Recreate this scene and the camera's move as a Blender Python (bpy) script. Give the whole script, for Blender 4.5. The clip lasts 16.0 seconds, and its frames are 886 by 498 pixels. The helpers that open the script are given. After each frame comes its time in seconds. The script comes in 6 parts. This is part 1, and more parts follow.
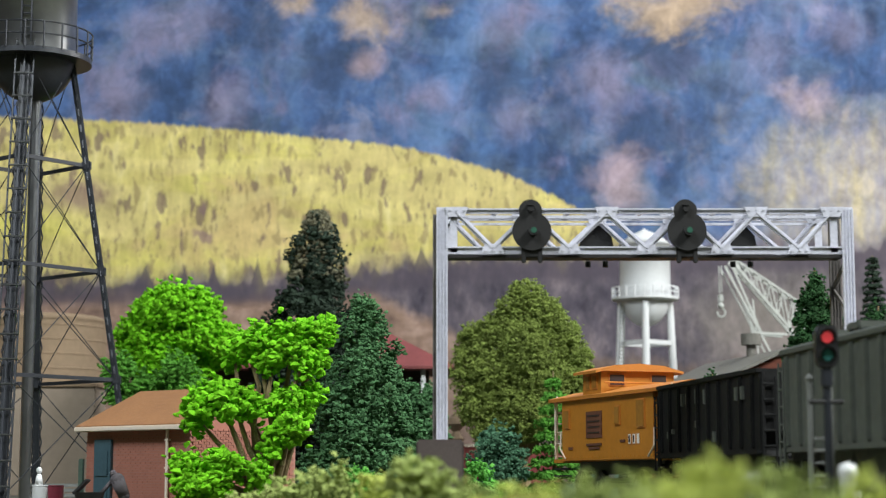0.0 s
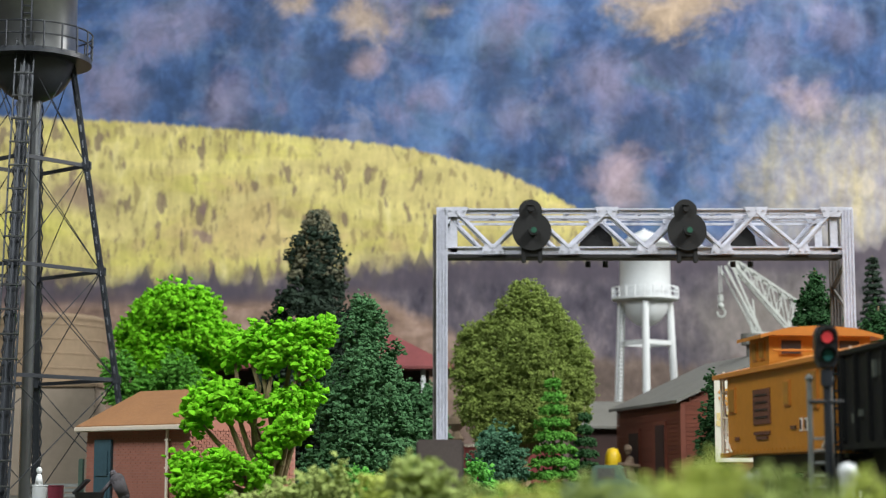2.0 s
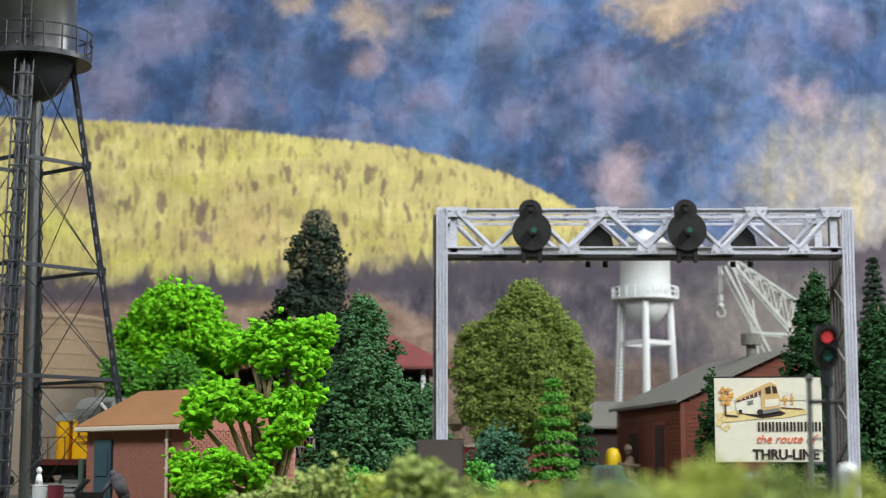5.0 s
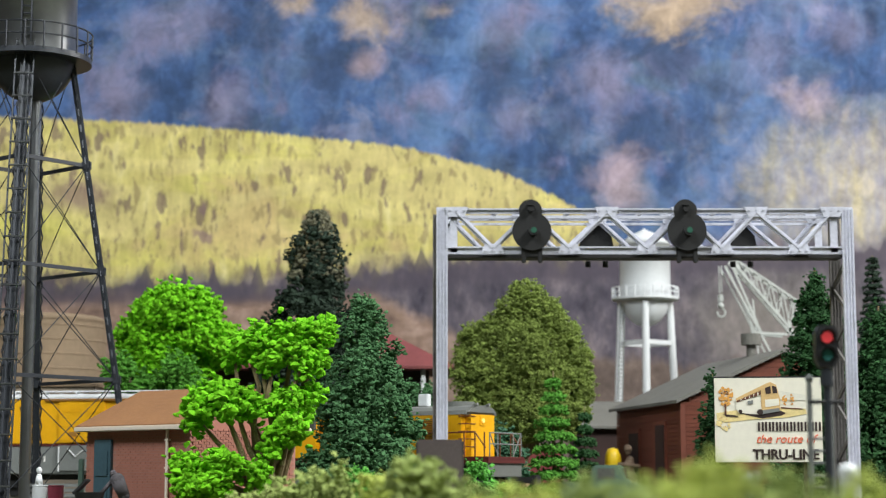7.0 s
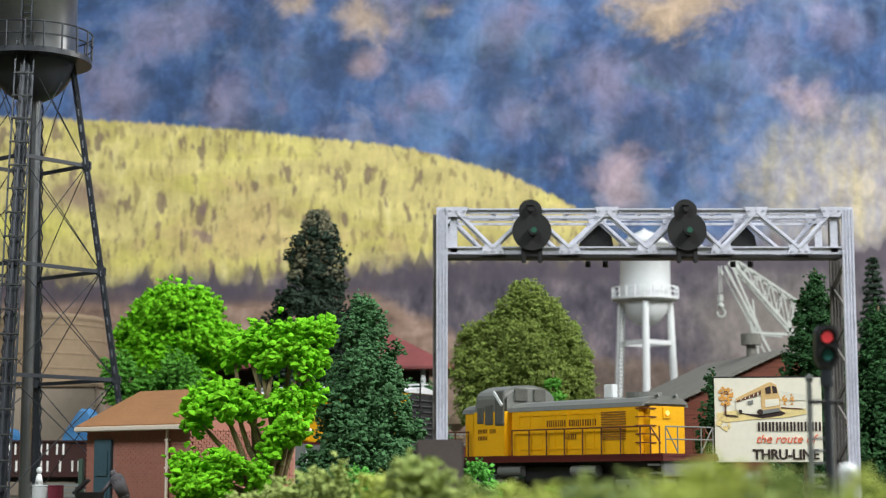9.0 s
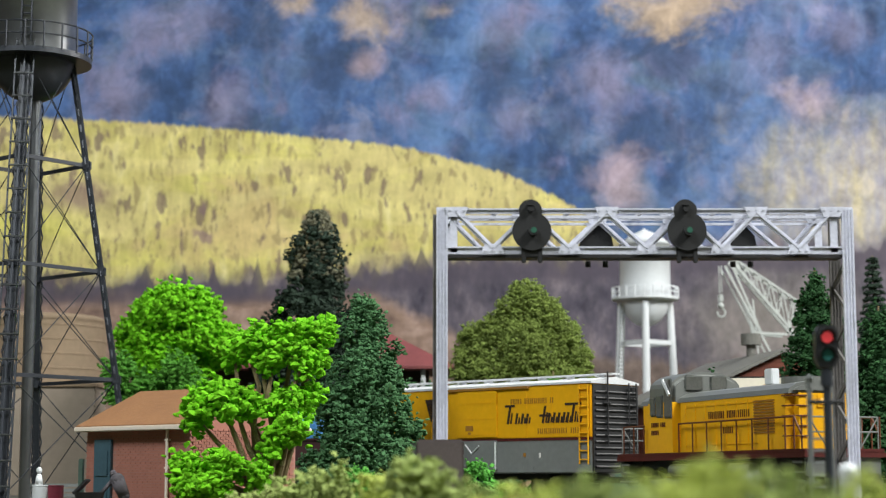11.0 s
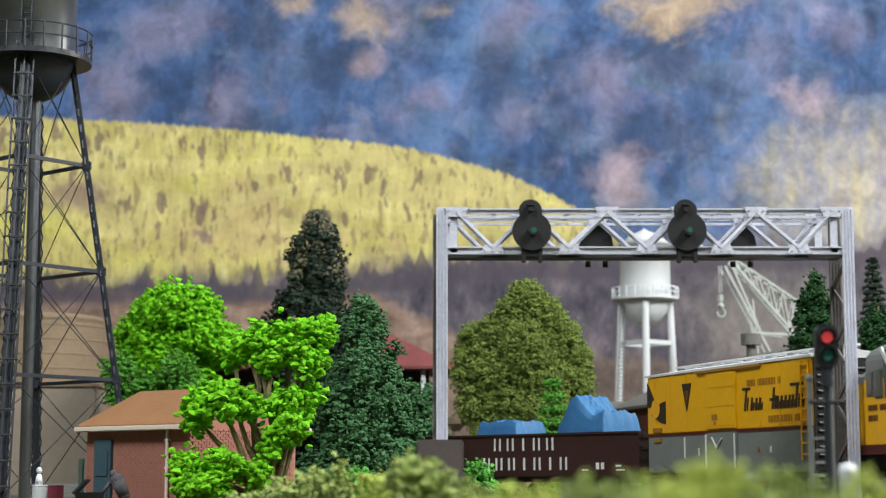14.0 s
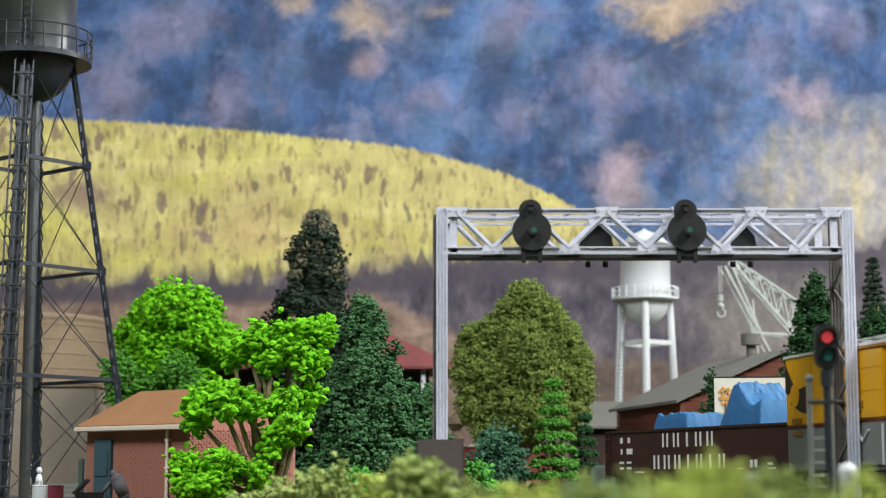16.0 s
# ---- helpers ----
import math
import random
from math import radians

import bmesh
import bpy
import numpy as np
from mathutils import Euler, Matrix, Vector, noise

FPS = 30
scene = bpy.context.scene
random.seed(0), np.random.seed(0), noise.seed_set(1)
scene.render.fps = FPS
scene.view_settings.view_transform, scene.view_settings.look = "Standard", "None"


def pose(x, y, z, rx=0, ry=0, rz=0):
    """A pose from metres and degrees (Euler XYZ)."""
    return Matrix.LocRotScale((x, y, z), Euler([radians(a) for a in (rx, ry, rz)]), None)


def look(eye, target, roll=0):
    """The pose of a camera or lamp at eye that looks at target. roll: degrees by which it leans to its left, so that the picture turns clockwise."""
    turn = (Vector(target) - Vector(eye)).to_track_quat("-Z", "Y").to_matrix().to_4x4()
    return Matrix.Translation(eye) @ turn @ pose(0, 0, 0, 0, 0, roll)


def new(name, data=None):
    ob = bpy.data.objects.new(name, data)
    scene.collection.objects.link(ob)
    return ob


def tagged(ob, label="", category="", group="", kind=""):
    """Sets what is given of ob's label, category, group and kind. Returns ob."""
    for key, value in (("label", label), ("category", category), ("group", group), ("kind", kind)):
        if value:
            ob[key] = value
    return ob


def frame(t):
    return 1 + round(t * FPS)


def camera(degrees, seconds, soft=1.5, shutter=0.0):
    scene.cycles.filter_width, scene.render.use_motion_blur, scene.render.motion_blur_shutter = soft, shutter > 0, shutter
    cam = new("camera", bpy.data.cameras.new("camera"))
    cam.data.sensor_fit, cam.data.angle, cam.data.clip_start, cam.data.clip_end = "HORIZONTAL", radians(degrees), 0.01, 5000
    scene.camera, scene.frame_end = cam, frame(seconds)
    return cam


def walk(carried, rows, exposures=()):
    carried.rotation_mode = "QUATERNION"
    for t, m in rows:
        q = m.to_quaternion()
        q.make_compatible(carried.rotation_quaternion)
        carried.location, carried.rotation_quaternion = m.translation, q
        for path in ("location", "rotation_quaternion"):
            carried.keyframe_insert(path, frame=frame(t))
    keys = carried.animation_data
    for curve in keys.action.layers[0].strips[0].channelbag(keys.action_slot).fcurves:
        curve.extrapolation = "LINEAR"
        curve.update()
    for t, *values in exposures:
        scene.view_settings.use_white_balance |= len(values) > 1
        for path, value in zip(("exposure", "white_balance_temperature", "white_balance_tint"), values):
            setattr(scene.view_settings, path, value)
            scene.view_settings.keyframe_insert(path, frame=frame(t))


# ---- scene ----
# A model railway in a room: O-gauge trains, trees and buildings before a painted mountain backdrop.
cam = camera(28.27, 16.0, soft=1.15)
EYE = 0.034
walk(cam, [(0.0, pose(0, 0, EYE, 97.488, 0, 0)), (16.0, pose(0, 0, EYE, 97.488, 0, 0))], exposures=[(0.0, 0.0), (16.0, 0.0)])
cam.data.dof.use_dof = True
cam.data.dof.focus_distance = 1.2
cam.data.dof.aperture_fstop = 19.0

# ---- light: a closed room lit by added, unseen lamps ----
world = bpy.data.worlds.new("room_air")
scene.world = world
world.use_nodes = True
world.node_tree.nodes["Background"].inputs[0].default_value = (0.8, 0.88, 1.0, 1)
world.node_tree.nodes["Background"].inputs[1].default_value = 0.03


def unseen_lamp(x, y, z, sx, sy, watts, colour, target):
    d = bpy.data.lights.new("unseen_light", "AREA")
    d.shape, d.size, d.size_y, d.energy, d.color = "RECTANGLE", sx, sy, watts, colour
    o = new("unseen_light", d)
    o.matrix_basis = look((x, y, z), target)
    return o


# key, standing for the room's overhead light
unseen_lamp(1.45, 0.2, 1.78, 1.0, 0.6, 77, (0.97, 1.0, 0.975), (0.15, 1.5, 0.1))
# added fill from the left
unseen_lamp(-1.0, -0.2, 1.75, 1.0, 0.6, 41, (0.93, 0.99, 1.0), (-0.1, 1.5, 0.1))
# added rim lamp, well below the ceiling, for the tower tank's right side
unseen_lamp(1.95, 1.85, 1.15, 0.7, 0.5, 26, (1.0, 0.98, 0.94), (-0.3, 1.42, 0.35))
# weak added lamp near the backdrop
unseen_lamp(0.0, 1.9, 1.9, 2.4, 0.4, 3, (1.0, 0.99, 0.97), (0.0, 2.3, 0.2))


# ---- materials ----
def mat(name, base, rough=0.6, metal=0.0, vary=0.25, scale=40.0, bump=0.0, bscale=200.0, emit=None, island=0.0, obj=0.0, spec=0.5):
    """A painted or natural surface: the base colour, mottled at two scales, with fine relief."""
    m = bpy.data.materials.new(name)
    m.use_nodes = True
    nt = m.node_tree
    n, l = nt.nodes, nt.links
    b = n["Principled BSDF"]
    b.inputs["Roughness"].default_value = rough
    b.inputs["Metallic"].default_value = metal
    b.inputs["Specular IOR Level"].default_value = spec
    tc = n.new("ShaderNodeTexCoord")
    n1 = n.new("ShaderNodeTexNoise")
    n1.inputs["Scale"].default_value, n1.inputs["Detail"].default_value = scale, 6
    n2 = n.new("ShaderNodeTexNoise")
    n2.inputs["Scale"].default_value, n2.inputs["Detail"].default_value = scale * 9, 4
    for q in (n1, n2):
        l.new(tc.outputs["Object"], q.inputs["Vector"])
    add = n.new("ShaderNodeMath")
    add.operation = "ADD"
    l.new(n1.outputs[0], add.inputs[0])
    l.new(n2.outputs[0], add.inputs[1])
    last = add.outputs[0]
    if island:
        g = n.new("ShaderNodeNewGeometry")
        ma = n.new("ShaderNodeMath")
        ma.operation = "MULTIPLY_ADD"
        l.new(g.outputs["Random Per Island"], ma.inputs[0])
        ma.inputs[1].default_value = island
        l.new(last, ma.inputs[2])
        last = ma.outputs[0]
    if obj:
        g = n.new("ShaderNodeObjectInfo")
        ma = n.new("ShaderNodeMath")
        ma.operation = "MULTIPLY_ADD"
        l.new(g.outputs["Random"], ma.inputs[0])
        ma.inputs[1].default_value = obj
        l.new(last, ma.inputs[2])
        last = ma.outputs[0]
    mr = n.new("ShaderNodeMapRange")
    mr.inputs[1].default_value, mr.inputs[2].default_value = 0.6, 1.4 + island + obj
    l.new(last, mr.inputs[0])
    mix = n.new("ShaderNodeMix")
    mix.data_type = "RGBA"
    lo = [c * (1 - vary) for c in base]
    hi = [min(0.95, c * (1 + vary * 0.8)) for c in base]
    mix.inputs[6].default_value, mix.inputs[7].default_value = (*lo, 1), (*hi, 1)
    l.new(mr.outputs[0], mix.inputs[0])
    l.new(mix.outputs[2], b.inputs["Base Color"])
    if bump:
        n3 = n.new("ShaderNodeTexNoise")
        n3.inputs["Scale"].default_value, n3.inputs["Detail"].default_value = bscale, 5
        l.new(tc.outputs["Object"], n3.inputs["Vector"])
        bp = n.new("ShaderNodeBump")
        bp.inputs["Strength"].default_value, bp.inputs["Distance"].default_value = bump, 0.002
        l.new(n3.outputs[0], bp.inputs["Height"])
        l.new(bp.outputs[0], b.inputs["Normal"])
    if emit:
        b.inputs["Emission Color"].default_value, b.inputs["Emission Strength"].default_value = (*emit[0], 1), emit[1]
    return m


M = dict(
    yellow=mat("yellow_paint", (0.8, 0.4, 0.006), 0.35, vary=0.08, scale=25),
    boxgrey=mat("silver_grey_paint", (0.19, 0.2, 0.195), 0.45, vary=0.12, scale=30),
    roofgrey=mat("grey_roof_paint", (0.15, 0.155, 0.145), 0.4, vary=0.12, scale=30),
    silver=mat("aluminium_roof", (0.76, 0.77, 0.79), 0.35, metal=0.2, vary=0.15, scale=60),
    black=mat("black_plastic", (0.012, 0.012, 0.013), 0.5, vary=0.3, scale=60),
    signalblack=mat("matt_black", (0.01, 0.01, 0.011), 0.6, vary=0.35, scale=90),
    signalsteel=mat("worn_black_steel", (0.03, 0.031, 0.034), 0.35, metal=0.2, vary=0.3, scale=60),
    red_line=mat("dark_red_line", (0.09, 0.012, 0.01), 0.5),
    ink=mat("dark_ink", (0.03, 0.015, 0.012), 0.6),
    brownink=mat("brown_letter_ink", (0.12, 0.035, 0.012), 0.6),
    goldink=mat("brown_ink", (0.33, 0.15, 0.02), 0.6),
    maroon=mat("oxide_brown_paint", (0.042, 0.014, 0.013), 0.5, vary=0.25, scale=30),
    whiteink=mat("white_ink", (0.8, 0.78, 0.75), 0.6, vary=0.06),
    orange=mat("caboose_orange", (0.46, 0.18, 0.018), 0.5, vary=0.14, scale=30),
    orange_roof=mat("caboose_orange_roof", (0.5, 0.185, 0.03), 0.5, vary=0.12, scale=30),
    hopperblack=mat("weathered_black", (0.007, 0.0075, 0.008), 0.65, vary=0.5, scale=50, bump=0.2, spec=0.25),
    hoppergrey=mat("weathered_grey_green", (0.08, 0.09, 0.078), 0.6, vary=0.28, scale=30, bump=0.15),
    tarp=mat("blue_tarp", (0.085, 0.3, 0.6), 0.45, vary=0.12, scale=30, bump=0.2, bscale=90),
    steel=mat("rail_steel", (0.35, 0.33, 0.31), 0.35, metal=0.9),
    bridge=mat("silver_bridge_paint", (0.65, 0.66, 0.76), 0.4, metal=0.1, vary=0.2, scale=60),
    # darker version of the bridge paint, with the shade of the back in it
    bridge_shade=mat("shaded_bridge_steel", (0.13, 0.12, 0.115), 0.55, metal=0.2, vary=0.3, scale=70),
    bridge_under=mat("bridge_dark", (0.014, 0.012, 0.013), 0.6),
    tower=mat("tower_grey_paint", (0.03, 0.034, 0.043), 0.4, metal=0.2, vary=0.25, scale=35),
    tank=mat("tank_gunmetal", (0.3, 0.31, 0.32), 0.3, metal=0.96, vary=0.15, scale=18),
    white=mat("white_paint", (0.66, 0.68, 0.7), 0.5, vary=0.07, scale=25),
    offwhite=mat("offwhite_paint", (0.66, 0.63, 0.54), 0.55, vary=0.1, scale=25),
    crane=mat("crane_silver", (0.5, 0.52, 0.5), 0.45, vary=0.12, scale=50),
    brick=mat("red_brick", (0.4, 0.165, 0.12), 0.85, vary=0.14, scale=60, obj=0.9),
    mortar=mat("mortar", (0.38, 0.19, 0.155), 0.9, vary=0.2, scale=150),
    shingle=mat("brown_roof_felt", (0.25, 0.115, 0.045), 0.85, vary=0.16, scale=35, bump=0.25, bscale=900),
    trim=mat("cream_trim", (0.78, 0.68, 0.58), 0.5, vary=0.08),
    bluedoor=mat("slate_blue_door", (0.05, 0.1, 0.13), 0.5, vary=0.2),
    barn=mat("barn_red_siding", (0.15, 0.038, 0.02), 0.75, vary=0.25, scale=50, obj=0.5),
    barn_dark=mat("barn_opening", (0.03, 0.012, 0.01), 0.8),
    barnroof=mat("grey_roof", (0.145, 0.14, 0.125), 0.8, vary=0.2, scale=40, bump=0.2, bscale=500),
    redroof=mat("dull_red_roof", (0.2, 0.05, 0.05), 0.7, vary=0.2, scale=40),
    tan=mat("tan_concrete", (0.23, 0.165, 0.105), 0.8, vary=0.16, scale=18),
    tanlow=mat("beige_stucco", (0.29, 0.235, 0.185), 0.85, vary=0.14, scale=14),
    green_metal=mat("green_grey_paint", (0.075, 0.13, 0.1), 0.6),
    barrel_red=mat("maroon_barrel", (0.2, 0.03, 0.05), 0.4),
    concrete=mat("brown_concrete", (0.08, 0.062, 0.058), 0.85, vary=0.2, scale=60),
    ballast=mat("grey_ballast", (0.24, 0.22, 0.2), 0.95, vary=0.5, scale=300, bump=0.8, bscale=500),
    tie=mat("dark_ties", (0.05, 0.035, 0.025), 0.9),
    grass=mat("scenic_turf", (0.07, 0.075, 0.035), 0.95, vary=0.5, scale=30, bump=0.6, bscale=300),
    bark=mat("tree_bark", (0.24, 0.18, 0.09), 0.9, vary=0.3, scale=120, bump=0.5),
    yellow_toy=mat("yellow_enamel", (0.75, 0.5, 0.01), 0.35, vary=0.05),
    red_light=mat("red_lens", (0.8, 0.05, 0.06), 0.3, emit=((1.0, 0.1, 0.11), 0.32)),
    green_lens=mat("unlit_green_lens", (0.05, 0.2, 0.19), 0.15, vary=0.1),
    lens=mat("clear_lens", (0.04, 0.12, 0.085), 0.12, vary=0.2, scale=200),
    headlight=mat("warm_headlight", (0.9, 0.6, 0.2), 0.3, emit=((1.0, 0.45, 0.08), 0.8)),
    glass=mat("dark_window", (0.1, 0.1, 0.09), 0.12, vary=0.3, scale=60),
    figure_a=mat("figure_skin_and_cloth", (0.13, 0.085, 0.055), 0.7, vary=0.5, scale=130),
    figure_b=mat("figure_grey_cloth", (0.09, 0.08, 0.09), 0.8, vary=0.3, scale=200),
    rust=mat("rust_brown", (0.12, 0.045, 0.025), 0.8, vary=0.3),
    room=mat("room_wall_paint", (0.62, 0.62, 0.6), 0.9, vary=0.05, scale=3),
    # dark colour for unseen walls, to cut bounced light
    room_dark=mat("dark_bounce_cutter", (0.09, 0.08, 0.07), 0.85, vary=0.2, scale=3),
    wallred=mat("red_wall", (0.25, 0.06, 0.055), 0.85, vary=0.2, scale=120),
    board=mat("billboard_paper", (0.7, 0.67, 0.57), 0.6, vary=0.07, scale=30),
    autumn=mat("autumn_ink", (0.62, 0.3, 0.06), 0.7, vary=0.4, scale=120),
    busgold=mat("bus_gold_ink", (0.6, 0.4, 0.17), 0.7, vary=0.2, scale=90),
    drawn_sand=mat("pale_yellow_ink", (0.72, 0.58, 0.26), 0.7, vary=0.25, scale=120),
    drawn_mist=mat("pale_grey_ink", (0.62, 0.6, 0.52), 0.7, vary=0.12, scale=120),
    script=mat("red_script_ink", (0.7, 0.16, 0.08), 0.7),
)


def leafmat(name, base, vary=0.45, island=0.9):
    return mat(name, base, 0.8, vary=vary, scale=14, bump=0.3, bscale=500, island=island, spec=0.2)


M.update(
    lime=leafmat("lime_clump_foliage", (0.17, 0.5, 0.012)),
    green=leafmat("mid_green_foliage", (0.062, 0.155, 0.062), 0.4, 0.5),
    deep=leafmat("deep_green_conifer", (0.024, 0.04, 0.027)),
    pine=leafmat("dark_green_conifer", (0.024, 0.075, 0.024)),
    midpine=leafmat("fresh_green_conifer", (0.08, 0.25, 0.03)),
    olive=leafmat("olive_foliage", (0.185, 0.245, 0.055), 0.32, 0.3),
    blue_green=leafmat("blue_green_bush", (0.055, 0.14, 0.08)),
    yellow_green=leafmat("yellow_green_bush", (0.46, 0.53, 0.12), 0.35, 0.5),
    sage=leafmat("sage_bush", (0.3, 0.37, 0.11), 0.35, 0.5),
    dry=leafmat("dry_grey_tip", (0.13, 0.125, 0.08)),
    bright=leafmat("bright_green_bush", (0.13, 0.43, 0.07)),
)


# ---- mesh helpers ----
def part(name, bm, material, parent=None, label="", smooth=False):
    me = bpy.data.meshes.new(name)
    bm.to_mesh(me)
    bm.free()
    if smooth:
        for p in me.polygons:
            p.use_smooth = True
    me.materials.append(material)
    o = new(name, me)
    if parent:
        o.parent = parent
    if label:
        tagged(o, label)
    return o


def empty(name, label, category, m=None, group="", kind=""):
    o = new(name)
    o.empty_display_size = 0.02
    if m is not None:
        o.matrix_basis = m
    return tagged(o, label, category, group, kind)


def box(bm, x, y, z, sx, sy, sz, m=None, bevel=0.0):
    """A box centred on x, y, z."""
    t = Matrix.Translation((x, y, z)) @ (m or Matrix()) @ Matrix.Diagonal((sx, sy, sz, 1))
    r = bmesh.ops.create_cube(bm, size=1, matrix=t)
    if bevel:
        es = list({e for v in r["verts"] for e in v.link_edges})
        bmesh.ops.bevel(bm, geom=es, offset=bevel, segments=2, affect="EDGES")
    return bm


def bx(*a, **k):
    return box(bmesh.new(), *a, **k)


def rod(bm, p, q, r, r2=None, seg=8):
    p, q = Vector(p), Vector(q)
    d = q - p
    t = Matrix.Translation((p + q) / 2) @ d.to_track_quat("Z", "Y").to_matrix().to_4x4()
    bmesh.ops.create_cone(bm, cap_ends=True, segments=seg, radius1=r, radius2=r if r2 is None else r2, depth=d.length, matrix=t)
    return bm


def beam(bm, p, q, w, h):
    """A square bar from p to q, w across and h high."""
    p, q = Vector(p), Vector(q)
    d = q - p
    t = Matrix.Translation((p + q) / 2) @ d.to_track_quat("Y", "Z").to_matrix().to_4x4() @ Matrix.Diagonal((w, d.length, h, 1))
    bmesh.ops.create_cube(bm, size=1, matrix=t)
    return bm


def lathe(profile, seg=32, bm=None, cx=0.0, cy=0.0):
    """A body turned about the upright axis from (radius, height) pairs."""
    bm = bm or bmesh.new()
    rings = []
    for r, z in profile:
        if r < 1e-6:
            rings.append([bm.verts.new((cx, cy, z))])
        else:
            rings.append([bm.verts.new((cx + r * math.cos(2 * math.pi * i / seg), cy + r * math.sin(2 * math.pi * i / seg), z)) for i in range(seg)])
    for a, b in zip(rings, rings[1:]):
        for i in range(seg):
            j = (i + 1) % seg
            if len(a) == 1 and len(b) == 1:
                continue
            if len(a) == 1:
                bm.faces.new((a[0], b[j], b[i]))
            elif len(b) == 1:
                bm.faces.new((a[i], a[j], b[0]))
            else:
                bm.faces.new((a[i], a[j], b[j], b[i]))
    bmesh.ops.recalc_face_normals(bm, faces=bm.faces)
    return bm


def prism(pts, y0, y1, bm=None):
    """A solid of the outline pts (x, z), from y0 to y1."""
    bm = bm or bmesh.new()
    a = [bm.verts.new((x, y0, z)) for x, z in pts]
    b = [bm.verts.new((x, y1, z)) for x, z in pts]
    bm.faces.new(a)
    bm.faces.new(b[::-1])
    for i in range(len(pts)):
        j = (i + 1) % len(pts)
        bm.faces.new((a[i], b[i], b[j], a[j]))
    bmesh.ops.recalc_face_normals(bm, faces=bm.faces)
    return bm


def across(pts, x0, x1, bm=None):
    """A solid of the outline pts (y, z), from x0 to x1."""
    bm = bm or bmesh.new()
    old = set(bm.verts)
    prism(pts, x0, x1, bm)
    for v in bm.verts:
        if v not in old:
            x, y, z = v.co
            v.co = (y, x, z)
    bmesh.ops.recalc_face_normals(bm, faces=bm.faces)
    return bm


def words(text, size, depth=0.0006, shear=0.0, bold=0.02):
    """Raised lettering in the built-in font, standing in the x-z plane and facing -y."""
    c = bpy.data.curves.new("lettering", "FONT")
    c.offset = size * bold
    c.body, c.size, c.extrude, c.shear, c.align_x, c.resolution_u = text, size, depth / 2, shear, "CENTER", 3
    o = bpy.data.objects.new("lettering", c)
    scene.collection.objects.link(o)
    me = bpy.data.meshes.new_from_object(o.evaluated_get(bpy.context.evaluated_depsgraph_get()))
    bm = bmesh.new()
    bm.from_mesh(me)
    bmesh.ops.transform(bm, matrix=Matrix.Rotation(math.pi / 2, 4, "X"), verts=bm.verts)
    bpy.data.objects.remove(o)
    return bm


ICO = None


def clump_mesh(name, centres, sizes, seed, squash=0.8):
    """Many small lumpy bits of foam foliage as one mesh: centres (n, 3), sizes (n)."""
    global ICO
    if ICO is None:
        b = bmesh.new()
        g = (1 + 5 ** 0.5) / 2
        vs = [b.verts.new(Vector(p).normalized()) for p in ((-1, g, 0), (1, g, 0), (-1, -g, 0), (1, -g, 0), (0, -1, g), (0, 1, g), (0, -1, -g), (0, 1, -g), (g, 0, -1), (g, 0, 1), (-g, 0, -1), (-g, 0, 1))]
        bmesh.ops.convex_hull(b, input=vs)
        b.verts.index_update()
        ICO = (np.array([v.co[:] for v in b.verts]), np.array([[v.index for v in f.verts] for f in b.faces]))
        b.free()
    V, F = ICO
    rng = np.random.default_rng(seed)
    n = len(centres)
    ax = rng.normal(size=(n, 4))
    ax /= np.linalg.norm(ax, axis=1)[:, None]
    w, x, y, z = ax.T
    R = np.stack([1 - 2 * (y * y + z * z), 2 * (x * y - w * z), 2 * (x * z + w * y), 2 * (x * y + w * z), 1 - 2 * (x * x + z * z), 2 * (y * z - w * x), 2 * (x * z - w * y), 2 * (y * z + w * x), 1 - 2 * (x * x + y * y)], 1).reshape(n, 3, 3)
    lump = 1 + rng.uniform(-0.5, 0.45, size=(n, len(V)))
    st = np.stack([rng.uniform(0.95, 1.3, n), rng.uniform(0.65, 1.0, n), rng.uniform(0.5, 0.85, n)], 1)
    P = V[None] * lump[:, :, None] * st[:, None, :] * np.asarray(sizes)[:, None, None]
    P = np.einsum("nij,nkj->nki", R, P)
    P[:, :, 2] *= squash
    P += np.asarray(centres)[:, None, :]
    faces = (F[None] + (np.arange(n) * len(V))[:, None, None]).reshape(-1, 3)
    me = bpy.data.meshes.new(name)
    me.from_pydata(P.reshape(-1, 3).tolist(), [], faces.tolist())
    return me


def foliage(name, centres, sizes, seed, material, parent, squash=0.8):
    me = clump_mesh(name, centres, sizes, seed, squash)
    me.materials.append(material)
    o = new(name, me)
    o.parent = parent
    return o


def shell(rng, n, c, r, depth=0.35):
    """Points near the skin of an uneven ball at c with radii r."""
    d = rng.normal(size=(n, 3))
    d /= np.linalg.norm(d, axis=1)[:, None]
    k = 1 - depth * rng.uniform(0, 1, n) ** 1.5
    return np.asarray(c) + d * k[:, None] * np.asarray(r)


# ---- tracks ----
def arc_path(x, y, heading, pieces, step=0.005):
    """Centre line: heading is clockwise from +x; pieces of (length, curvature). Returns s, x, y, heading arrays."""
    S, X, Y, H = [0.0], [x], [y], [heading]
    for length, k in pieces:
        for _ in range(round(length / step)):
            h = H[-1] + k * step / 2
            X.append(X[-1] + math.cos(h) * step)
            Y.append(Y[-1] - math.sin(h) * step)
            H.append(H[-1] + k * step)
            S.append(S[-1] + step)
    return np.array(S), np.array(X), np.array(Y), np.array(H)


RAIL = 0.020
# the far track: a straight along the back, a 0.66 m curve towards the viewer, then straight again
FAR = arc_path(-0.4440, 1.6280, -0.035, [(0.70, 1.497), (0.235, 1.56), (1.6, 0.0)])
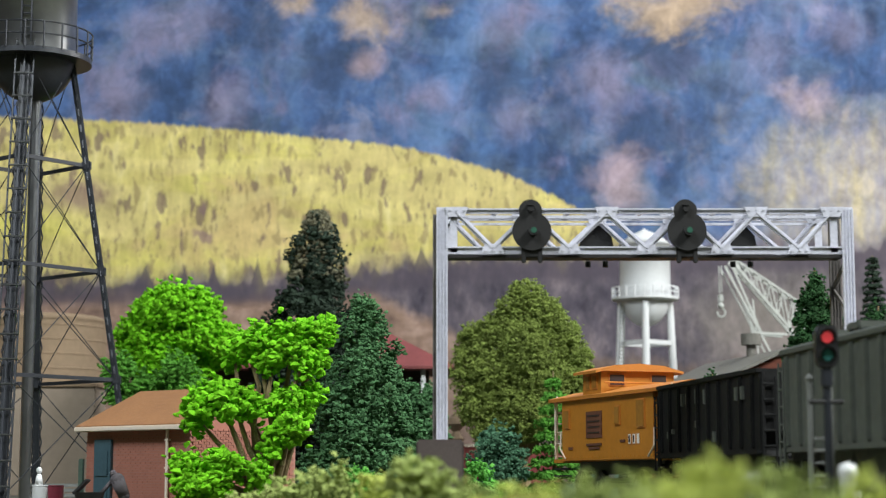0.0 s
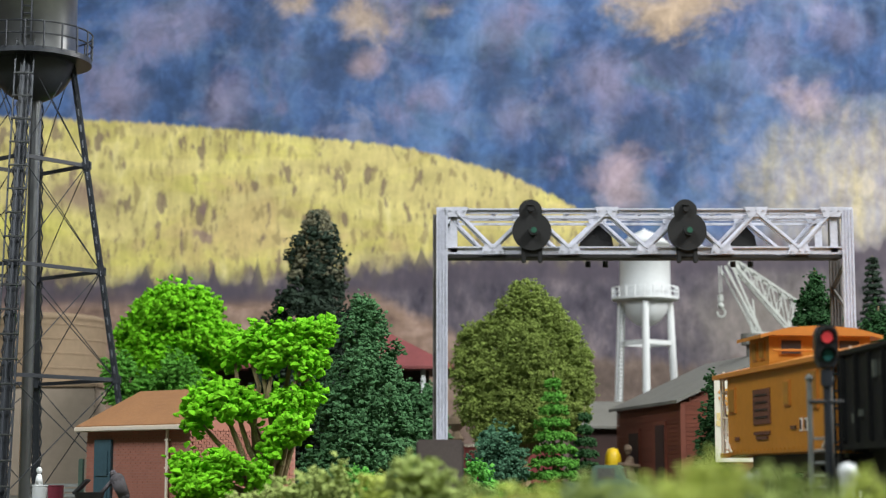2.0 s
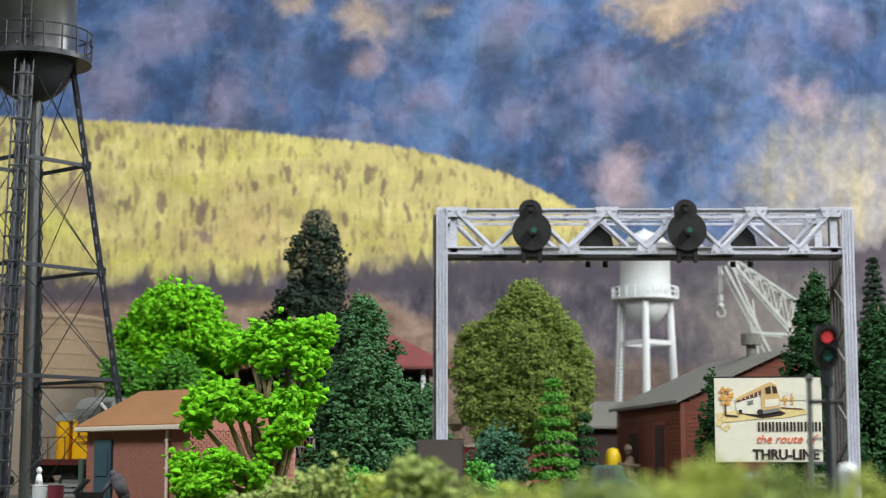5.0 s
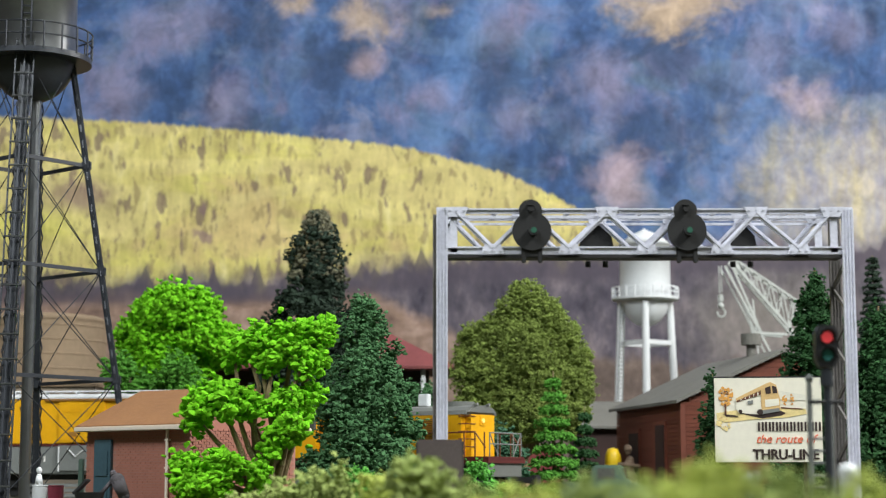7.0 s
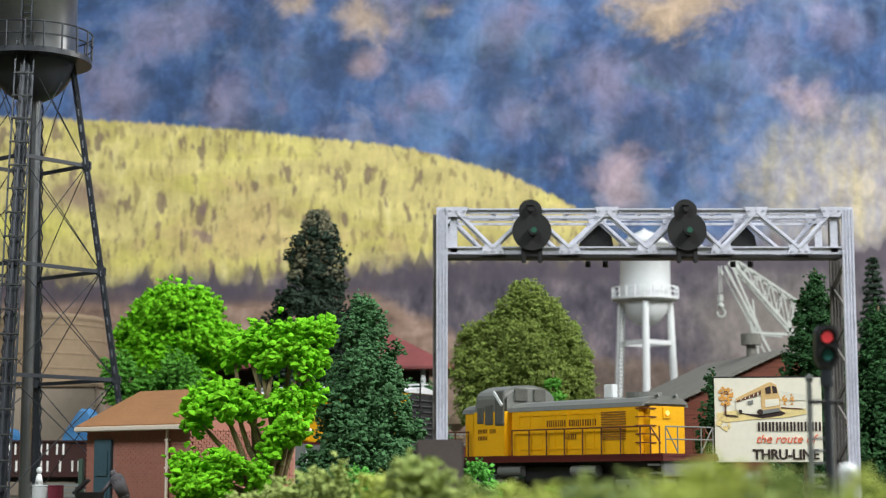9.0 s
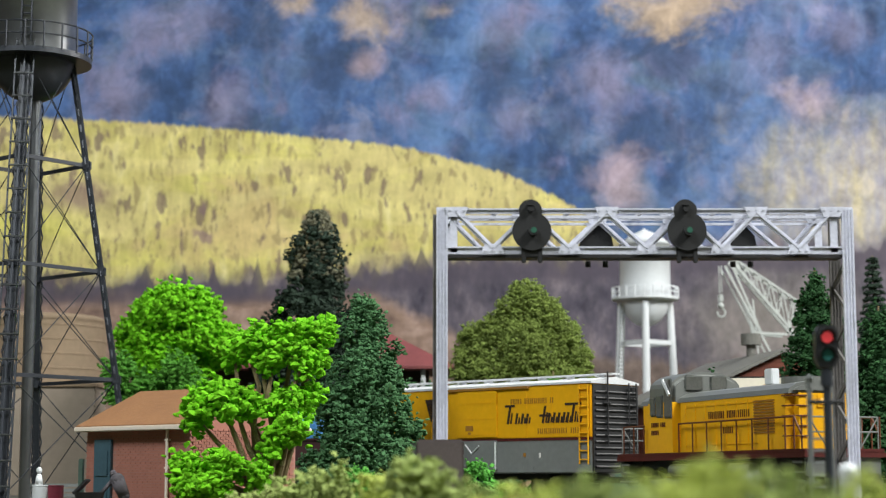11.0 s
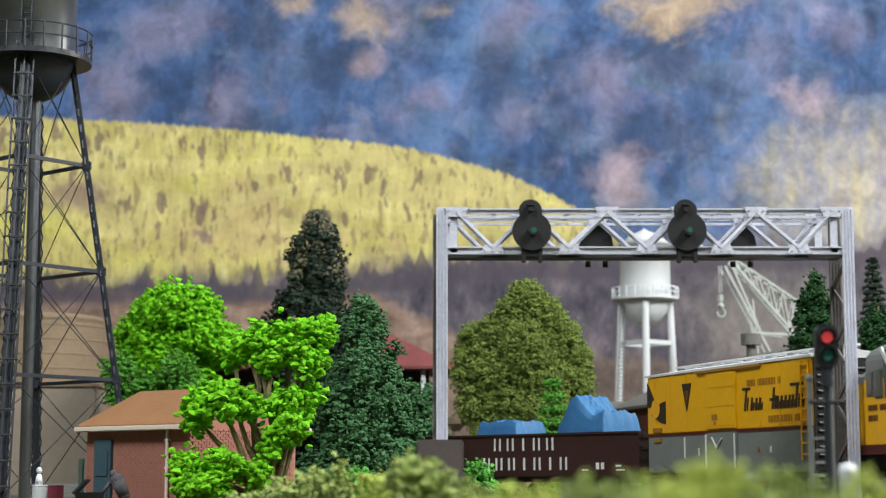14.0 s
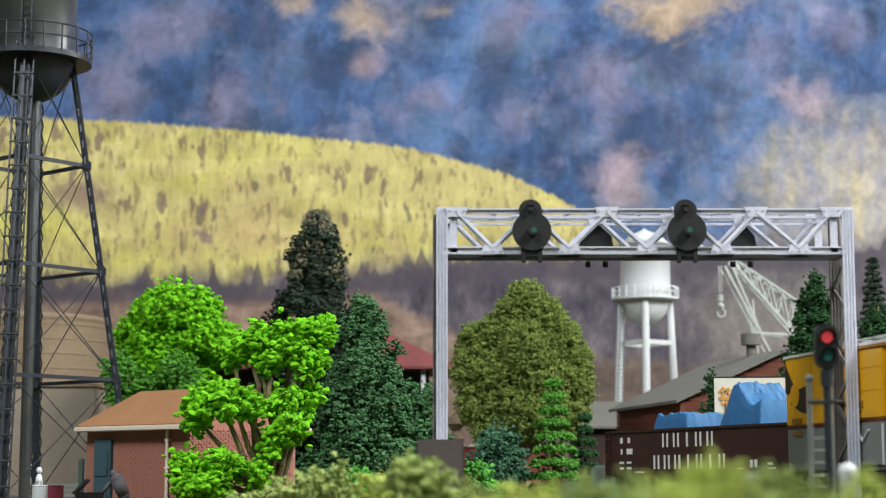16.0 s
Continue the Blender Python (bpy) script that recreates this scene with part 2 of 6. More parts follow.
# the near track: a wide curve, leaving to the side past the viewer
NEAR = arc_path(-0.0037, 1.5088, 1.0768, [(0.3, 0.4447), (0.2, 1.0181), (0.2, 0.1087), (0.25, 0.4555), (0.5, -1.2), (2.2, 0.0)])


def on_track(path, s):
    S, X, Y, H = path
    if s < 0:
        return X[0] + s * math.cos(H[0]), Y[0] - s * math.sin(H[0])
    return float(np.interp(s, S, X)), float(np.interp(s, S, Y))


def car_pose(path, s, half=0.075):
    """The pose of a car whose trucks stand on the track half before and behind s."""
    a, b = Vector(on_track(path, s + half)), Vector(on_track(path, s - half))
    m, d = (a + b) / 2, a - b
    return pose(m.x, m.y, RAIL, 0, 0, math.degrees(math.atan2(d.y, d.x)))


def build_track(path, label, back):
    tr = empty("railway_track", label, "track", kind="structure")
    S, X, Y, H = path
    pts = [(X[i], Y[i], H[i]) for i in range(0, len(S), 4)]
    pts = [(X[0] - back * math.cos(H[0]), Y[0] + back * math.sin(H[0]), H[0])] + pts

    def sweep(name, outline, material, lab=""):
        bm = bmesh.new()
        rows = []
        for x, y, h in pts:
            rows.append([bm.verts.new((x + math.sin(h) * o, y + math.cos(h) * o, z)) for o, z in outline])
        for a, b in zip(rows, rows[1:]):
            for i in range(len(outline)):
                j = (i + 1) % len(outline)
                bm.faces.new((a[i], a[j], b[j], b[i]))
        bmesh.ops.recalc_face_normals(bm, faces=bm.faces)
        return part(name, bm, material, tr, lab)

    sweep("ballast", [(-0.045, 0.001), (-0.034, 0.011), (0.034, 0.011), (0.045, 0.001)], M["ballast"], "grey stone ballast bed")
    for o in (-0.016, 0.0, 0.016):
        sweep("rail", [(o - 0.0012, 0.013), (o - 0.0012, RAIL), (o + 0.0012, RAIL), (o + 0.0012, 0.013)], M["steel"])
    bm = bmesh.new()
    for i in range(0, len(S), 4):
        box(bm, X[i], Y[i], 0.0122, 0.007, 0.05, 0.0036, Matrix.Rotation(-H[i], 4, "Z"))
    tagged(part("tie", bm, M["tie"], tr), kind="stuff")
    return tr


# ---- the room and the table ----
def sheet(name, x0, x1, y0, y1, z, th, material, label, category="structure"):
    o = part(name, bx((x0 + x1) / 2, (y0 + y1) / 2, z - th / 2, x1 - x0, y1 - y0, th), material)
    return tagged(o, label, category, kind="structure")


sheet("ground", -3.2, 3.2, -2.2, 3.0, 0.0, 0.05, M["grass"], "green turf scenery covering the layout table", "ground")
tagged(part("wall_north", bx(0, 3.05, 0.8, 6.5, 0.08, 2.8), M["room"]), "plain wall behind the painted backdrop", "wall", kind="structure")
# unseen south and west walls are dark to cut bounce and darken reflections
tagged(part("wall_south", bx(0, -2.25, 0.8, 6.5, 0.08, 2.8), M["room_dark"]), "unseen room wall, dark to cut bounced light", "wall", kind="structure")
tagged(part("wall_west", bx(-3.25, 0.4, 0.8, 0.08, 5.4, 2.8), M["room_dark"]), "unseen room wall, dark to cut bounced light", "wall", kind="structure")
tagged(part("wall_east", bx(3.25, 0.4, 0.8, 0.08, 5.4, 2.8), M["room"]), "plain pale room wall", "wall", kind="structure")
tagged(part("ceiling", bx(0, 0.4, 2.05, 6.6, 5.4, 0.08), M["room"]), "plain pale ceiling", "ceiling", kind="structure")


def backdrop_material():
    """A printed mountain scene: blue ranges over a yellow aspen hill, with a dim wood at its foot."""
    m = bpy.data.materials.new("printed_mountain_scene")
    m.use_nodes = True
    nt = m.node_tree
    n, l = nt.nodes, nt.links
    b = n["Principled BSDF"]
    b.inputs["Roughness"].default_value = 0.75
    b.inputs["Specular IOR Level"].default_value = 0.2
    tc = n.new("ShaderNodeTexCoord")
    sep = n.new("ShaderNodeSeparateXYZ")
    l.new(tc.outputs["Object"], sep.inputs[0])
    X, Z = sep.outputs[0], sep.outputs[2]

    def math_(op, a, c, d=None, clamp=False):
        q = n.new("ShaderNodeMath")
        q.operation, q.use_clamp = op, clamp
        for i, s in enumerate((a, c, d)):
            if s is None:
                continue
            if isinstance(s, (int, float)):
                q.inputs[i].default_value = s
            else:
                l.new(s, q.inputs[i])
        return q.outputs[0]

    def noise_(sx, sz, scale=1.0, detail=5, rough=0.55, dist=0.0, tilt=0.0, off=0.0):
        mp = n.new("ShaderNodeMapping")
        mp.inputs["Scale"].default_value = (sx, 1, sz)
        mp.inputs["Rotation"].default_value = (0, tilt, 0)
        mp.inputs["Location"].default_value = (off, 0, off * 0.7)
        l.new(tc.outputs["Object"], mp.inputs[0])
        q = n.new("ShaderNodeTexNoise")
        q.inputs["Scale"].default_value, q.inputs["Detail"].default_value = scale, detail
        q.inputs["Roughness"].default_value, q.inputs["Distortion"].default_value = rough, dist
        l.new(mp.outputs[0], q.inputs["Vector"])
        return q.outputs[0]

    def ramp(f, stops):
        q = n.new("ShaderNodeValToRGB")
        el = q.color_ramp.elements
        while len(el) < len(stops):
            el.new(0.5)
        for e, (p, c) in zip(el, stops):
            e.position, e.color = p, (*c, 1)
        l.new(f, q.inputs[0])
        return q.outputs[0]

    def step(v, lo, hi):
        q = n.new("ShaderNodeMapRange")
        q.interpolation_type = "SMOOTHSTEP"
        q.inputs[1].default_value, q.inputs[2].default_value = lo, hi
        l.new(v, q.inputs[0])
        return q.outputs[0]

    def mix(f, a, c):
        q = n.new("ShaderNodeMix")
        q.data_type = "RGBA"
        if isinstance(f, (int, float)):
            q.inputs[0].default_value = f
        else:
            l.new(f, q.inputs[0])
        for i, s in ((6, a), (7, c)):
            if isinstance(s, tuple):
                q.inputs[i].default_value = (*s, 1)
            else:
                l.new(s, q.inputs[i])
        return q.outputs[2]

    def curve(x0, x1, pts):
        """A height over x as a curve through a few points, given as fractions."""
        f = step_lin(X, x0, x1)
        q = n.new("ShaderNodeFloatCurve")
        c = q.mapping.curves[0]
        for i, (px, py) in enumerate(pts):
            if i < 2:
                c.points[i].location = (px, py)
            else:
                c.points.new(px, py)
        q.mapping.update()
        l.new(f, q.inputs["Value"])
        return q.outputs[0]

    def step_lin(v, lo, hi):
        q = n.new("ShaderNodeMapRange")
        q.inputs[1].default_value, q.inputs[2].default_value = lo, hi
        l.new(v, q.inputs[0])
        return q.outputs[0]

    wobble = math_("MULTIPLY", math_("SUBTRACT", noise_(12, 12, 1, 6, 0.66, 0.5), 0.5), 3.0)

    def blob(cx, cz, rx, rz, wob=0.5):
        """A soft patch at cx, cz with radii rx, rz and a ragged edge."""
        a = math_("DIVIDE", math_("SUBTRACT", X, cx), rx)
        c = math_("DIVIDE", math_("SUBTRACT", Z, cz), rz)
        d = math_("SQRT", math_("ADD", math_("MULTIPLY", a, a), math_("MULTIPLY", c, c)), 0)
        d = math_("ADD", d, math_("MULTIPLY", wobble, wob))
        q = n.new("ShaderNodeMapRange")
        q.interpolation_type = "SMOOTHSTEP"
        q.inputs[1].default_value, q.inputs[2].default_value, q.inputs[3].default_value, q.inputs[4].default_value = 0.15, 1.35, 1.0, 0.0
        l.new(d, q.inputs[0])
        return q.outputs[0]

    # the blue ranges
    def grain(colour, f, lo, hi):
        q = n.new("ShaderNodeMix")
        q.data_type, q.blend_type = "RGBA", "MULTIPLY"
        q.inputs[0].default_value = 1.0
        l.new(colour, q.inputs[6])
        r = n.new("ShaderNodeMapRange")
        r.inputs[1].default_value, r.inputs[2].default_value, r.inputs[3].default_value, r.inputs[4].default_value = 0.3, 0.7, lo, hi
        l.new(f, r.inputs[0])
        l.new(r.outputs[0], q.inputs[7])
        return q.outputs[2]

    big = noise_(6.5, 5.0, 1, 7, 0.62, 0.6, 0.5)
    far = ramp(big, [(0.34, (0.03, 0.052, 0.118)), (0.44, (0.046, 0.095, 0.23)), (0.52, (0.064, 0.122, 0.285)), (0.58, (0.09, 0.146, 0.3)), (0.66, (0.165, 0.17, 0.3)), (0.76, (0.27, 0.24, 0.34))])

    def wash(amount, lo, hi, colour, *shape):
        """A soft second colour where a noise runs high."""
        return mix(math_("MULTIPLY", step(noise_(*shape), lo, hi), amount), far, colour)

    far = wash(0.5, 0.5, 0.66, (0.2, 0.185, 0.32), 11, 9, 1, 5, 0.6, 0.5, 0.5, 3.1)
    far = wash(0.6, 0.5, 0.62, (0.032, 0.06, 0.135), 9, 8, 1, 6, 0.62, 0.5, 0.4, 7.7)
    far = wash(0.45, 0.5, 0.64, (0.13, 0.185, 0.3), 7, 16, 1, 5, 0.6, 0.4, 0.5, 31.0)
    far = wash(0.35, 0.55, 0.66, (0.31, 0.3, 0.39), 10, 10, 1, 6, 0.66, 0.4, 0.3, 13.3)
    far = wash(0.45, 0.52, 0.64, (0.085, 0.135, 0.17), 8, 8, 1, 6, 0.62, 0.4, 0.0, 17.0)
    far = wash(0.3, 0.48, 0.66, (0.12, 0.21, 0.4), 26, 4, 1, 5, 0.55, 0.0, -0.35, 5.0)
    ray = math_("ADD", X, math_("MULTIPLY", math_("SUBTRACT", Z, 0.6), -0.42))
    ray = math_("ADD", ray, math_("MULTIPLY", math_("SUBTRACT", noise_(9, 3, 1, 4, 0.6), 0.5), 0.1))
    for at, wide, k in ((0.0, 0.06, 0.42), (0.1, 0.03, 0.25), (0.48, 0.05, 0.2)):
        band = n.new("ShaderNodeMapRange")
        band.interpolation_type = "SMOOTHSTEP"
        band.inputs[1].default_value, band.inputs[2].default_value, band.inputs[3].default_value, band.inputs[4].default_value = 0.0, wide, k, 0.0
        l.new(math_("ABSOLUTE", math_("SUBTRACT", ray, at), 0), band.inputs[0])
        far = mix(band.outputs[0], far, (0.14, 0.27, 0.56))
    # dark hollows, mauve woods, rosy and gold patches
    for cx, cz, rx, rz, k in ((-0.51, 0.6, 0.05, 0.025, 0.7), (-0.29, 0.71, 0.05, 0.07, 0.6), (-0.19, 0.665, 0.06, 0.05, 0.6), (0.09, 0.65, 0.05, 0.07, 0.6), (0.36, 0.69, 0.055, 0.055, 0.75), (0.31, 0.555, 0.06, 0.07, 0.65), (0.2, 0.6, 0.035, 0.07, 0.5), (0.44, 0.61, 0.05, 0.07, 0.5), (-0.32, 0.57, 0.07, 0.025, 0.5)):
        far = mix(math_("MULTIPLY", blob(cx, cz, rx, rz, 0.8), k), far, (0.034, 0.055, 0.115))
    for cx, cz, rx, rz, k in ((-0.53, 0.63, 0.06, 0.07, 0.75), (-0.47, 0.72, 0.06, 0.05, 0.6), (-0.4, 0.735, 0.07, 0.04, 0.6), (-0.35, 0.6, 0.05, 0.045, 0.6), (0.25, 0.64, 0.055, 0.065, 0.75), (0.11, 0.57, 0.035, 0.04, 0.6), (0.51, 0.69, 0.04, 0.045, 0.55), (0.64, 0.72, 0.05, 0.04, 0.5), (-0.015, 0.61, 0.025, 0.035, 0.7), (0.09, 0.73, 0.04, 0.05, 0.45)):
        far = mix(math_("MULTIPLY", blob(cx, cz, rx, rz, 0.8), k), far, (0.235, 0.22, 0.345))
    for cx, cz, rx, rz, k in ((0.59, 0.6, 0.055, 0.04, 0.65), (0.28, 0.47, 0.055, 0.055, 0.7), (-0.12, 0.665, 0.03, 0.025, 0.6)):
        far = mix(math_("MULTIPLY", blob(cx, cz, rx, rz, 0.8), k), far, (0.5, 0.37, 0.4))
    for cx, cz, rx, rz, k in ((0.36, 0.755, 0.11, 0.045, 0.9), (-0.13, 0.74, 0.05, 0.04, 0.75), (-0.23, 0.765, 0.035, 0.025, 0.75), (0.0, 0.75, 0.03, 0.012, 0.4)):
        far = mix(math_("MULTIPLY", blob(cx, cz, rx, rz, 1.1), k), far, (0.5, 0.37, 0.26))
    pale = ramp(noise_(34, 12, 1, 5, 0.6), [(0.35, (0.36, 0.34, 0.4)), (0.5, (0.5, 0.44, 0.38)), (0.65, (0.62, 0.52, 0.3))])
    far = mix(math_("MULTIPLY", blob(0.68, 0.46, 0.24, 0.14, 0.55), 0.85), far, pale)
    far = grain(far, noise_(24, 24, 1, 6, 0.7, 0.6, 0.5, 1.0), 0.62, 1.26)
    far = grain(far, noise_(120, 90, 1, 3, 0.6, 0.0, 0.2, 2.0), 0.92, 1.08)
    # the yellow hill
    top = curve(-1.0, 1.0, [(0.0, 0.585), (1.0, 0.3), (0.184, 0.577), (0.293, 0.564), (0.418, 0.541), (0.4625, 0.531), (0.507, 0.511), (0.552, 0.485), (0.574, 0.465), (0.596, 0.442), (0.623, 0.409), (0.663, 0.36)])
    rag = math_("MULTIPLY", math_("SUBTRACT", noise_(95, 9, 1, 4, 0.7), 0.5), 0.02)
    over = math_("SUBTRACT", math_("ADD", top, rag), Z)
    hill = ramp(noise_(50, 11, 1, 6, 0.62, 0.1), [(0.3, (0.43, 0.34, 0.15)), (0.42, (0.54, 0.46, 0.165)), (0.55, (0.64, 0.56, 0.2)), (0.7, (0.75, 0.67, 0.33))])
    hill = mix(math_("MULTIPLY", step(noise_(4, 11, 1, 6, 0.62, 0.4, 0.3, 2.0), 0.5, 0.62), 0.55), hill, (0.64, 0.6, 0.15))
    hill = mix(math_("MULTIPLY", step(noise_(5, 9, 1, 5, 0.62, 0.5, -0.6, 9.0), 0.5, 0.64), 0.7), hill, (0.56, 0.42, 0.2))
    fold = noise_(2.6, 11, 1, 4, 0.5, 0.9, -0.7, 41.0)
    hill = mix(math_("MULTIPLY", step(fold, 0.54, 0.64), 0.5), hill, (0.44, 0.35, 0.15))
    hill = mix(math_("MULTIPLY", step(fold, 0.5, 0.54), 0.35), hill, (0.76, 0.66, 0.3))
    hill = mix(math_("MULTIPLY", step(noise_(75, 30, 1, 3, 0.55, 0, 0, 4.0), 0.54, 0.62), 0.7), hill, (0.32, 0.25, 0.12))
    hill = mix(math_("MULTIPLY", step(noise_(48, 18, 1, 3, 0.55, 0, 0, 14.0), 0.57, 0.63), 0.8), hill, (0.22, 0.16, 0.12))
    hill = mix(math_("MULTIPLY", step(noise_(24, 13, 1, 3, 0.5, 0, 0, 6.6), 0.63, 0.69), 0.75), hill, (0.26, 0.17, 0.17))
    hill = mix(math_("MULTIPLY", blob(-0.58, 0.45, 0.07, 0.028, 0.7), 0.75), hill, (0.24, 0.15, 0.15))
    hill = mix(math_("MULTIPLY", blob(-0.66, 0.405, 0.1, 0.03, 0.4), 0.7), hill, (0.66, 0.63, 0.14))
    hill = grain(hill, noise_(12, 16, 1, 6, 0.7, 0.3, 0.3, 21.0), 0.72, 1.16)
    hill = grain(hill, noise_(110, 34, 1, 4, 0.7, 0.0, 0.0, 22.0), 0.84, 1.12)
    # the dim wood and the brown meadow
    foot = curve(-1.0, 1.0, [(0.0, 0.32), (1.0, 0.37), (0.25, 0.318), (0.4, 0.325), (0.46, 0.338), (0.51, 0.351), (0.62, 0.356), (0.75, 0.37)])
    rag2 = math_("MULTIPLY", math_("SUBTRACT", noise_(20, 8, 1, 4, 0.6, 0, 0, 6.0), 0.5), 0.12)

    def spires(width, height, shift, power):
        """A row of single firs: each stretch of the line has its own height and a pointed top."""
        u = math_("ADD", math_("DIVIDE", X, width), shift)
        w = n.new("ShaderNodeTexWhiteNoise")
        w.noise_dimensions = "1D"
        l.new(math_("FLOOR", u, 0), w.inputs["W"])
        side = math_("MULTIPLY", math_("ABSOLUTE", math_("SUBTRACT", math_("FRACT", u, 0), 0.5), 0), 2.0)
        tall = math_("MULTIPLY", math_("POWER", w.outputs["Value"], power), height)
        return math_("MULTIPLY", tall, math_("SUBTRACT", 1.0, math_("POWER", side, 0.8)))

    firs = math_("MAXIMUM", spires(0.023, 0.06, 0.2, 2.2), spires(0.031, 0.05, 7.6, 2.6))
    under = math_("SUBTRACT", math_("ADD", foot, rag2), Z)
    standing = math_("MULTIPLY", step(math_("SUBTRACT", math_("ADD", math_("SUBTRACT", foot, 0.012), firs), Z), -0.002, 0.005), step(math_("SUBTRACT", Z, math_("SUBTRACT", foot, 0.05)), 0.0, 0.02))
    wood = ramp(noise_(22, 12, 1, 7, 0.65, 0, 0, 1.5), [(0.32, (0.045, 0.04, 0.06)), (0.5, (0.11, 0.095, 0.12)), (0.64, (0.22, 0.18, 0.2)), (0.8, (0.36, 0.28, 0.24))])
    wood = mix(math_("MULTIPLY", blob(0.52, 0.25, 0.16, 0.1, 0.5), 0.6), wood, (0.27, 0.24, 0.21))
    meadow = ramp(noise_(9, 24, 1, 6, 0.65, 0.2, 0.1, 8.0), [(0.3, (0.14, 0.09, 0.075)), (0.5, (0.27, 0.18, 0.14)), (0.7, (0.45, 0.32, 0.27))])
    meadow = mix(step(X, -0.04, 0.1), meadow, ramp(noise_(9, 20, 1, 6, 0.65, 0.2, 0.1, 28.0), [(0.3, (0.085, 0.065, 0.06)), (0.5, (0.15, 0.11, 0.095)), (0.7, (0.25, 0.19, 0.17))]))
    line = math_("ADD", math_("MULTIPLY", step_lin(X, -0.12, 0.08), -0.105), 0.3)
    lowline = math_("ADD", math_("MULTIPLY", math_("SUBTRACT", noise_(8, 4, 1, 5, 0.65, 0, 0, 2.2), 0.5), 0.11), math_("SUBTRACT", line, Z))
    wood = mix(step(lowline, -0.006, 0.02), wood, meadow)
    wood = grain(wood, noise_(60, 40, 1, 4, 0.7, 0, 0, 2.0), 0.75, 1.2)
    col = mix(step(over, -0.003, 0.005), far, hill)
    col = mix(step(under, -0.03, 0.02), col, wood)
    col = mix(math_("MULTIPLY", standing, 0.75), col, (0.075, 0.062, 0.085))
    l.new(col, b.inputs["Base Color"])
    return m


def build_backdrop():
    bm = bmesh.new()
    rows = []
    nx, nz = 120, 40
    for i in range(nx + 1):
        x = -2.9 + 5.8 * i / nx
        y = 0.0 if abs(x) < 1.6 else -0.35 * (abs(x) - 1.6) ** 2
        rows.append([bm.verts.new((x, y + 0.004 * noise.noise(Vector((x * 2.2, 0, k * 0.09))), -0.03 + 1.5 * k / nz)) for k in range(nz + 1)])
    for a, b in zip(rows, rows[1:]):
        for k in range(nz):
            bm.faces.new((a[k], b[k], b[k + 1], a[k + 1]))
    o = part("backdrop", bm, backdrop_material(), smooth=True)
    o.location = (0, 2.75, 0.03)
    tagged(o, "printed paper backdrop of blue mountains and a yellow aspen hill", "backdrop", kind="structure")


build_backdrop()
build_track(FAR, "curved three-rail track on grey ballast behind the signal bridge", 2.4)
build_track(NEAR, "curved three-rail track on grey ballast passing under the signal bridge", 0.3)
# ---- things ----
# ---- rolling stock: built with x ahead, the viewer's side at -y, z from the rail top ----
MOVING = []


def trucks(car, half, radius=0.0105, frame_mat=None):
    """Two four-wheeled trucks with side frames, springs and turning wheelsets."""
    for sx in (-half, half):
        bm = bmesh.new()
        for sy in (-0.0185, 0.0185):
            box(bm, sx, sy, radius + 0.002, 0.044, 0.0035, 0.004, bevel=0.0006)
            box(bm, sx, sy * 1.02, radius - 0.0005, 0.013, 0.004, 0.009, bevel=0.0006)
            for ax in (-0.016, 0.016):
                box(bm, sx + ax, sy * 1.03, radius, 0.008, 0.004, 0.0075, bevel=0.001)
        box(bm, sx, 0, radius + 0.003, 0.012, 0.036, 0.004)
        tr = part("truck", bm, frame_mat or M["black"], car)
        for ax in (-0.016, 0.016):
            w = bmesh.new()
            rod(w, (0, -0.018, 0), (0, 0.018, 0), 0.0015)
            for sy in (-0.016, 0.016):
                rod(w, (0, sy - 0.002, 0), (0, sy + 0.002, 0), radius, seg=20)
                rod(w, (0, sy - 0.0025, 0), (0, sy + 0.0025, 0), radius * 0.55, seg=12)
                box(w, 0, sy * 1.16, radius * 0.6, 0.0012, 0.0006, radius * 0.5)
            o = part("wheelset", w, M["black"], tr)
            o.matrix_basis = pose(sx + ax, 0, radius)
            MOVING.append((o, (sx + ax, 0, radius), radius, car))


def couplers(car, half, z=0.014):
    for s in (-1, 1):
        bm = bmesh.new()
        box(bm, s * (half + 0.008), 0, z, 0.02, 0.005, 0.005, bevel=0.0008)
        box(bm, s * (half + 0.019), 0.002, z, 0.006, 0.009, 0.008, bevel=0.001)
        part("coupler", bm, M["black"], car)


def ladder(car, x, y, z0, z1, width, n, material, along=True, name="ladder"):
    bm = bmesh.new()
    d = Vector((1, 0, 0)) if along else Vector((0, 1, 0))
    for s in (-0.5, 0.5):
        p = Vector((x, y, 0)) + d * s * width
        rod(bm, (p.x, p.y, z0), (p.x, p.y, z1), 0.0006, seg=6)
    for i in range(n):
        z = z0 + (z1 - z0) * (i + 0.5) / n
        a, b = Vector((x, y, z)) - d * width / 2, Vector((x, y, z)) + d * width / 2
        rod(bm, a, b, 0.0006, seg=6)
    return part(name, bm, material, car)


def letter_bars(car, x0, z0, widths, h, y, material, gap=0.4, w=0.004, name="lettering_block"):
    """A row of plain blocks in place of a company's name."""
    bm = bmesh.new()
    x = x0
    for k in widths:
        if k:
            # each letter is a pair of plain bars
            if k >= 0.8:
                for sx in (0.12, 0.88):
                    box(bm, x + w * k * sx, y, z0 + h / 2, w * 0.24, 0.0005, h)
            else:
                box(bm, x + w * k / 2, y, z0 + h / 2, w * 0.26, 0.0005, h)
        x += w * (max(k, 0.6) + gap)
    return part(name, bm, material, car)


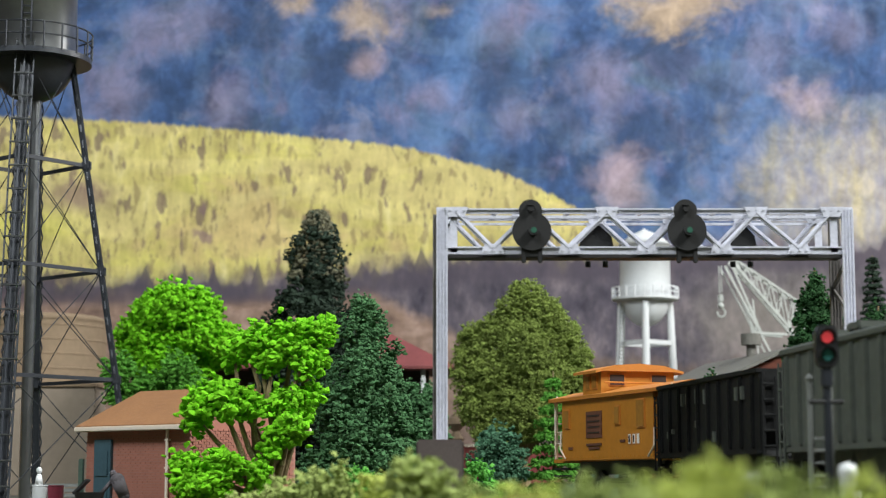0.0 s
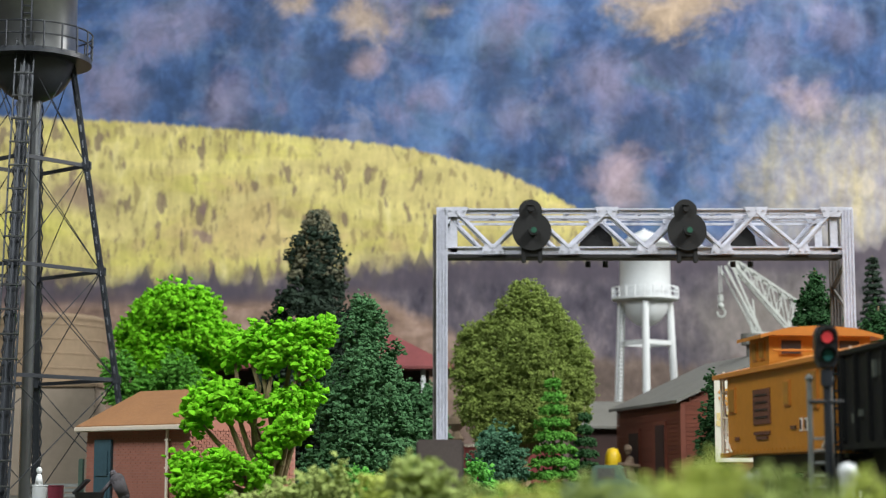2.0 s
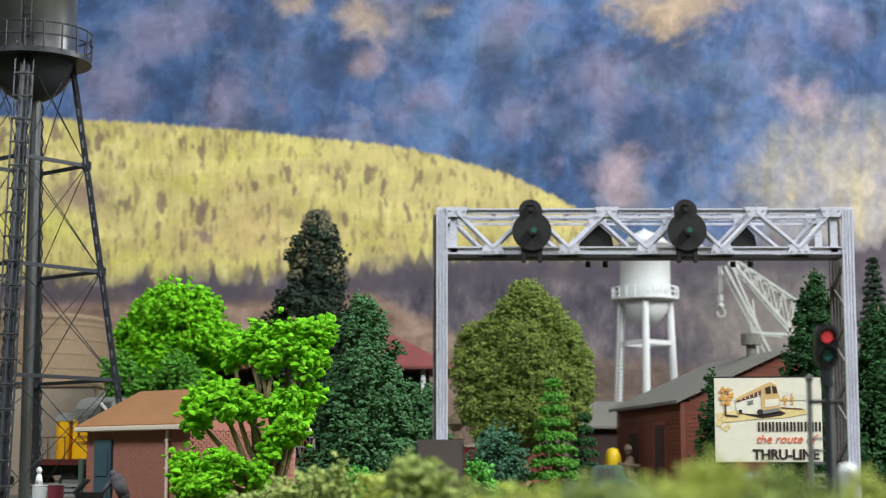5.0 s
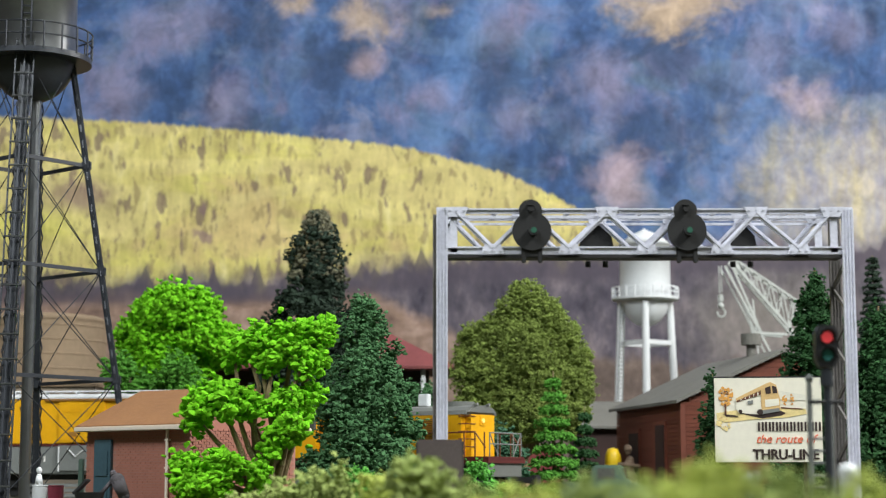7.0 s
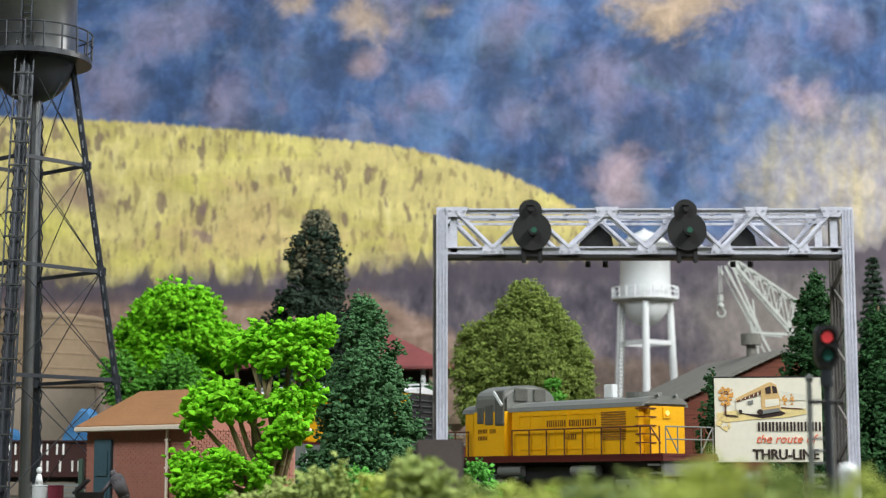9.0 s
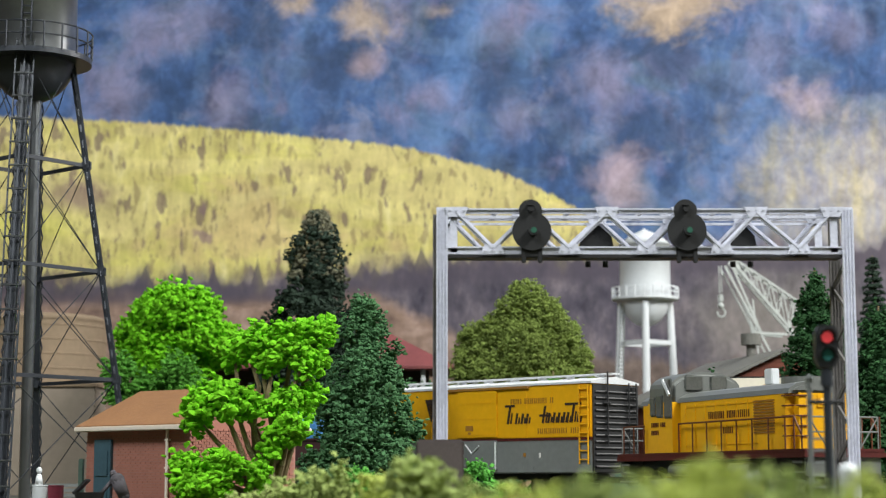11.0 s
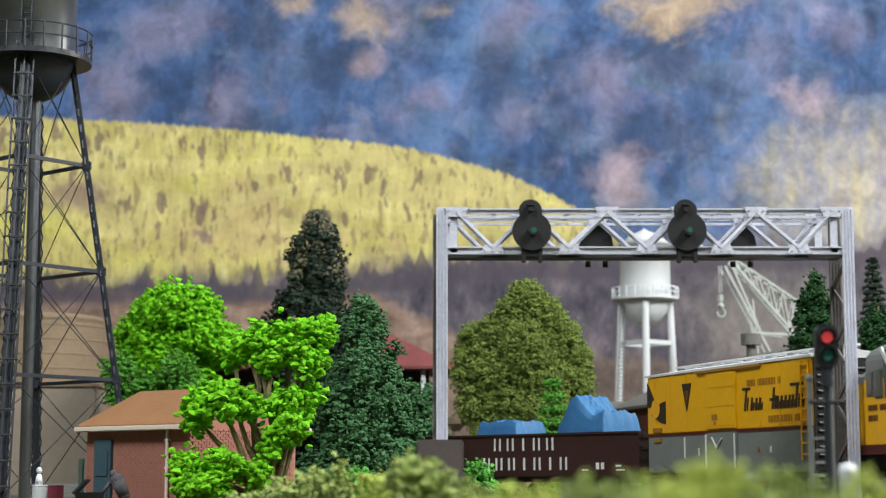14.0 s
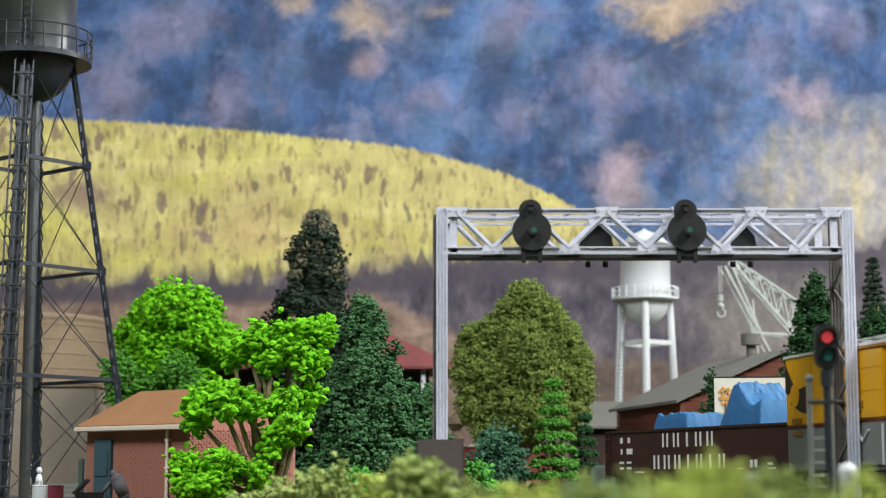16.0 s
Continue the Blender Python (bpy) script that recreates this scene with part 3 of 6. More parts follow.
def boxcar():
    car = empty("boxcar", "yellow and grey toy boxcar with silver roof on the far track", "train car", car_pose(FAR, 0.7))
    L, W = 0.235, 0.028
    c = 0.004
    box_ = bx(c, 0, 0.0665, L, W * 2, 0.041, bevel=0.0008)
    for i in range(9):  # panel seams
        x = c - L / 2 + L * (i + 0.5) / 9
        if abs(x - c) > 0.03:
            part("panel_seam", bx(x, -W - 0.0001, 0.066, 0.0007, 0.0006, 0.039), M["yellow"], car)
    body = part("upper_body", box_, M["yellow"], car, "yellow painted upper body")
    low = bx(c, 0, 0.0325, L - 0.0006, W * 2 - 0.0004, 0.0265, bevel=0.0008)
    for i in range(22):  # rivet rows on the lower sill
        box(low, c - L / 2 + L * (i + 0.5) / 22, -W, 0.0235, 0.001, 0.0008, 0.0012)
    part("lower_body", low, M["boxgrey"], car, "silver-grey lower body")
    part("stripe", bx(c, 0, 0.0453, L + 0.0003, W * 2 + 0.0006, 0.0018), M["red_line"], car, "dark red dividing stripe")
    for s in (-1, 1):  # dark ribbed ends
        ep = part("end_panel", bx(c + s * (L / 2 + 0.0006), 0, 0.053, 0.0012, W * 2 - 0.002, 0.066), M["black"], car, "black corrugated end")
        for i in range(13):
            part("rib", rod(bmesh.new(), (c + s * (L / 2 + 0.0012), -W + 0.003, 0.024 + i * 0.0047), (c + s * (L / 2 + 0.0012), W - 0.003, 0.024 + i * 0.0047), 0.0011, seg=8), M["black"], ep)
    pts = [(-W - 0.001, 0.0868), (-W - 0.001, 0.0884), (0, 0.0925), (W + 0.001, 0.0884), (W + 0.001, 0.0868)]
    rf = across(pts, c - L / 2 - 0.001, c + L / 2 + 0.001)
    for i in range(12):
        x = c - L / 2 + L * (i + 0.5) / 12
        part("roof_rib", across([(-W, 0.0886), (0, 0.0931), (W, 0.0886), (W, 0.087), (-W, 0.087)], x - 0.001, x + 0.001), M["silver"], car)
    part("roof", rf, M["silver"], car, "bare silver ribbed roof")
    wk = bmesh.new()
    for i in (-1, 0, 1):
        box(wk, c, i * 0.0032, 0.0948, L + 0.004, 0.0026, 0.0012)
    for i in range(8):
        box(wk, c - L / 2 + L * (i + 0.5) / 8, 0, 0.0935, 0.0015, 0.009, 0.0016)
    part("roof_walk", wk, M["silver"], car)
    dm = bx(c, -W - 0.0006, 0.066, 0.043, 0.0016, 0.0372, bevel=0.0004)
    for z in (0.05, 0.0625, 0.075):
        box(dm, c, -W - 0.0014, z, 0.041, 0.0006, 0.0008)
    door = part("door", dm, M["yellow"], car, "yellow sliding door")
    dl = bx(c, -W - 0.0006, 0.0335, 0.043, 0.0016, 0.023, bevel=0.0004)
    part("door_lower_panel", dl, M["boxgrey"], car)
    part("door_rail", bx(c + 0.01, -W - 0.0012, 0.0857, 0.09, 0.002, 0.0016), M["goldink"], car)
    bars = [((c + x, -W - 0.002, 0.022), (c + x, -W - 0.002, 0.044)) for x in (-0.0205, 0.0205)]
    bars += [((c - 0.012, -W - 0.002, 0.042), (c - 0.005, -W - 0.002, 0.035)), ((c - 0.005, -W - 0.002, 0.035), (c + 0.003, -W - 0.002, 0.041))]
    for p, q in bars:
        part("latch_bar", rod(bmesh.new(), p, q, 0.0007, seg=6), M["silver"], door, "white latch bar")
    for x, z, h_ in ((-0.056, 0.036, 0.014), (-0.034, 0.033, 0.005), (0.066, 0.033, 0.004)):
        part("data_mark", bx(c + x, -W - 0.0004, z, 0.0014, 0.0008, h_), M["whiteink"], car)
    ladder(car, c + L / 2 - 0.0065, -W - 0.0015, 0.026, 0.086, 0.0085, 9, M["yellow"])
    for s in (-1, 1):
        ladder(car, c + s * (L / 2 + 0.0032), 0.018, 0.026, 0.088, 0.009, 9, M["black"], along=False, name="end_ladder")
    rod_ = bmesh.new()
    rod(rod_, (c + L / 2 + 0.003, -0.012, 0.04), (c + L / 2 + 0.003, -0.012, 0.096), 0.0007, seg=6)
    rod(rod_, (c + L / 2 + 0.003, -0.017, 0.072), (c + L / 2 + 0.003, -0.007, 0.072), 0.0007, seg=6)
    part("brake_wheel", rod_, M["black"], car)
    # painted emblems as plain shapes
    def flat(pts, material, name):
        part(name, prism(pts, -W - 0.0007, -W + 0.0002), material, car)
    e = c - L / 2
    flat([(e + 0.001, 0.083), (e + 0.016, 0.0665), (e + 0.003, 0.0655), (e + 0.001, 0.066)], M["ink"], "emblem_wedge")
    flat([(e + 0.016, 0.0665), (e + 0.031, 0.069), (e + 0.031, 0.053), (e + 0.024, 0.054), (e + 0.008, 0.0595)], M["ink"], "emblem_wedge")
    bm = bmesh.new()
    rod(bm, (e + 0.0155, -W - 0.001, 0.064), (e + 0.0155, -W - 0.0002, 0.064), 0.0068, seg=20)
    part("emblem_disc", bm, M["yellow"], car)
    flat([(e + 0.0585, 0.0795), (e + 0.0725, 0.0795), (e + 0.0655, 0.0605)], M["ink"], "emblem_triangle")
    flat([(e + 0.062, 0.0745), (e + 0.069, 0.0745), (e + 0.0655, 0.065)], M["goldink"], "emblem_centre")
    letter_bars(car, c + 0.036, 0.073, [1, 1, 1, 0, 1, 1, 1, 1, 1, 1, 0, 1], 0.0042, -W - 0.0003, M["goldink"], w=0.0028)
    # large slanted script as bars
    bm = bmesh.new()
    for x0, x1, z in ((0.03, 0.04, 0.0716), (0.066, 0.078, 0.0635), (0.092, 0.108, 0.0716)):
        box(bm, c + (x0 + x1) / 2, -W - 0.0003, z, x1 - x0, 0.0006, 0.0017)
    for x, h in ((0.034, 0.014), (0.042, 0.0085), (0.048, 0.008), (0.053, 0.008), (0.0705, 0.0135), (0.0755, 0.008), (0.0805, 0.008), (0.0855, 0.008), (0.0905, 0.008), (0.0945, 0.008), (0.0995, 0.0135), (0.105, 0.008)):
        sh = Matrix.Rotation(0.2, 4, "Y")
        box(bm, c + x, -W - 0.0003, 0.0575 + h / 2, 0.0019, 0.0006, h, sh)
        box(bm, c + x + 0.0026, -W - 0.0003, 0.0575 + h * 0.32, 0.0013, 0.0006, h * 0.6, sh)
    part("script_block", bm, M["ink"], car, "dark slanted script bars")
    letter_bars(car, c + 0.064, 0.0495, [1, 1, 1, 1, 1, 1, 1, 0, 1, 1], 0.0042, -W - 0.0003, M["goldink"], w=0.0031)
    for x, z, w_, h_ in ((-0.1, 0.049, 0.014, 0.003), (-0.1, 0.0415, 0.012, 0.0022), (-0.008, 0.055, 0.008, 0.004), (-0.008, 0.051, 0.003, 0.002), (0.05, 0.0335, 0.002, 0.003)):
        part("data_mark", bx(c + x, -W - 0.0012 if abs(x) < 0.02 else -W - 0.0003, z, w_, 0.0012, h_), M["goldink"], car)
    part("underframe", bx(c, 0, 0.0175, L - 0.03, 0.018, 0.006), M["black"], car)
    trucks(car, 0.078)
    couplers(car, L / 2)
    return car


def locomotive():
    car = empty("locomotive", "yellow toy diesel locomotive with grey roof and red sill", "locomotive", car_pose(FAR, 1.0))
    x0, x1 = -0.145, 0.121
    part("deck", bx((x0 + x1) / 2, 0, 0.0318, x1 - x0, 0.056, 0.0022, bevel=0.0004), M["red_line"], car)
    part("sill", bx((x0 + x1) / 2, 0, 0.0292, x1 - x0 + 0.001, 0.0565, 0.003), M["red_line"], car, "dark red side sill")
    H = 0.0235
    def hood(a, b, name):
        bm = bmesh.new()
        prof = [(-H, 0.033), (-H, 0.0675), (H, 0.0675), (H, 0.033)]
        across(prof, a, b, bm)
        es = [e for e in bm.edges if abs(e.verts[0].co.x - e.verts[1].co.x) < 1e-6 and abs(e.verts[0].co.z - e.verts[1].co.z) > 0.02]
        bmesh.ops.bevel(bm, geom=es, offset=0.006, segments=4, affect="EDGES")
        o = part(name, bm, M["yellow"], car, "yellow engine hood")
        bm = bmesh.new()
        across([(-H - 0.0004, 0.0672), (-H + 0.001, 0.0705), (-H + 0.006, 0.0735), (-0.008, 0.0752), (0.008, 0.0752), (H - 0.006, 0.0735), (H - 0.001, 0.0705), (H + 0.0004, 0.0672)], a - 0.0002, b + 0.0002, bm)
        es = [e for e in bm.edges if abs(e.verts[0].co.x - e.verts[1].co.x) < 1e-6]
        bmesh.ops.bevel(bm, geom=es, offset=0.002, segments=2, affect="EDGES")
        part("hood_roof", bm, M["roofgrey"], car, "grey rounded hood roof", smooth=False)
        return o
    long_hood = hood(-0.056, 0.098, "long_hood")
    hood(-0.115, -0.093, "short_hood")
    # hood doors, seams and grilles
    bm = bmesh.new()
    for i in range(7):
        box(bm, -0.042 + i * 0.0145, -H - 0.0002, 0.0505, 0.0006, 0.0006, 0.03)
    box(bm, 0.008, -H - 0.0002, 0.0375, 0.1, 0.0006, 0.0006)
    box(bm, 0.008, -H - 0.0002, 0.0635, 0.1, 0.0006, 0.0006)
    part("door_seam", bm, M["yellow"], long_hood)
    for gx, gw in ((0.066, 0.026),):
        bm = bmesh.new()
        for i in range(12):
            box(bm, gx, -H - 0.0003, 0.044 + i * 0.0018, gw, 0.0008, 0.0009)
        part("grille", bm, M["goldink"], long_hood, "brownish louvred grille")
    letter_bars(car, -0.008, 0.0545, [1, 1, 0.5, 1, 1, 0, 1, 1, 1, 0.5, 1, 0.5, 1], 0.0048, -H - 0.0004, M["brownink"], w=0.0034)
    letter_bars(car, 0.012, 0.0445, [1, 1, 1], 0.0042, -H - 0.0004, M["brownink"], w=0.0034)
    # nose lamp, number boards, grab irons
    nb = bmesh.new()
    rod(nb, (0.0975, -0.001, 0.0625), (0.0996, -0.001, 0.0625), 0.0019, seg=14)
    part("headlight_housing", bx(0.0982, -0.001, 0.0625, 0.0012, 0.008, 0.0085, bevel=0.0005), M["yellow"], car)
    part("headlight", nb, M["headlight"], car, "lit warm headlight")
    bm = bmesh.new()
    for i in range(5):
        z = 0.041 + i * 0.0062
        rod(bm, (0.09, -H - 0.0012, z), (0.098, -H + 0.003, z), 0.0005, seg=5)
        rod(bm, (0.0985, -0.02, z), (0.0985, -0.012, z), 0.0005, seg=5)
    part("grab_iron", bm, M["brownink"], car)
    part("number_box", bx(0.0425, -0.004, 0.0805, 0.0095, 0.006, 0.0105, bevel=0.0006), M["white"], car, "white box on the roof")
    bm = bmesh.new()
    rod(bm, (0.074, 0, 0.073), (0.074, 0, 0.0785), 0.0135, seg=24)
    part("fan_housing", bm, M["roofgrey"], car)
    bm = bmesh.new()
    for y in (-0.009, 0.009):
        rod(bm, (0.093, y, 0.0745), (0.099, y, 0.0758), 0.0008, 0.0014, seg=10)
    part("horn", bm, M["roofgrey"], car)
    # cab with arched roof and windows
    C = 0.0275
    arch = [(-C * math.cos(a), 0.078 + 0.0115 * math.sin(a)) for a in [i * math.pi / 12 for i in range(13)]]
    cabm = across([(-C, 0.033), (-C, 0.068), (C, 0.068), (C, 0.033)], -0.093, -0.055)
    cab = part("cab", cabm, M["yellow"], car, "yellow cab with arched grey roof")
    up = across([(-C, 0.068), *arch, (C, 0.068)], -0.093, -0.055)
    bmesh.ops.bevel(up, geom=[e for e in up.edges if abs(e.verts[0].co.x - e.verts[1].co.x) < 1e-6 and e.verts[0].co.z > 0.077], offset=0.003, segments=3, affect="EDGES")
    part("cab_roof", up, M["roofgrey"], cab, "grey arched cab roof")
    for y, w_ in ((-0.0107, 0.0125), (0.0088, 0.0115)):
        fr = bx(-0.0546, y, 0.0812, 0.0012, w_ + 0.0018, 0.0108, bevel=0.0006)
        w = part("window", fr, M["roofgrey"], cab, "grey framed cab window")
        part("pane", bx(-0.0539, y, 0.0812, 0.0008, w_, 0.009), M["glass"], w)
    for x, z, w_, h_ in ((-0.0845, 0.0655, 0.006, 0.0115), (-0.0738, 0.0655, 0.008, 0.014), (-0.0605, 0.0705, 0.0095, 0.0255)):
        w = part("side_window", bx(x, -C - 0.0002, z, w_ + 0.0022, 0.001, h_ + 0.0022, bevel=0.0005), M["roofgrey"], cab)
        part("pane", bx(x, -C - 0.0008, z, w_, 0.0008, h_), M["glass"], w)
    part("sun_shade", beam(bmesh.new(), (-0.0655, -C - 0.002, 0.0835), (-0.0555, -C - 0.002, 0.0725), 0.0012, 0.0022), M["white"], cab, "tilted white sun shade")
    letter_bars(car, -0.087, 0.051, [1, 1, 1, 0, 1, 1], 0.0032, -C - 0.0004, M["brownink"], w=0.0028)
    letter_bars(car, -0.087, 0.0455, [1, 1, 1], 0.0032, -C - 0.0004, M["brownink"], w=0.0028)
    # handrails along the deck
    for y in (-0.0272, 0.0272):
        for x in [-0.135, -0.118, -0.101] + [-0.046 + i * 0.0205 for i in range(8)] + [0.108, 0.117]:
            bm = rod(bmesh.new(), (x, y, 0.032), (x, y, 0.0525), 0.0006, seg=6)
            part("stanchion", bm, M["brownink"], car)
        bm = rod(bmesh.new(), (-0.046, y, 0.0525), (0.108, y, 0.0525), 0.0006, seg=6)
        rod(bm, (0.108, y, 0.0525), (0.118, y, 0.04), 0.0006, seg=6)
        rod(bm, (-0.135, y, 0.0525), (-0.1, y, 0.0525), 0.0006, seg=6)
        part("handrail", bm, M["brownink"], car, "thin brown handrail")
    for s, x in ((1, 0.12), (-1, -0.144)):
        bm = bmesh.new()
        for y in (-0.024, -0.012, 0.012, 0.024):
            rod(bm, (x, y, 0.033), (x, y, 0.052), 0.0005, seg=6)
        for z in (0.052, 0.043):
            rod(bm, (x, -0.024, z), (x, 0.024, z), 0.0005, seg=6)
        rod(bm, (x, -0.024, 0.052), (x, -0.012, 0.034), 0.0005, seg=6)
        rod(bm, (x, 0.024, 0.052), (x, 0.012, 0.034), 0.0005, seg=6)
        part("end_railing", bm, M["boxgrey"], car, "grey pipe end railing")
        pb = bx(x - s * 0.002, 0, 0.0235, 0.003, 0.052, 0.014, bevel=0.0006)
        for y in (-0.022, 0.022):
            for k in range(3):
                part("step", bx(x - s * (0.006 + k * 0.002), y, 0.013 + k * 0.006, 0.012, 0.009, 0.0014), M["roofgrey"], car)
        part("pilot", pb, M["roofgrey"], car, "grey pilot with steps")
    tk = bx(-0.008, 0, 0.0185, 0.07, 0.04, 0.017, bevel=0.003)
    part("fuel_tank", tk, M["black"], car, "black fuel tank")
    part("underframe", bx(-0.008, 0, 0.0235, 0.235, 0.034, 0.0095, bevel=0.0008), M["black"], car)
    for x in (-0.052, 0.034):
        part("air_tank", rod(bmesh.new(), (x - 0.014, -0.022, 0.021), (x + 0.014, -0.022, 0.021), 0.0042, seg=14), M["roofgrey"], car, "grey air tank")
    trucks(car, 0.085, frame_mat=M["roofgrey"])
    couplers(car, 0.128)
    return car


def gondola():
    car = empty("gondola_car", "dark brown toy gondola car with white lettering blocks and tarped loads", "train car", car_pose(FAR, 0.5))
    L, W, c = 0.236, 0.028, 0.013
    z0, z1 = 0.0165, 0.0495
    for s in (-1, 1):
        bm = bx(c, s * (W - 0.001), (z0 + z1) / 2, L, 0.002, z1 - z0)
        part("side_wall", bm, M["maroon"], car)
        part("top_rail", bx(c, s * (W + 0.0004), z1 - 0.0008, L, 0.0024, 0.0018, bevel=0.0003), M["maroon"], car)
        part("bottom_rail", bx(c, s * (W + 0.0002), z0 + 0.001, L, 0.0022, 0.0016, bevel=0.0003), M["maroon"], car)
        bm = bx(c + s * (L / 2 - 0.001), 0, (z0 + z1) / 2, 0.002, 2 * W - 0.004, z1 - z0)
        for i in range(4):
            box(bm, c + s * (L / 2 + 0.0004), 0, z0 + 0.005 + i * 0.008, 0.002, 2 * W - 0.005, 0.002)
        part("end_wall", bm, M["maroon"], car)
    part("floor_panel", bx(c, 0, 0.02, L - 0.004, 2 * W - 0.004, 0.003), M["maroon"], car)
    part("underframe", bx(c, 0, 0.0155, 0.15, 0.02, 0.006), M["black"], car)
    # two rows of white lettering as plain blocks
    for x, z, n, pitch in ((-0.034, 0.0365, 5, 0.0146), (-0.0465, 0.0215, 7, 0.0142)):
        for i in range(n):
            bm = bmesh.new()
            xx = c + x + i * pitch
            wide = not ((n == 5 and i == 2) or (n == 7 and i in (3, 5)))
            if wide:
                for sx in (0.0, 0.0058):
                    box(bm, xx + sx, -W - 0.0007, z + 0.005, 0.0017, 0.0006, 0.0096)
            else:
                box(bm, xx + 0.003, -W - 0.0007, z + 0.005, 0.0019, 0.0006, 0.0096)
            part("lettering_block", bm, M["whiteink"], car, "white lettering block")
    for x, z, w_, h_ in ((-0.094, 0.0425, 0.003, 0.004), (-0.083, 0.0425, 0.003, 0.004), (-0.094, 0.0345, 0.002, 0.004), (-0.082, 0.0345, 0.008, 0.004), (-0.094, 0.0265, 0.006, 0.0016), (-0.083, 0.0265, 0.006, 0.0016), (-0.094, 0.0225, 0.005, 0.0016), (-0.083, 0.0225, 0.006, 0.0016), (-0.068, 0.0195, 0.012, 0.0012), (0.077, 0.0245, 0.003, 0.005), (0.082, 0.0245, 0.003, 0.005), (0.098, 0.0245, 0.005, 0.0014), (0.064, 0.0215, 0.006, 0.001), (0.1, 0.0215, 0.008, 0.0012)):
        part("data_mark", bx(c + x, -W - 0.0006, z, w_, 0.0006, h_), M["whiteink"], car)
    ladder(car, c - L / 2 + 0.004, -W - 0.0012, 0.012, 0.047, 0.006, 5, M["maroon"])
    trucks(car, 0.078)
    couplers(car, L / 2)

    def load(name, x, lx, ly, top, seed, peak, lab):
        """A lumpy tarpaulin over a load: folded, sagging, sheer-sided."""
        bm = bmesh.new()
        nx, ny = 44, 30
        g = []
        for i in range(nx + 1):
            row = []
            for j in range(ny + 1):
                u, v = i / nx * 2 - 1, j / ny * 2 - 1
                edge = min(1.0, (1 - max(abs(u), abs(v))) * 5.5)
                hgt = peak(u, v)
                n_ = noise.noise(Vector((u * 2.3 + seed, v * 2.3, 0.4))) * 0.1 + abs(noise.noise(Vector((u * 4 + seed, v * 5, 2.0)))) * 0.1 + abs(noise.noise(Vector((u * 9 + seed, v * 10, 5.0)))) * 0.04
                z = 0.036 + (top - 0.036) * max(0.0, hgt + n_ * hgt) * (edge ** 0.55)
                row.append(bm.verts.new((c + x + u * lx / 2 * (1 + 0.05 * noise.noise(Vector((v * 3, seed, u)))), v * ly / 2, z)))
            g.append(row)
        for a, b in zip(g, g[1:]):
            for j in range(ny):
                bm.faces.new((a[j], b[j], b[j + 1], a[j + 1]))
        bmesh.ops.solidify(bm, geom=list(bm.faces), thickness=0.001)
        return part(name, bm, M["tarp"], car, lab)

    load("tarped_load", -0.045, 0.05, 0.036, 0.0615, 3.0, lambda u, v: 0.95 - 0.06 * u * u, "low load under a blue tarpaulin")
    load("tarped_load", 0.051, 0.054, 0.044, 0.0765, 9.0, lambda u, v: 0.64 + 0.36 * math.exp(-((u + 0.28) * 2.3) ** 2) + 0.1 * max(0, u) - 0.08 * v * v - 0.3 * max(0, -u - 0.5), "tall crumpled load under a blue tarpaulin")
    return car


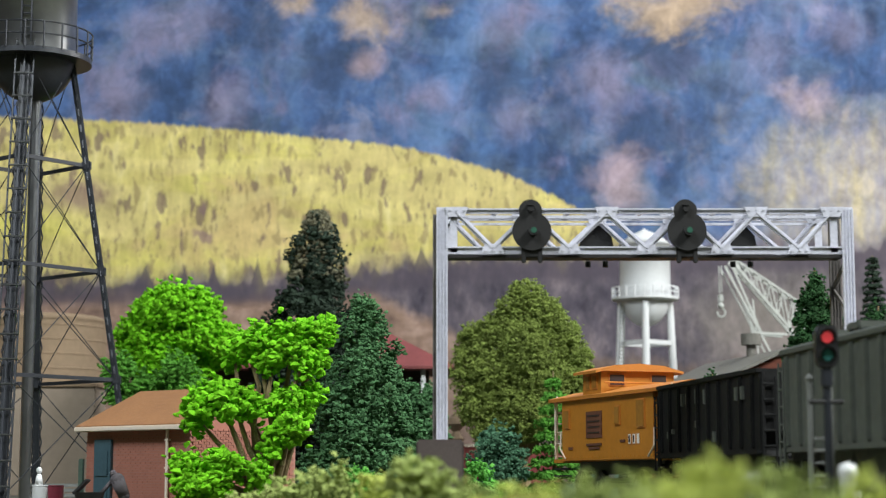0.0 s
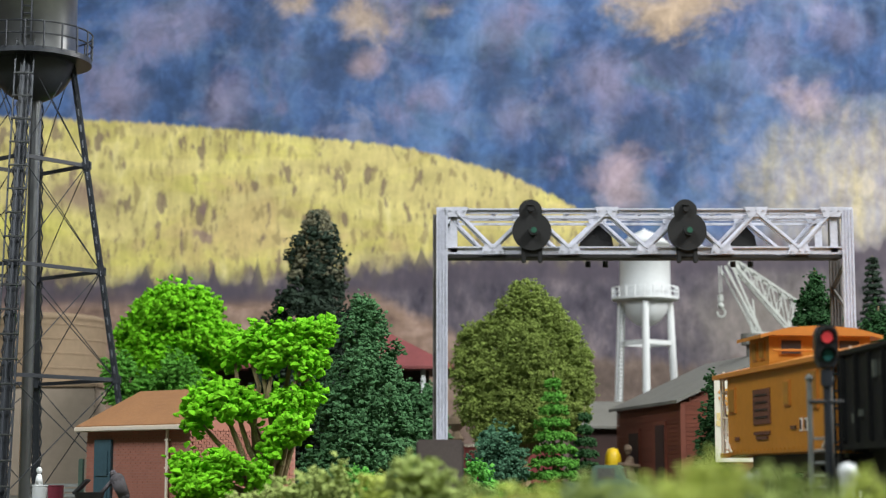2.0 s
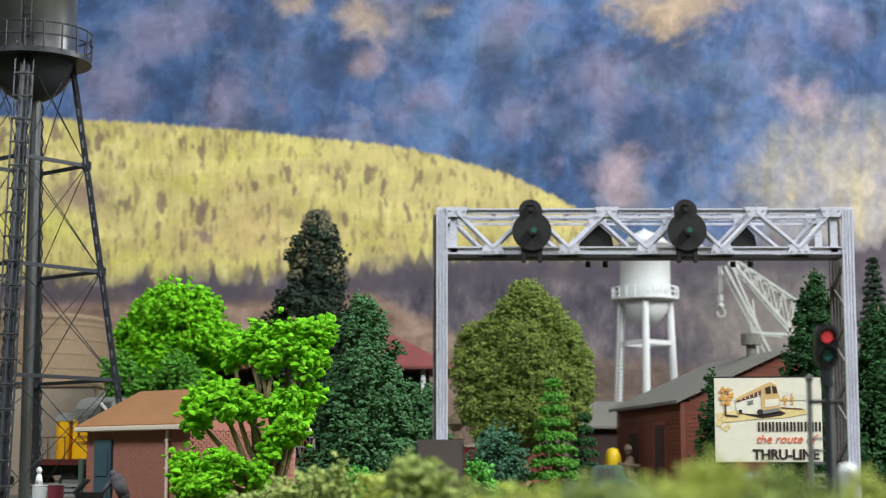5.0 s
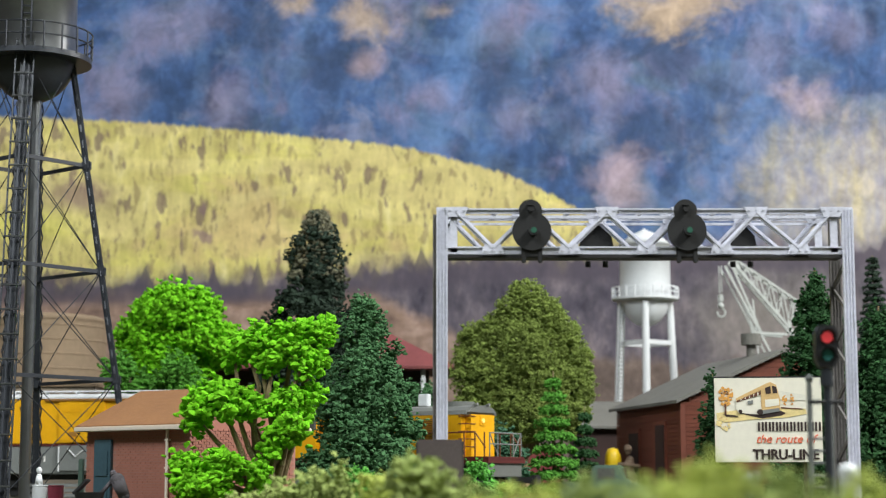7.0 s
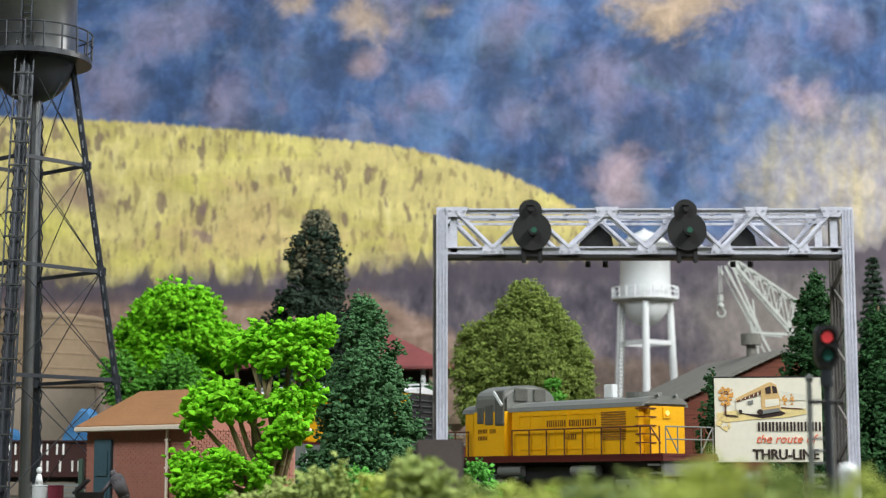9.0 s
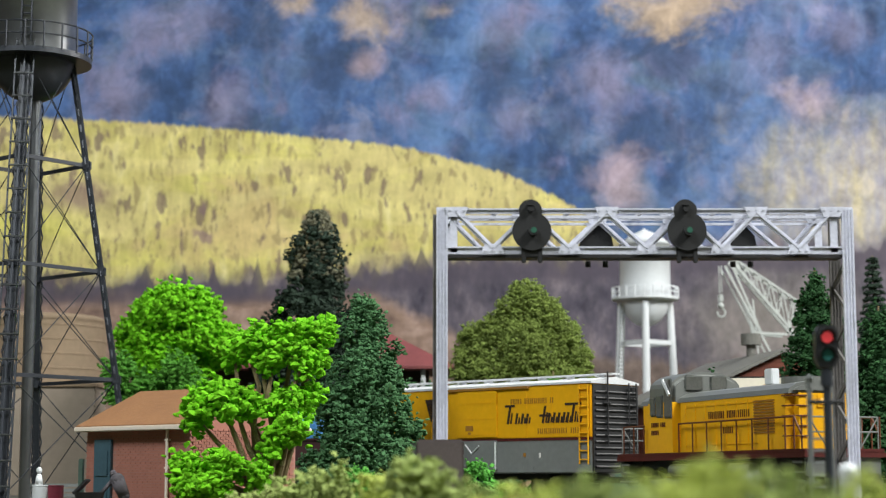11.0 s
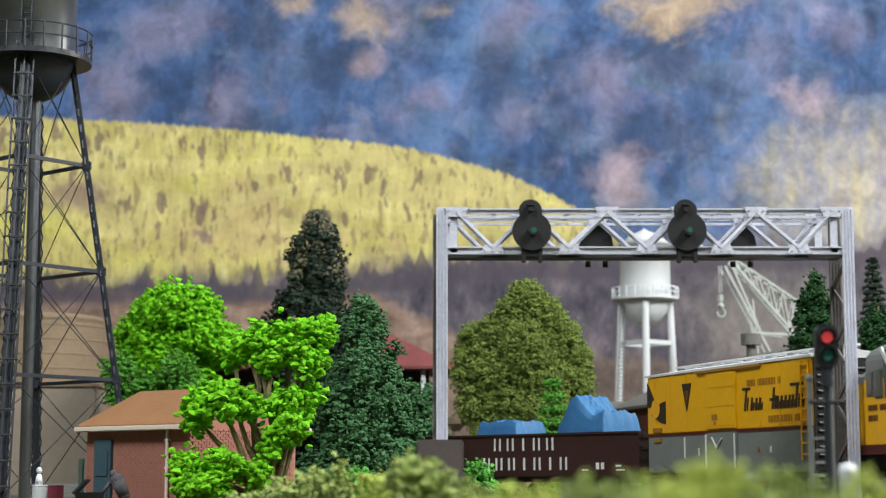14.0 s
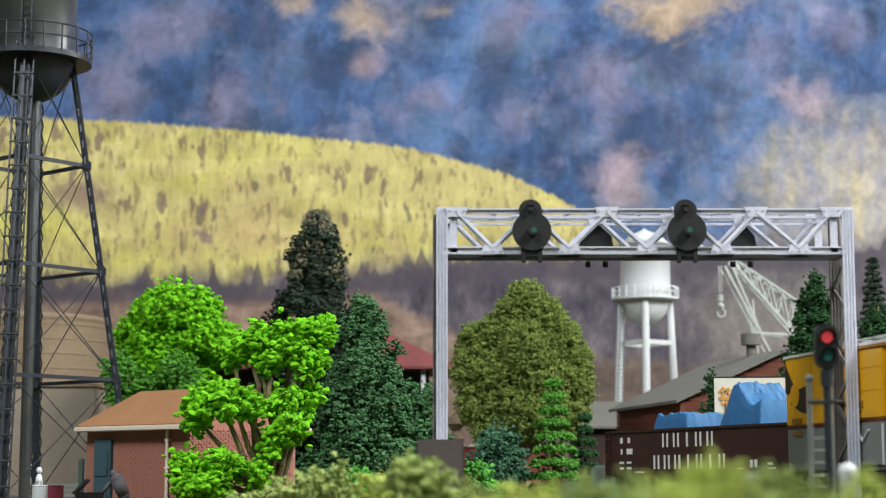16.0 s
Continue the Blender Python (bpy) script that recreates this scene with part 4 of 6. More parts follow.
def caboose():
    car = empty("caboose", "weathered orange toy caboose with cupola on the near track", "caboose", car_pose(NEAR, 0.28, 0.05))
    x0, x1, W = -0.0775, 0.0775, 0.028
    bm = bx(0, 0, 0.0485, x1 - x0, 2 * W, 0.043, bevel=0.0007)
    for i in range(24):
        box(bm, x0 + 0.004 + i * (x1 - x0 - 0.008) / 23, -W - 0.0001, 0.0295, 0.001, 0.0008, 0.001)
    body = part("body", bm, M["orange"], car, "weathered orange body")
    part("roof", across([(-W - 0.003, 0.0692), (-W - 0.003, 0.0715), (-0.01, 0.0765), (0.01, 0.0765), (W + 0.003, 0.0715), (W + 0.003, 0.0692)], x0 - 0.018, x1 + 0.018), M["orange_roof"], car, "orange shallow roof with overhanging ends")
    cx0, cx1 = -0.04, -0.008
    up = across([(-0.027, 0.07), (-0.027, 0.088), (0.027, 0.088), (0.027, 0.07)], cx0, cx1)
    cup = part("cupola", up, M["orange"], car, "orange cupola")
    part("cupola_roof", across([(-0.0325, 0.0858), (-0.0325, 0.0876), (-0.018, 0.0912), (0, 0.0925), (0.018, 0.0912), (0.0325, 0.0876), (0.0325, 0.0858), (0.027, 0.0872), (-0.027, 0.0872)], cx0 - 0.004, cx1 + 0.004), M["orange_roof"], cup)
    for y in (-0.0155, 0.0155):
        w = part("window", bx(cx1 + 0.0002, y, 0.0815, 0.001, 0.0125, 0.0085, bevel=0.0003), M["orange_roof"], cup)
        part("pane", bx(cx1 + 0.0006, y, 0.0815, 0.0008, 0.0105, 0.0068), M["ink"], w, "dark empty window opening")
    for x in (cx0 + 0.01, cx1 - 0.01):
        w = part("window", bx(x, -0.0271, 0.0805, 0.008, 0.001, 0.01), M["orange_roof"], cup)
        part("pane", bx(x, -0.0276, 0.0805, 0.006, 0.0008, 0.008), M["goldink"], w)
    bm = rod(bmesh.new(), (cx1 + 0.004, -0.026, 0.0795), (cx1 + 0.004, 0.026, 0.0795), 0.0006, seg=6)
    part("grab_rail", bm, M["orange_roof"], cup)
    bm = rod(bmesh.new(), (-0.052, -0.004, 0.075), (-0.052, -0.004, 0.0885), 0.0028, seg=12)
    rod(bm, (-0.052, -0.004, 0.0885), (-0.052, -0.004, 0.0895), 0.0045, seg=12)
    part("smoke_pipe", bm, M["rust"], car)
    for x, w_, h_ in ((-0.067, 0.009, 0.012), (0.022, 0.007, 0.011), (0.059, 0.011, 0.017)):
        fr = part("side_window", bx(x, -W - 0.0003, 0.0565, w_ + 0.002, 0.0012, h_ + 0.002, bevel=0.0003), M["orange_roof"], body)
        part("pane", bx(x, -W - 0.0009, 0.0565, w_, 0.0008, h_), M["goldink"], fr)
    # a dark rectangular shield and small lettering bars
    part("emblem_panel", bx(-0.018, -W - 0.0003, 0.0515, 0.027, 0.0008, 0.018), M["rust"], body, "faded dark square emblem")
    for i in range(4):
        part("emblem_line", bx(-0.018, -W - 0.0007, 0.046 + i * 0.0038, 0.02, 0.0006, 0.0011), M["ink"], body)
    for x, z, w_ in ((-0.018, 0.038, 0.026), (-0.018, 0.0355, 0.018), (0.03, 0.0395, 0.008), (-0.06, 0.036, 0.007)):
        part("lettering_bar", bx(x, -W - 0.0005, z, w_, 0.0006, 0.0016), M["rust"], body)
    bm = bmesh.new()
    for x in (0.041, 0.048, 0.0545):
        box(bm, x, -W - 0.0004, 0.0405, 0.003, 0.0006, 0.0062)
    part("number_bar", bm, M["whiteink"], body, "small pale number bars")
    bm = bmesh.new()
    for x in (0.0415, 0.0485):
        box(bm, x, -W - 0.0008, 0.0405, 0.0014, 0.0006, 0.0046)
    part("number_bar", bm, M["ink"], body)
    for s in (-1, 1):
        px = s * (0.0775 + 0.009)
        part("platform", bx(px, 0, 0.0275, 0.018, 2 * W - 0.002, 0.0025), M["orange"], car)
        bm = bmesh.new()
        for y in (-0.026, -0.012, 0.012, 0.026):
            rod(bm, (s * 0.095, y, 0.027), (s * 0.095, y, 0.07 if abs(y) > 0.02 else 0.048), 0.0007, seg=6)
        for z in (0.048, 0.04):
            rod(bm, (s * 0.095, -0.026, z), (s * 0.095, 0.026, z), 0.0006, seg=6)
        rod(bm, (s * 0.079, -0.028, 0.047), (s * 0.0795, -0.0285, 0.036), 0.0007, seg=6)
        rod(bm, (s * 0.0795, -0.0285, 0.036), (s * 0.07, -0.0285, 0.029), 0.0007, seg=6)
        part("end_railing", bm, M["trim"], car, "pale pipe railing on the end platform")
        ladder(car, s * 0.0965, -0.02, 0.027, 0.074, 0.008, 6, M["trim"], along=False, name="end_ladder")
        bm = bmesh.new()
        for k in range(3):
            box(bm, px, -0.024, 0.012 + k * 0.005, 0.014, 0.008, 0.0012)
        part("step", bm, M["black"], car)
    part("underframe", bx(0, 0, 0.0225, 0.15, 0.03, 0.009), M["black"], car)
    trucks(car, 0.05)
    couplers(car, 0.095)
    return car


def hopper(name, label, length, z1, material, ribs, seed):
    car = empty(name, label, "train car", car_pose(NEAR, 0.5))
    W, z0 = 0.028, 0.0275
    rng = random.Random(seed)
    for s in (-1, 1):
        bm = bx(0, s * (W - 0.0015), (z0 + z1) / 2, length, 0.003, z1 - z0)
        box(bm, 0, s * (W - 0.0003), z1 - 0.001, length + 0.001, 0.004, 0.0026, bevel=0.0004)
        box(bm, 0, s * (W - 0.0003), z0 + 0.001, length + 0.001, 0.004, 0.0026, bevel=0.0004)
        side = part("side_wall", bm, material, car)
        for i in range(ribs):
            x = -length / 2 + length * (i + 0.5) / ribs
            part("rib", bx(x, s * (W + 0.0006), (z0 + z1) / 2, 0.0028, 0.0026, z1 - z0 - 0.006, bevel=0.0006), material, side)
    for s in (-1, 1):
        bm = bx(s * (length / 2 - 0.002), 0, (z0 + z1) / 2 + 0.006, 0.003, 2 * W - 0.004, z1 - z0 - 0.012)
        box(bm, s * (length / 2 - 0.012), 0, z0 + 0.006, 0.026, 2 * W - 0.006, 0.003, Matrix.Rotation(s * 0.7, 4, "Y"))
        for y in (-W + 0.002, W - 0.002):
            rod(bm, (s * length / 2, y, z0), (s * length / 2, y, z1 - 0.002), 0.0012, seg=6)
        part("end_wall", bm, material, car)
        ladder(car, s * (length / 2 + 0.001), -W + 0.005, z0 - 0.008, z1 - 0.004, 0.007, 6, material, along=False, name="end_ladder")
    ladder(car, -length / 2 + 0.004, -W - 0.0022, z0 - 0.008, z1 - 0.006, 0.007, 6, material)
    for x in (-0.05, 0.0, 0.05):
        part("chute", prism([(x - 0.028, z0 + 0.003), (x + 0.028, z0 + 0.003), (x + 0.008, 0.009), (x - 0.008, 0.009)], -0.02, 0.02), material, car)
    if seed == 2:
        rf = across([(-W, z1), (-W + 0.002, z1 + 0.002), (0, z1 + 0.005), (W - 0.002, z1 + 0.002), (W, z1)], -length / 2, length / 2)
        part("roof", rf, material, car, "grey hatch-covered roof")
        for i in range(4):
            for y in (-0.012, 0.012):
                part("hatch", bx(-length * 0.36 + i * length * 0.24, y, z1 + 0.006, 0.018, 0.014, 0.004, bevel=0.0008), material, car)
    else:
        pts = 700
        rg = np.random.default_rng(4)
        cc = np.stack([rg.uniform(-length / 2 + 0.006, length / 2 - 0.006, pts), rg.uniform(-0.022, 0.022, pts), np.full(pts, z1 - 0.004)], 1)
        cc[:, 2] += 0.004 * np.cos(cc[:, 1] / 0.022 * 1.4) - 0.001
        tagged(foliage("coal_load", cc, rg.uniform(0.002, 0.0042, pts), 5, M["hopperblack"], car), kind="stuff")
        for x, z, h in ((-0.04, 0.061, 0.007), (-0.03, 0.061, 0.006), (-0.012, 0.062, 0.008), (0.004, 0.061, 0.008), (-0.012, 0.046, 0.004), (-0.07, 0.041, 0.004), (-0.06, 0.043, 0.003), (0.02, 0.038, 0.006), (0.06, 0.06, 0.007), (0.07, 0.06, 0.007)):
            part("lettering_bar", bx(x, -W - 0.0008, z, 0.0028, 0.0016, h), M["hoppergrey"], car, "faded grey lettering bar")
    part("underframe", bx(0, 0, 0.022, length - 0.02, 0.014, 0.006), M["black"], car)
    trucks(car, length / 2 - 0.034)
    couplers(car, length / 2)
    return car


LOCO, BOX, GON, CAB = locomotive(), boxcar(), gondola(), caboose()
COAL = hopper("hopper_car", "weathered black toy hopper car with ribbed sides and coal", 0.19, 0.0715, M["hopperblack"], 10, 1)
GREY = hopper("covered_hopper_car", "weathered grey-green toy covered hopper with ribbed sides", 0.21, 0.0775, M["hoppergrey"], 11, 2)


# ---- the signal bridge ----
def signal_bridge():
    g = empty("signal_bridge", "silver lattice signal bridge with round black signal heads", "signal bridge")
    y0, y1 = 0.962, 0.988
    xl, xr, z_top, z_bot = -0.0005, 0.2232, 0.1826, 0.1585
    back = -0.0030

    def post(x, y, base, name, material="bridge", label=""):
        bm = bx(x, y, (base + z_top + 0.001) / 2, 0.0062, 0.0028, z_top + 0.001 - base, bevel=0.0003)
        for o, w in ((-0.0027, 0.0008), (-0.0009, 0.0006), (0.0009, 0.0006), (0.0027, 0.0008)):
            box(bm, x + o, y - 0.0016, (base + z_top) / 2, w, 0.0008, z_top - base)
        return part(name, bm, M[material], g, label)

    post(xl, y0, 0.0556, "post")
    post(xr, y0, 0.0, "post")
    # rear posts take the darker grey that stands in for shade
    post(xl + back + 0.0008, y1, 0.0556, "post", "bridge_shade", "rear post with its shade put into a dark grey")
    post(xr + back + 0.0014, y1, 0.0, "post", "bridge_shade", "rear post with its shade put into a dark grey")
    for x in (xl, xr):  # lacing between the front and the back post
        n = 9
        zb = 0.062 if x == xl else 0.012
        for i in range(n):
            za, zc = zb + (0.157 - zb) * i / n, zb + (0.157 - zb) * (i + 1) / n
            a, b = ((x, y0, za), (x + back, y1, zc)) if i % 2 else ((x + back, y1, za), (x, y0, zc))
            # braces are coloured with the same shade grey
            part("brace", beam(bmesh.new(), a, b, 0.0012, 0.0022), M["bridge_shade"], g)
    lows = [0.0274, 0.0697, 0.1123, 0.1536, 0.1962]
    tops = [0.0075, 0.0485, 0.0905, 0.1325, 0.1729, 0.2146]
    for y, dx in ((y0, 0.0), (y1, back)):
        for z, h in ((z_top - 0.0012, 0.003), (z_bot + 0.0011, 0.0042)):
            bm = bx((xl + xr) / 2 + dx, y, z, xr - xl - 0.005, 0.0012, h)
            box(bm, (xl + xr) / 2 + dx, y - 0.0007, z + h / 2 - 0.0004, xr - xl - 0.005, 0.0018, 0.0008)
            part("chord", bm, M["bridge"], g)
        part("chord", bx((xl + xr) / 2 + dx, y, z_top - 0.0045, xr - xl - 0.005, 0.0012, 0.0014), M["bridge"], g)
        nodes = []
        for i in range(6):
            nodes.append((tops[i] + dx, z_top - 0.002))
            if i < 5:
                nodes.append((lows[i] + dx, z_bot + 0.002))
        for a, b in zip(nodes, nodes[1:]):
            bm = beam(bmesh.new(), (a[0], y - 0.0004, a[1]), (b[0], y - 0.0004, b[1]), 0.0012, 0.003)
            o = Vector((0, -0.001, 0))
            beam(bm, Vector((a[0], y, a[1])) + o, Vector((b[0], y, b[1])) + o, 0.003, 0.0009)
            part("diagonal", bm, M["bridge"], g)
        for i, (x, z) in enumerate(nodes):
            top = i % 2 == 0
            bm = prism([(x - 0.0065, z + (0.003 if top else -0.003)), (x + 0.0065, z + (0.003 if top else -0.003)), (x + 0.0045, z + (-0.0025 if top else 0.0025)), (x - 0.0045, z + (-0.0025 if top else 0.0025))], y - 0.0022, y - 0.001)
            for sx in (-0.004, 0.0, 0.004):
                box(bm, x + sx, y - 0.0024, z + (0.0012 if top else -0.0012), 0.0009, 0.0008, 0.0009)
            part("gusset_plate", bm, M["bridge"], g)
        part("end_strut", bx(0.2158 + dx, y, (z_top + z_bot) / 2, 0.004, 0.0012, z_top - z_bot), M["bridge"], g)
        part("end_strut", bx(0.0059 + dx, y, (z_top + z_bot) / 2, 0.004, 0.0012, z_top - z_bot), M["bridge"], g)
    for i in range(11):
        x = xl + (xr - xl) * (i + 0.5) / 11
        part("cross_strut", beam(bmesh.new(), (x, y0, z_top - 0.001), (x + back, y1, z_top - 0.001), 0.002, 0.0012), M["bridge"], g)
    bm = bmesh.new()
    box(bm, (xl + xr) / 2, y0 + 0.0065, z_bot - 0.0021, xr - xl - 0.006, 0.014, 0.0016)
    part("walkway", bm, M["bridge_under"], g, "dark walkway under the truss")
    # round heads facing the viewer
    for x in (0.0488, 0.1340):
        zc, zt = 0.1696, 0.1816
        bm = bmesh.new()
        rod(bm, (x, y0 - 0.0065, zc), (x, y0 - 0.0045, zc), 0.0107, seg=40)
        rod(bm, (x - 0.0008, y0 - 0.0064, zt - 0.0008), (x - 0.0008, y0 - 0.0046, zt - 0.0008), 0.0064, seg=32)
        head = part("signal_head", bm, M["signalblack"], g, "round matt black signal head")
        bm = bmesh.new()
        rod(bm, (x + 0.0005, y0 - 0.0105, zc), (x + 0.0005, y0 - 0.006, zc), 0.0027, seg=18)
        rod(bm, (x - 0.0008, y0 - 0.0095, zt), (x - 0.0008, y0 - 0.006, zt), 0.0016, seg=14)
        box(bm, x - 0.0008, y0 - 0.008, zt + 0.0022, 0.0034, 0.004, 0.0008)
        part("lens_hood", bm, M["signalblack"], head)
        bm = bmesh.new()
        rod(bm, (x + 0.0009, y0 - 0.0109, zc), (x + 0.0009, y0 - 0.0102, zc), 0.0016, seg=16)
        part("lens", bm, M["lens"], head, "small greenish glass lens")
        bm = bx(x, y0 - 0.003, z_bot - 0.0004, 0.0115, 0.004, 0.006, bevel=0.0006)
        for s in (-1, 1):
            box(bm, x + s * 0.0045, y0 - 0.004, z_bot - 0.003, 0.0024, 0.003, 0.0065, bevel=0.0004)
        part("bracket", bm, M["signalblack"], g)
    # heads facing away, seen as dark shapes behind the truss, with their lamp sockets below
    for x in (0.0871, 0.1683):
        bm = prism([(x - 0.0105, 0.1612), (x + 0.0105, 0.1612), (x + 0.0085, 0.1715), (x + 0.003, 0.178), (x - 0.003, 0.178), (x - 0.0085, 0.1715)], y1 + 0.001, y1 + 0.006)
        head = part("signal_head", bm, M["signalblack"], g, "black signal head facing away")
        for s in (-1, 1):
            part("lamp_socket", rod(bmesh.new(), (x - 0.001 + s * 0.0049, y1 - 0.01, z_bot - 0.0062), (x - 0.001 + s * 0.0049, y1 - 0.01, z_bot - 0.003), 0.0016, seg=10), M["signalblack"], head)
    tagged(part("bridge_pedestal", bx(-0.0016, 0.975, 0.0278, 0.0255, 0.05, 0.0556, bevel=0.001), M["concrete"]), "brown concrete pedestal under the signal bridge post", "pedestal")
    tagged(part("post_footing", bx(xr, 0.972, 0.004, 0.016, 0.04, 0.008, bevel=0.001), M["concrete"]), "low concrete footing under the signal bridge post", "footing")


signal_bridge()


def block_signal():
    """A two-lamp trackside signal on a mast with ladder and cross-arm."""
    g = empty("block_signal", "black two-lamp trackside signal showing red, with ladder", "signal", pose(0.1525, 0.70, 0))
    head = prism([(-0.0045, 0.081), (-0.0028, 0.0782), (0.0028, 0.0782), (0.0045, 0.081), (0.0045, 0.0925), (0.0028, 0.0953), (-0.0028, 0.0953), (-0.0045, 0.0925)], -0.0028, 0.0028)
    bmesh.ops.bevel(head, geom=list(head.edges), offset=0.0005, segments=2, affect="EDGES")
    h = part("signal_head", head, M["signalsteel"], g, "dark steel oblong head")
    for z, m, lab in ((0.0903, "red_light", "lit red lens"), (0.0832, "green_lens", "unlit green lens")):
        bm = rod(bmesh.new(), (0, -0.0034, z), (0, -0.0026, z), 0.0022, seg=22)
        part("lens", bm, M[m], h, lab)
        bm = bmesh.new()
        seg = 16
        ring = []
        for i in range(seg + 1):
            a = math.radians(-20 + 220 * i / seg)
            ring.append([bm.verts.new((r * math.cos(a), y, z + r * math.sin(a))) for r, y in ((0.0031, -0.0026), (0.0032, -0.0062 + 0.0015 * abs(math.cos(a))), (0.0036, -0.0062 + 0.0015 * abs(math.cos(a))), (0.0037, -0.0026))])
        for a, b in zip(ring, ring[1:]):
            for j in range(3):
                bm.faces.new((a[j], a[j + 1], b[j + 1], b[j]))
        part("hood", bm, M["signalblack"], h)
    mast = rod(bmesh.new(), (0, 0, 0.0), (0, 0, 0.078), 0.0015, seg=14)
    rod(mast, (0, 0, 0.071), (0, 0, 0.0775), 0.0024, seg=14)
    part("mast", mast, M["tower"], g)
    part("cross_arm", rod(bmesh.new(), (-0.0075, -0.0005, 0.0648), (0.0062, -0.0005, 0.0648), 0.0009, seg=10), M["signalblack"], g)
    lad = bmesh.new()
    for x in (-0.0058, 0.0024):
        rod(lad, (x, 0.006, 0), (x, 0.006, 0.0735), 0.0011, seg=10)
        bmesh.ops.create_uvsphere(lad, u_segments=10, v_segments=6, radius=0.0017, matrix=Matrix.Translation((x, 0.006, 0.0745)))
    for i in range(9):
        rod(lad, (-0.0058, 0.006, 0.012 + i * 0.0048), (0.0024, 0.006, 0.012 + i * 0.0048), 0.0005, seg=6)
    part("ladder", lad, M["boxgrey"], g, "grey pipe ladder")
    part("base", bx(0, 0, 0.003, 0.014, 0.014, 0.006, bevel=0.001), M["signalblack"], g)


block_signal()


# ---- the dark water tower ----
def water_tower():
    T = (-0.3389, 1.42)
    g = empty("water_tower", "dark gunmetal water tower on four laced legs", "water tower", pose(T[0], T[1], 0))
    R = 0.0352
    tank = lathe([(R, 0.375), (R, 0.47), (R * 1.12, 0.472), (R * 0.6, 0.495), (0.0, 0.505)], 56)
    tk = part("tank", tank, M["tank"], g, "gunmetal tank", smooth=True)
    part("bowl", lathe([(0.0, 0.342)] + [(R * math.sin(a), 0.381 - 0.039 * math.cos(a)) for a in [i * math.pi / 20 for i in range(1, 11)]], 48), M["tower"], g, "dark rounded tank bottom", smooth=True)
    part("platform", lathe([(R, 0.3745), (0.0482, 0.3745), (0.0482, 0.379), (R, 0.3805)], 56), M["tower"], g, smooth=False)
    rail = bmesh.new()
    for z in (0.3895, 0.3995):
        for i in range(40):
            a, b = 2 * math.pi * i / 40, 2 * math.pi * (i + 1) / 40
            rod(rail, (0.0484 * math.cos(a), 0.0484 * math.sin(a), z), (0.0484 * math.cos(b), 0.0484 * math.sin(b), z), 0.0007, seg=5)
    part("guard_rail", rail, M["tower"], g)
    for i in range(20):
        a = 2 * math.pi * (i + 0.3) / 20
        part("rail_post", rod(bmesh.new(), (0.0484 * math.cos(a), 0.0484 * math.sin(a), 0.378), (0.0484 * math.cos(a), 0.0484 * math.sin(a), 0.3995), 0.0008, seg=6), M["tower"], g)
    part("riser_pipe", rod(bmesh.new(), (0.004, 0, 0), (0.004, 0, 0.35), 0.0046, seg=20), M["tank"], g, "bare metal riser pipe")
    phi = math.radians(4.5)
    rad = lambda z: 0.0325 + (0.375 - z) * 0.161
    legs = []
    for k in range(4):
        az = -math.pi / 2 + phi + k * math.pi / 2
        d = Vector((math.cos(az), math.sin(az), 0))
        side = Vector((-d.y, d.x, 0))
        P = lambda z, o=0.0, u=0.0, d=d, side=side: d * (rad(z) + u) + side * o + Vector((0, 0, z))
        legs.append(P)
        w = 0.0034 if k else 0.0046
        bm = beam(bmesh.new(), P(0), P(0.376), w * 1.1, w * 1.1)
        leg = part("leg", bm, M["tower"], g, "dark grey laced leg")
        for sw in (-w * 0.66, w * 0.66):
            part("flange", beam(bmesh.new(), P(0, sw), P(0.376, sw), 0.0011, min(0.006, w * 1.4)), M["tower"], leg)
        lace = bmesh.new()
        n = 56
        for i in range(n):
            z, z2 = 0.37 * i / n, 0.37 * (i + 1) / n
            for s in (-1, 1):
                a, b = (0.0004, 0.002) if i % 2 else (0.002, 0.0004)
                rod(lace, P(z, s * (w * 0.7 + a)), P(z2, s * (w * 0.7 + b)), 0.0008, seg=4)
        tagged(part("lacing", lace, M["tower"], leg), kind="stuff")
    for z in (0.290, 0.2026, 0.1145):
        for k in range(4):
            a, b = legs[k](z), legs[(k + 1) % 4](z)
            bm = beam(bmesh.new(), a, b, 0.0022, 0.003)
            box(bm, a.x, a.y, a.z, 0.0076, 0.0076, 0.009, bevel=0.0015)
            part("strut", bm, M["tower"], g)
    zs = [0.375, 0.290, 0.2026, 0.1145, 0.02]
    for za, zb in zip(zs, zs[1:]):
        for k in range(4):
            for p, q in ((legs[k], legs[(k + 1) % 4]), (legs[(k + 1) % 4], legs[k])):
                part("tie_rod", rod(bmesh.new(), p(za), q(zb), 0.00042, seg=5), M["tower"], g)
    P = legs[0]
    lad = bmesh.new()
    for s in (-0.0072, 0.0, 0.0072):
        beam(lad, P(0.0, s, 0.007), P(0.385, s, 0.006), 0.0012, 0.0018)
    part("ladder", lad, M["tower"], g)
    for i in range(20):
        z = 0.01 + i * 0.0193
        part("rung", rod(bmesh.new(), P(z, -0.0078, 0.008), P(z, 0.0078, 0.008), 0.0008, seg=6), M["tank"], g)
    tl = bmesh.new()
    d = Vector((math.cos(-math.pi / 2 + phi), math.sin(-math.pi / 2 + phi), 0))
    for s in (-0.004, 0.004):
        o = Vector((-d.y, d.x, 0)) * s
        beam(tl, d * (R + 0.002) + o + Vector((0, 0, 0.385)), d * (R + 0.002) + o + Vector((0, 0, 0.47)), 0.0012, 0.0012)
    for i in range(14):
        c = d * (R + 0.002) + Vector((0, 0, 0.39 + i * 0.006))
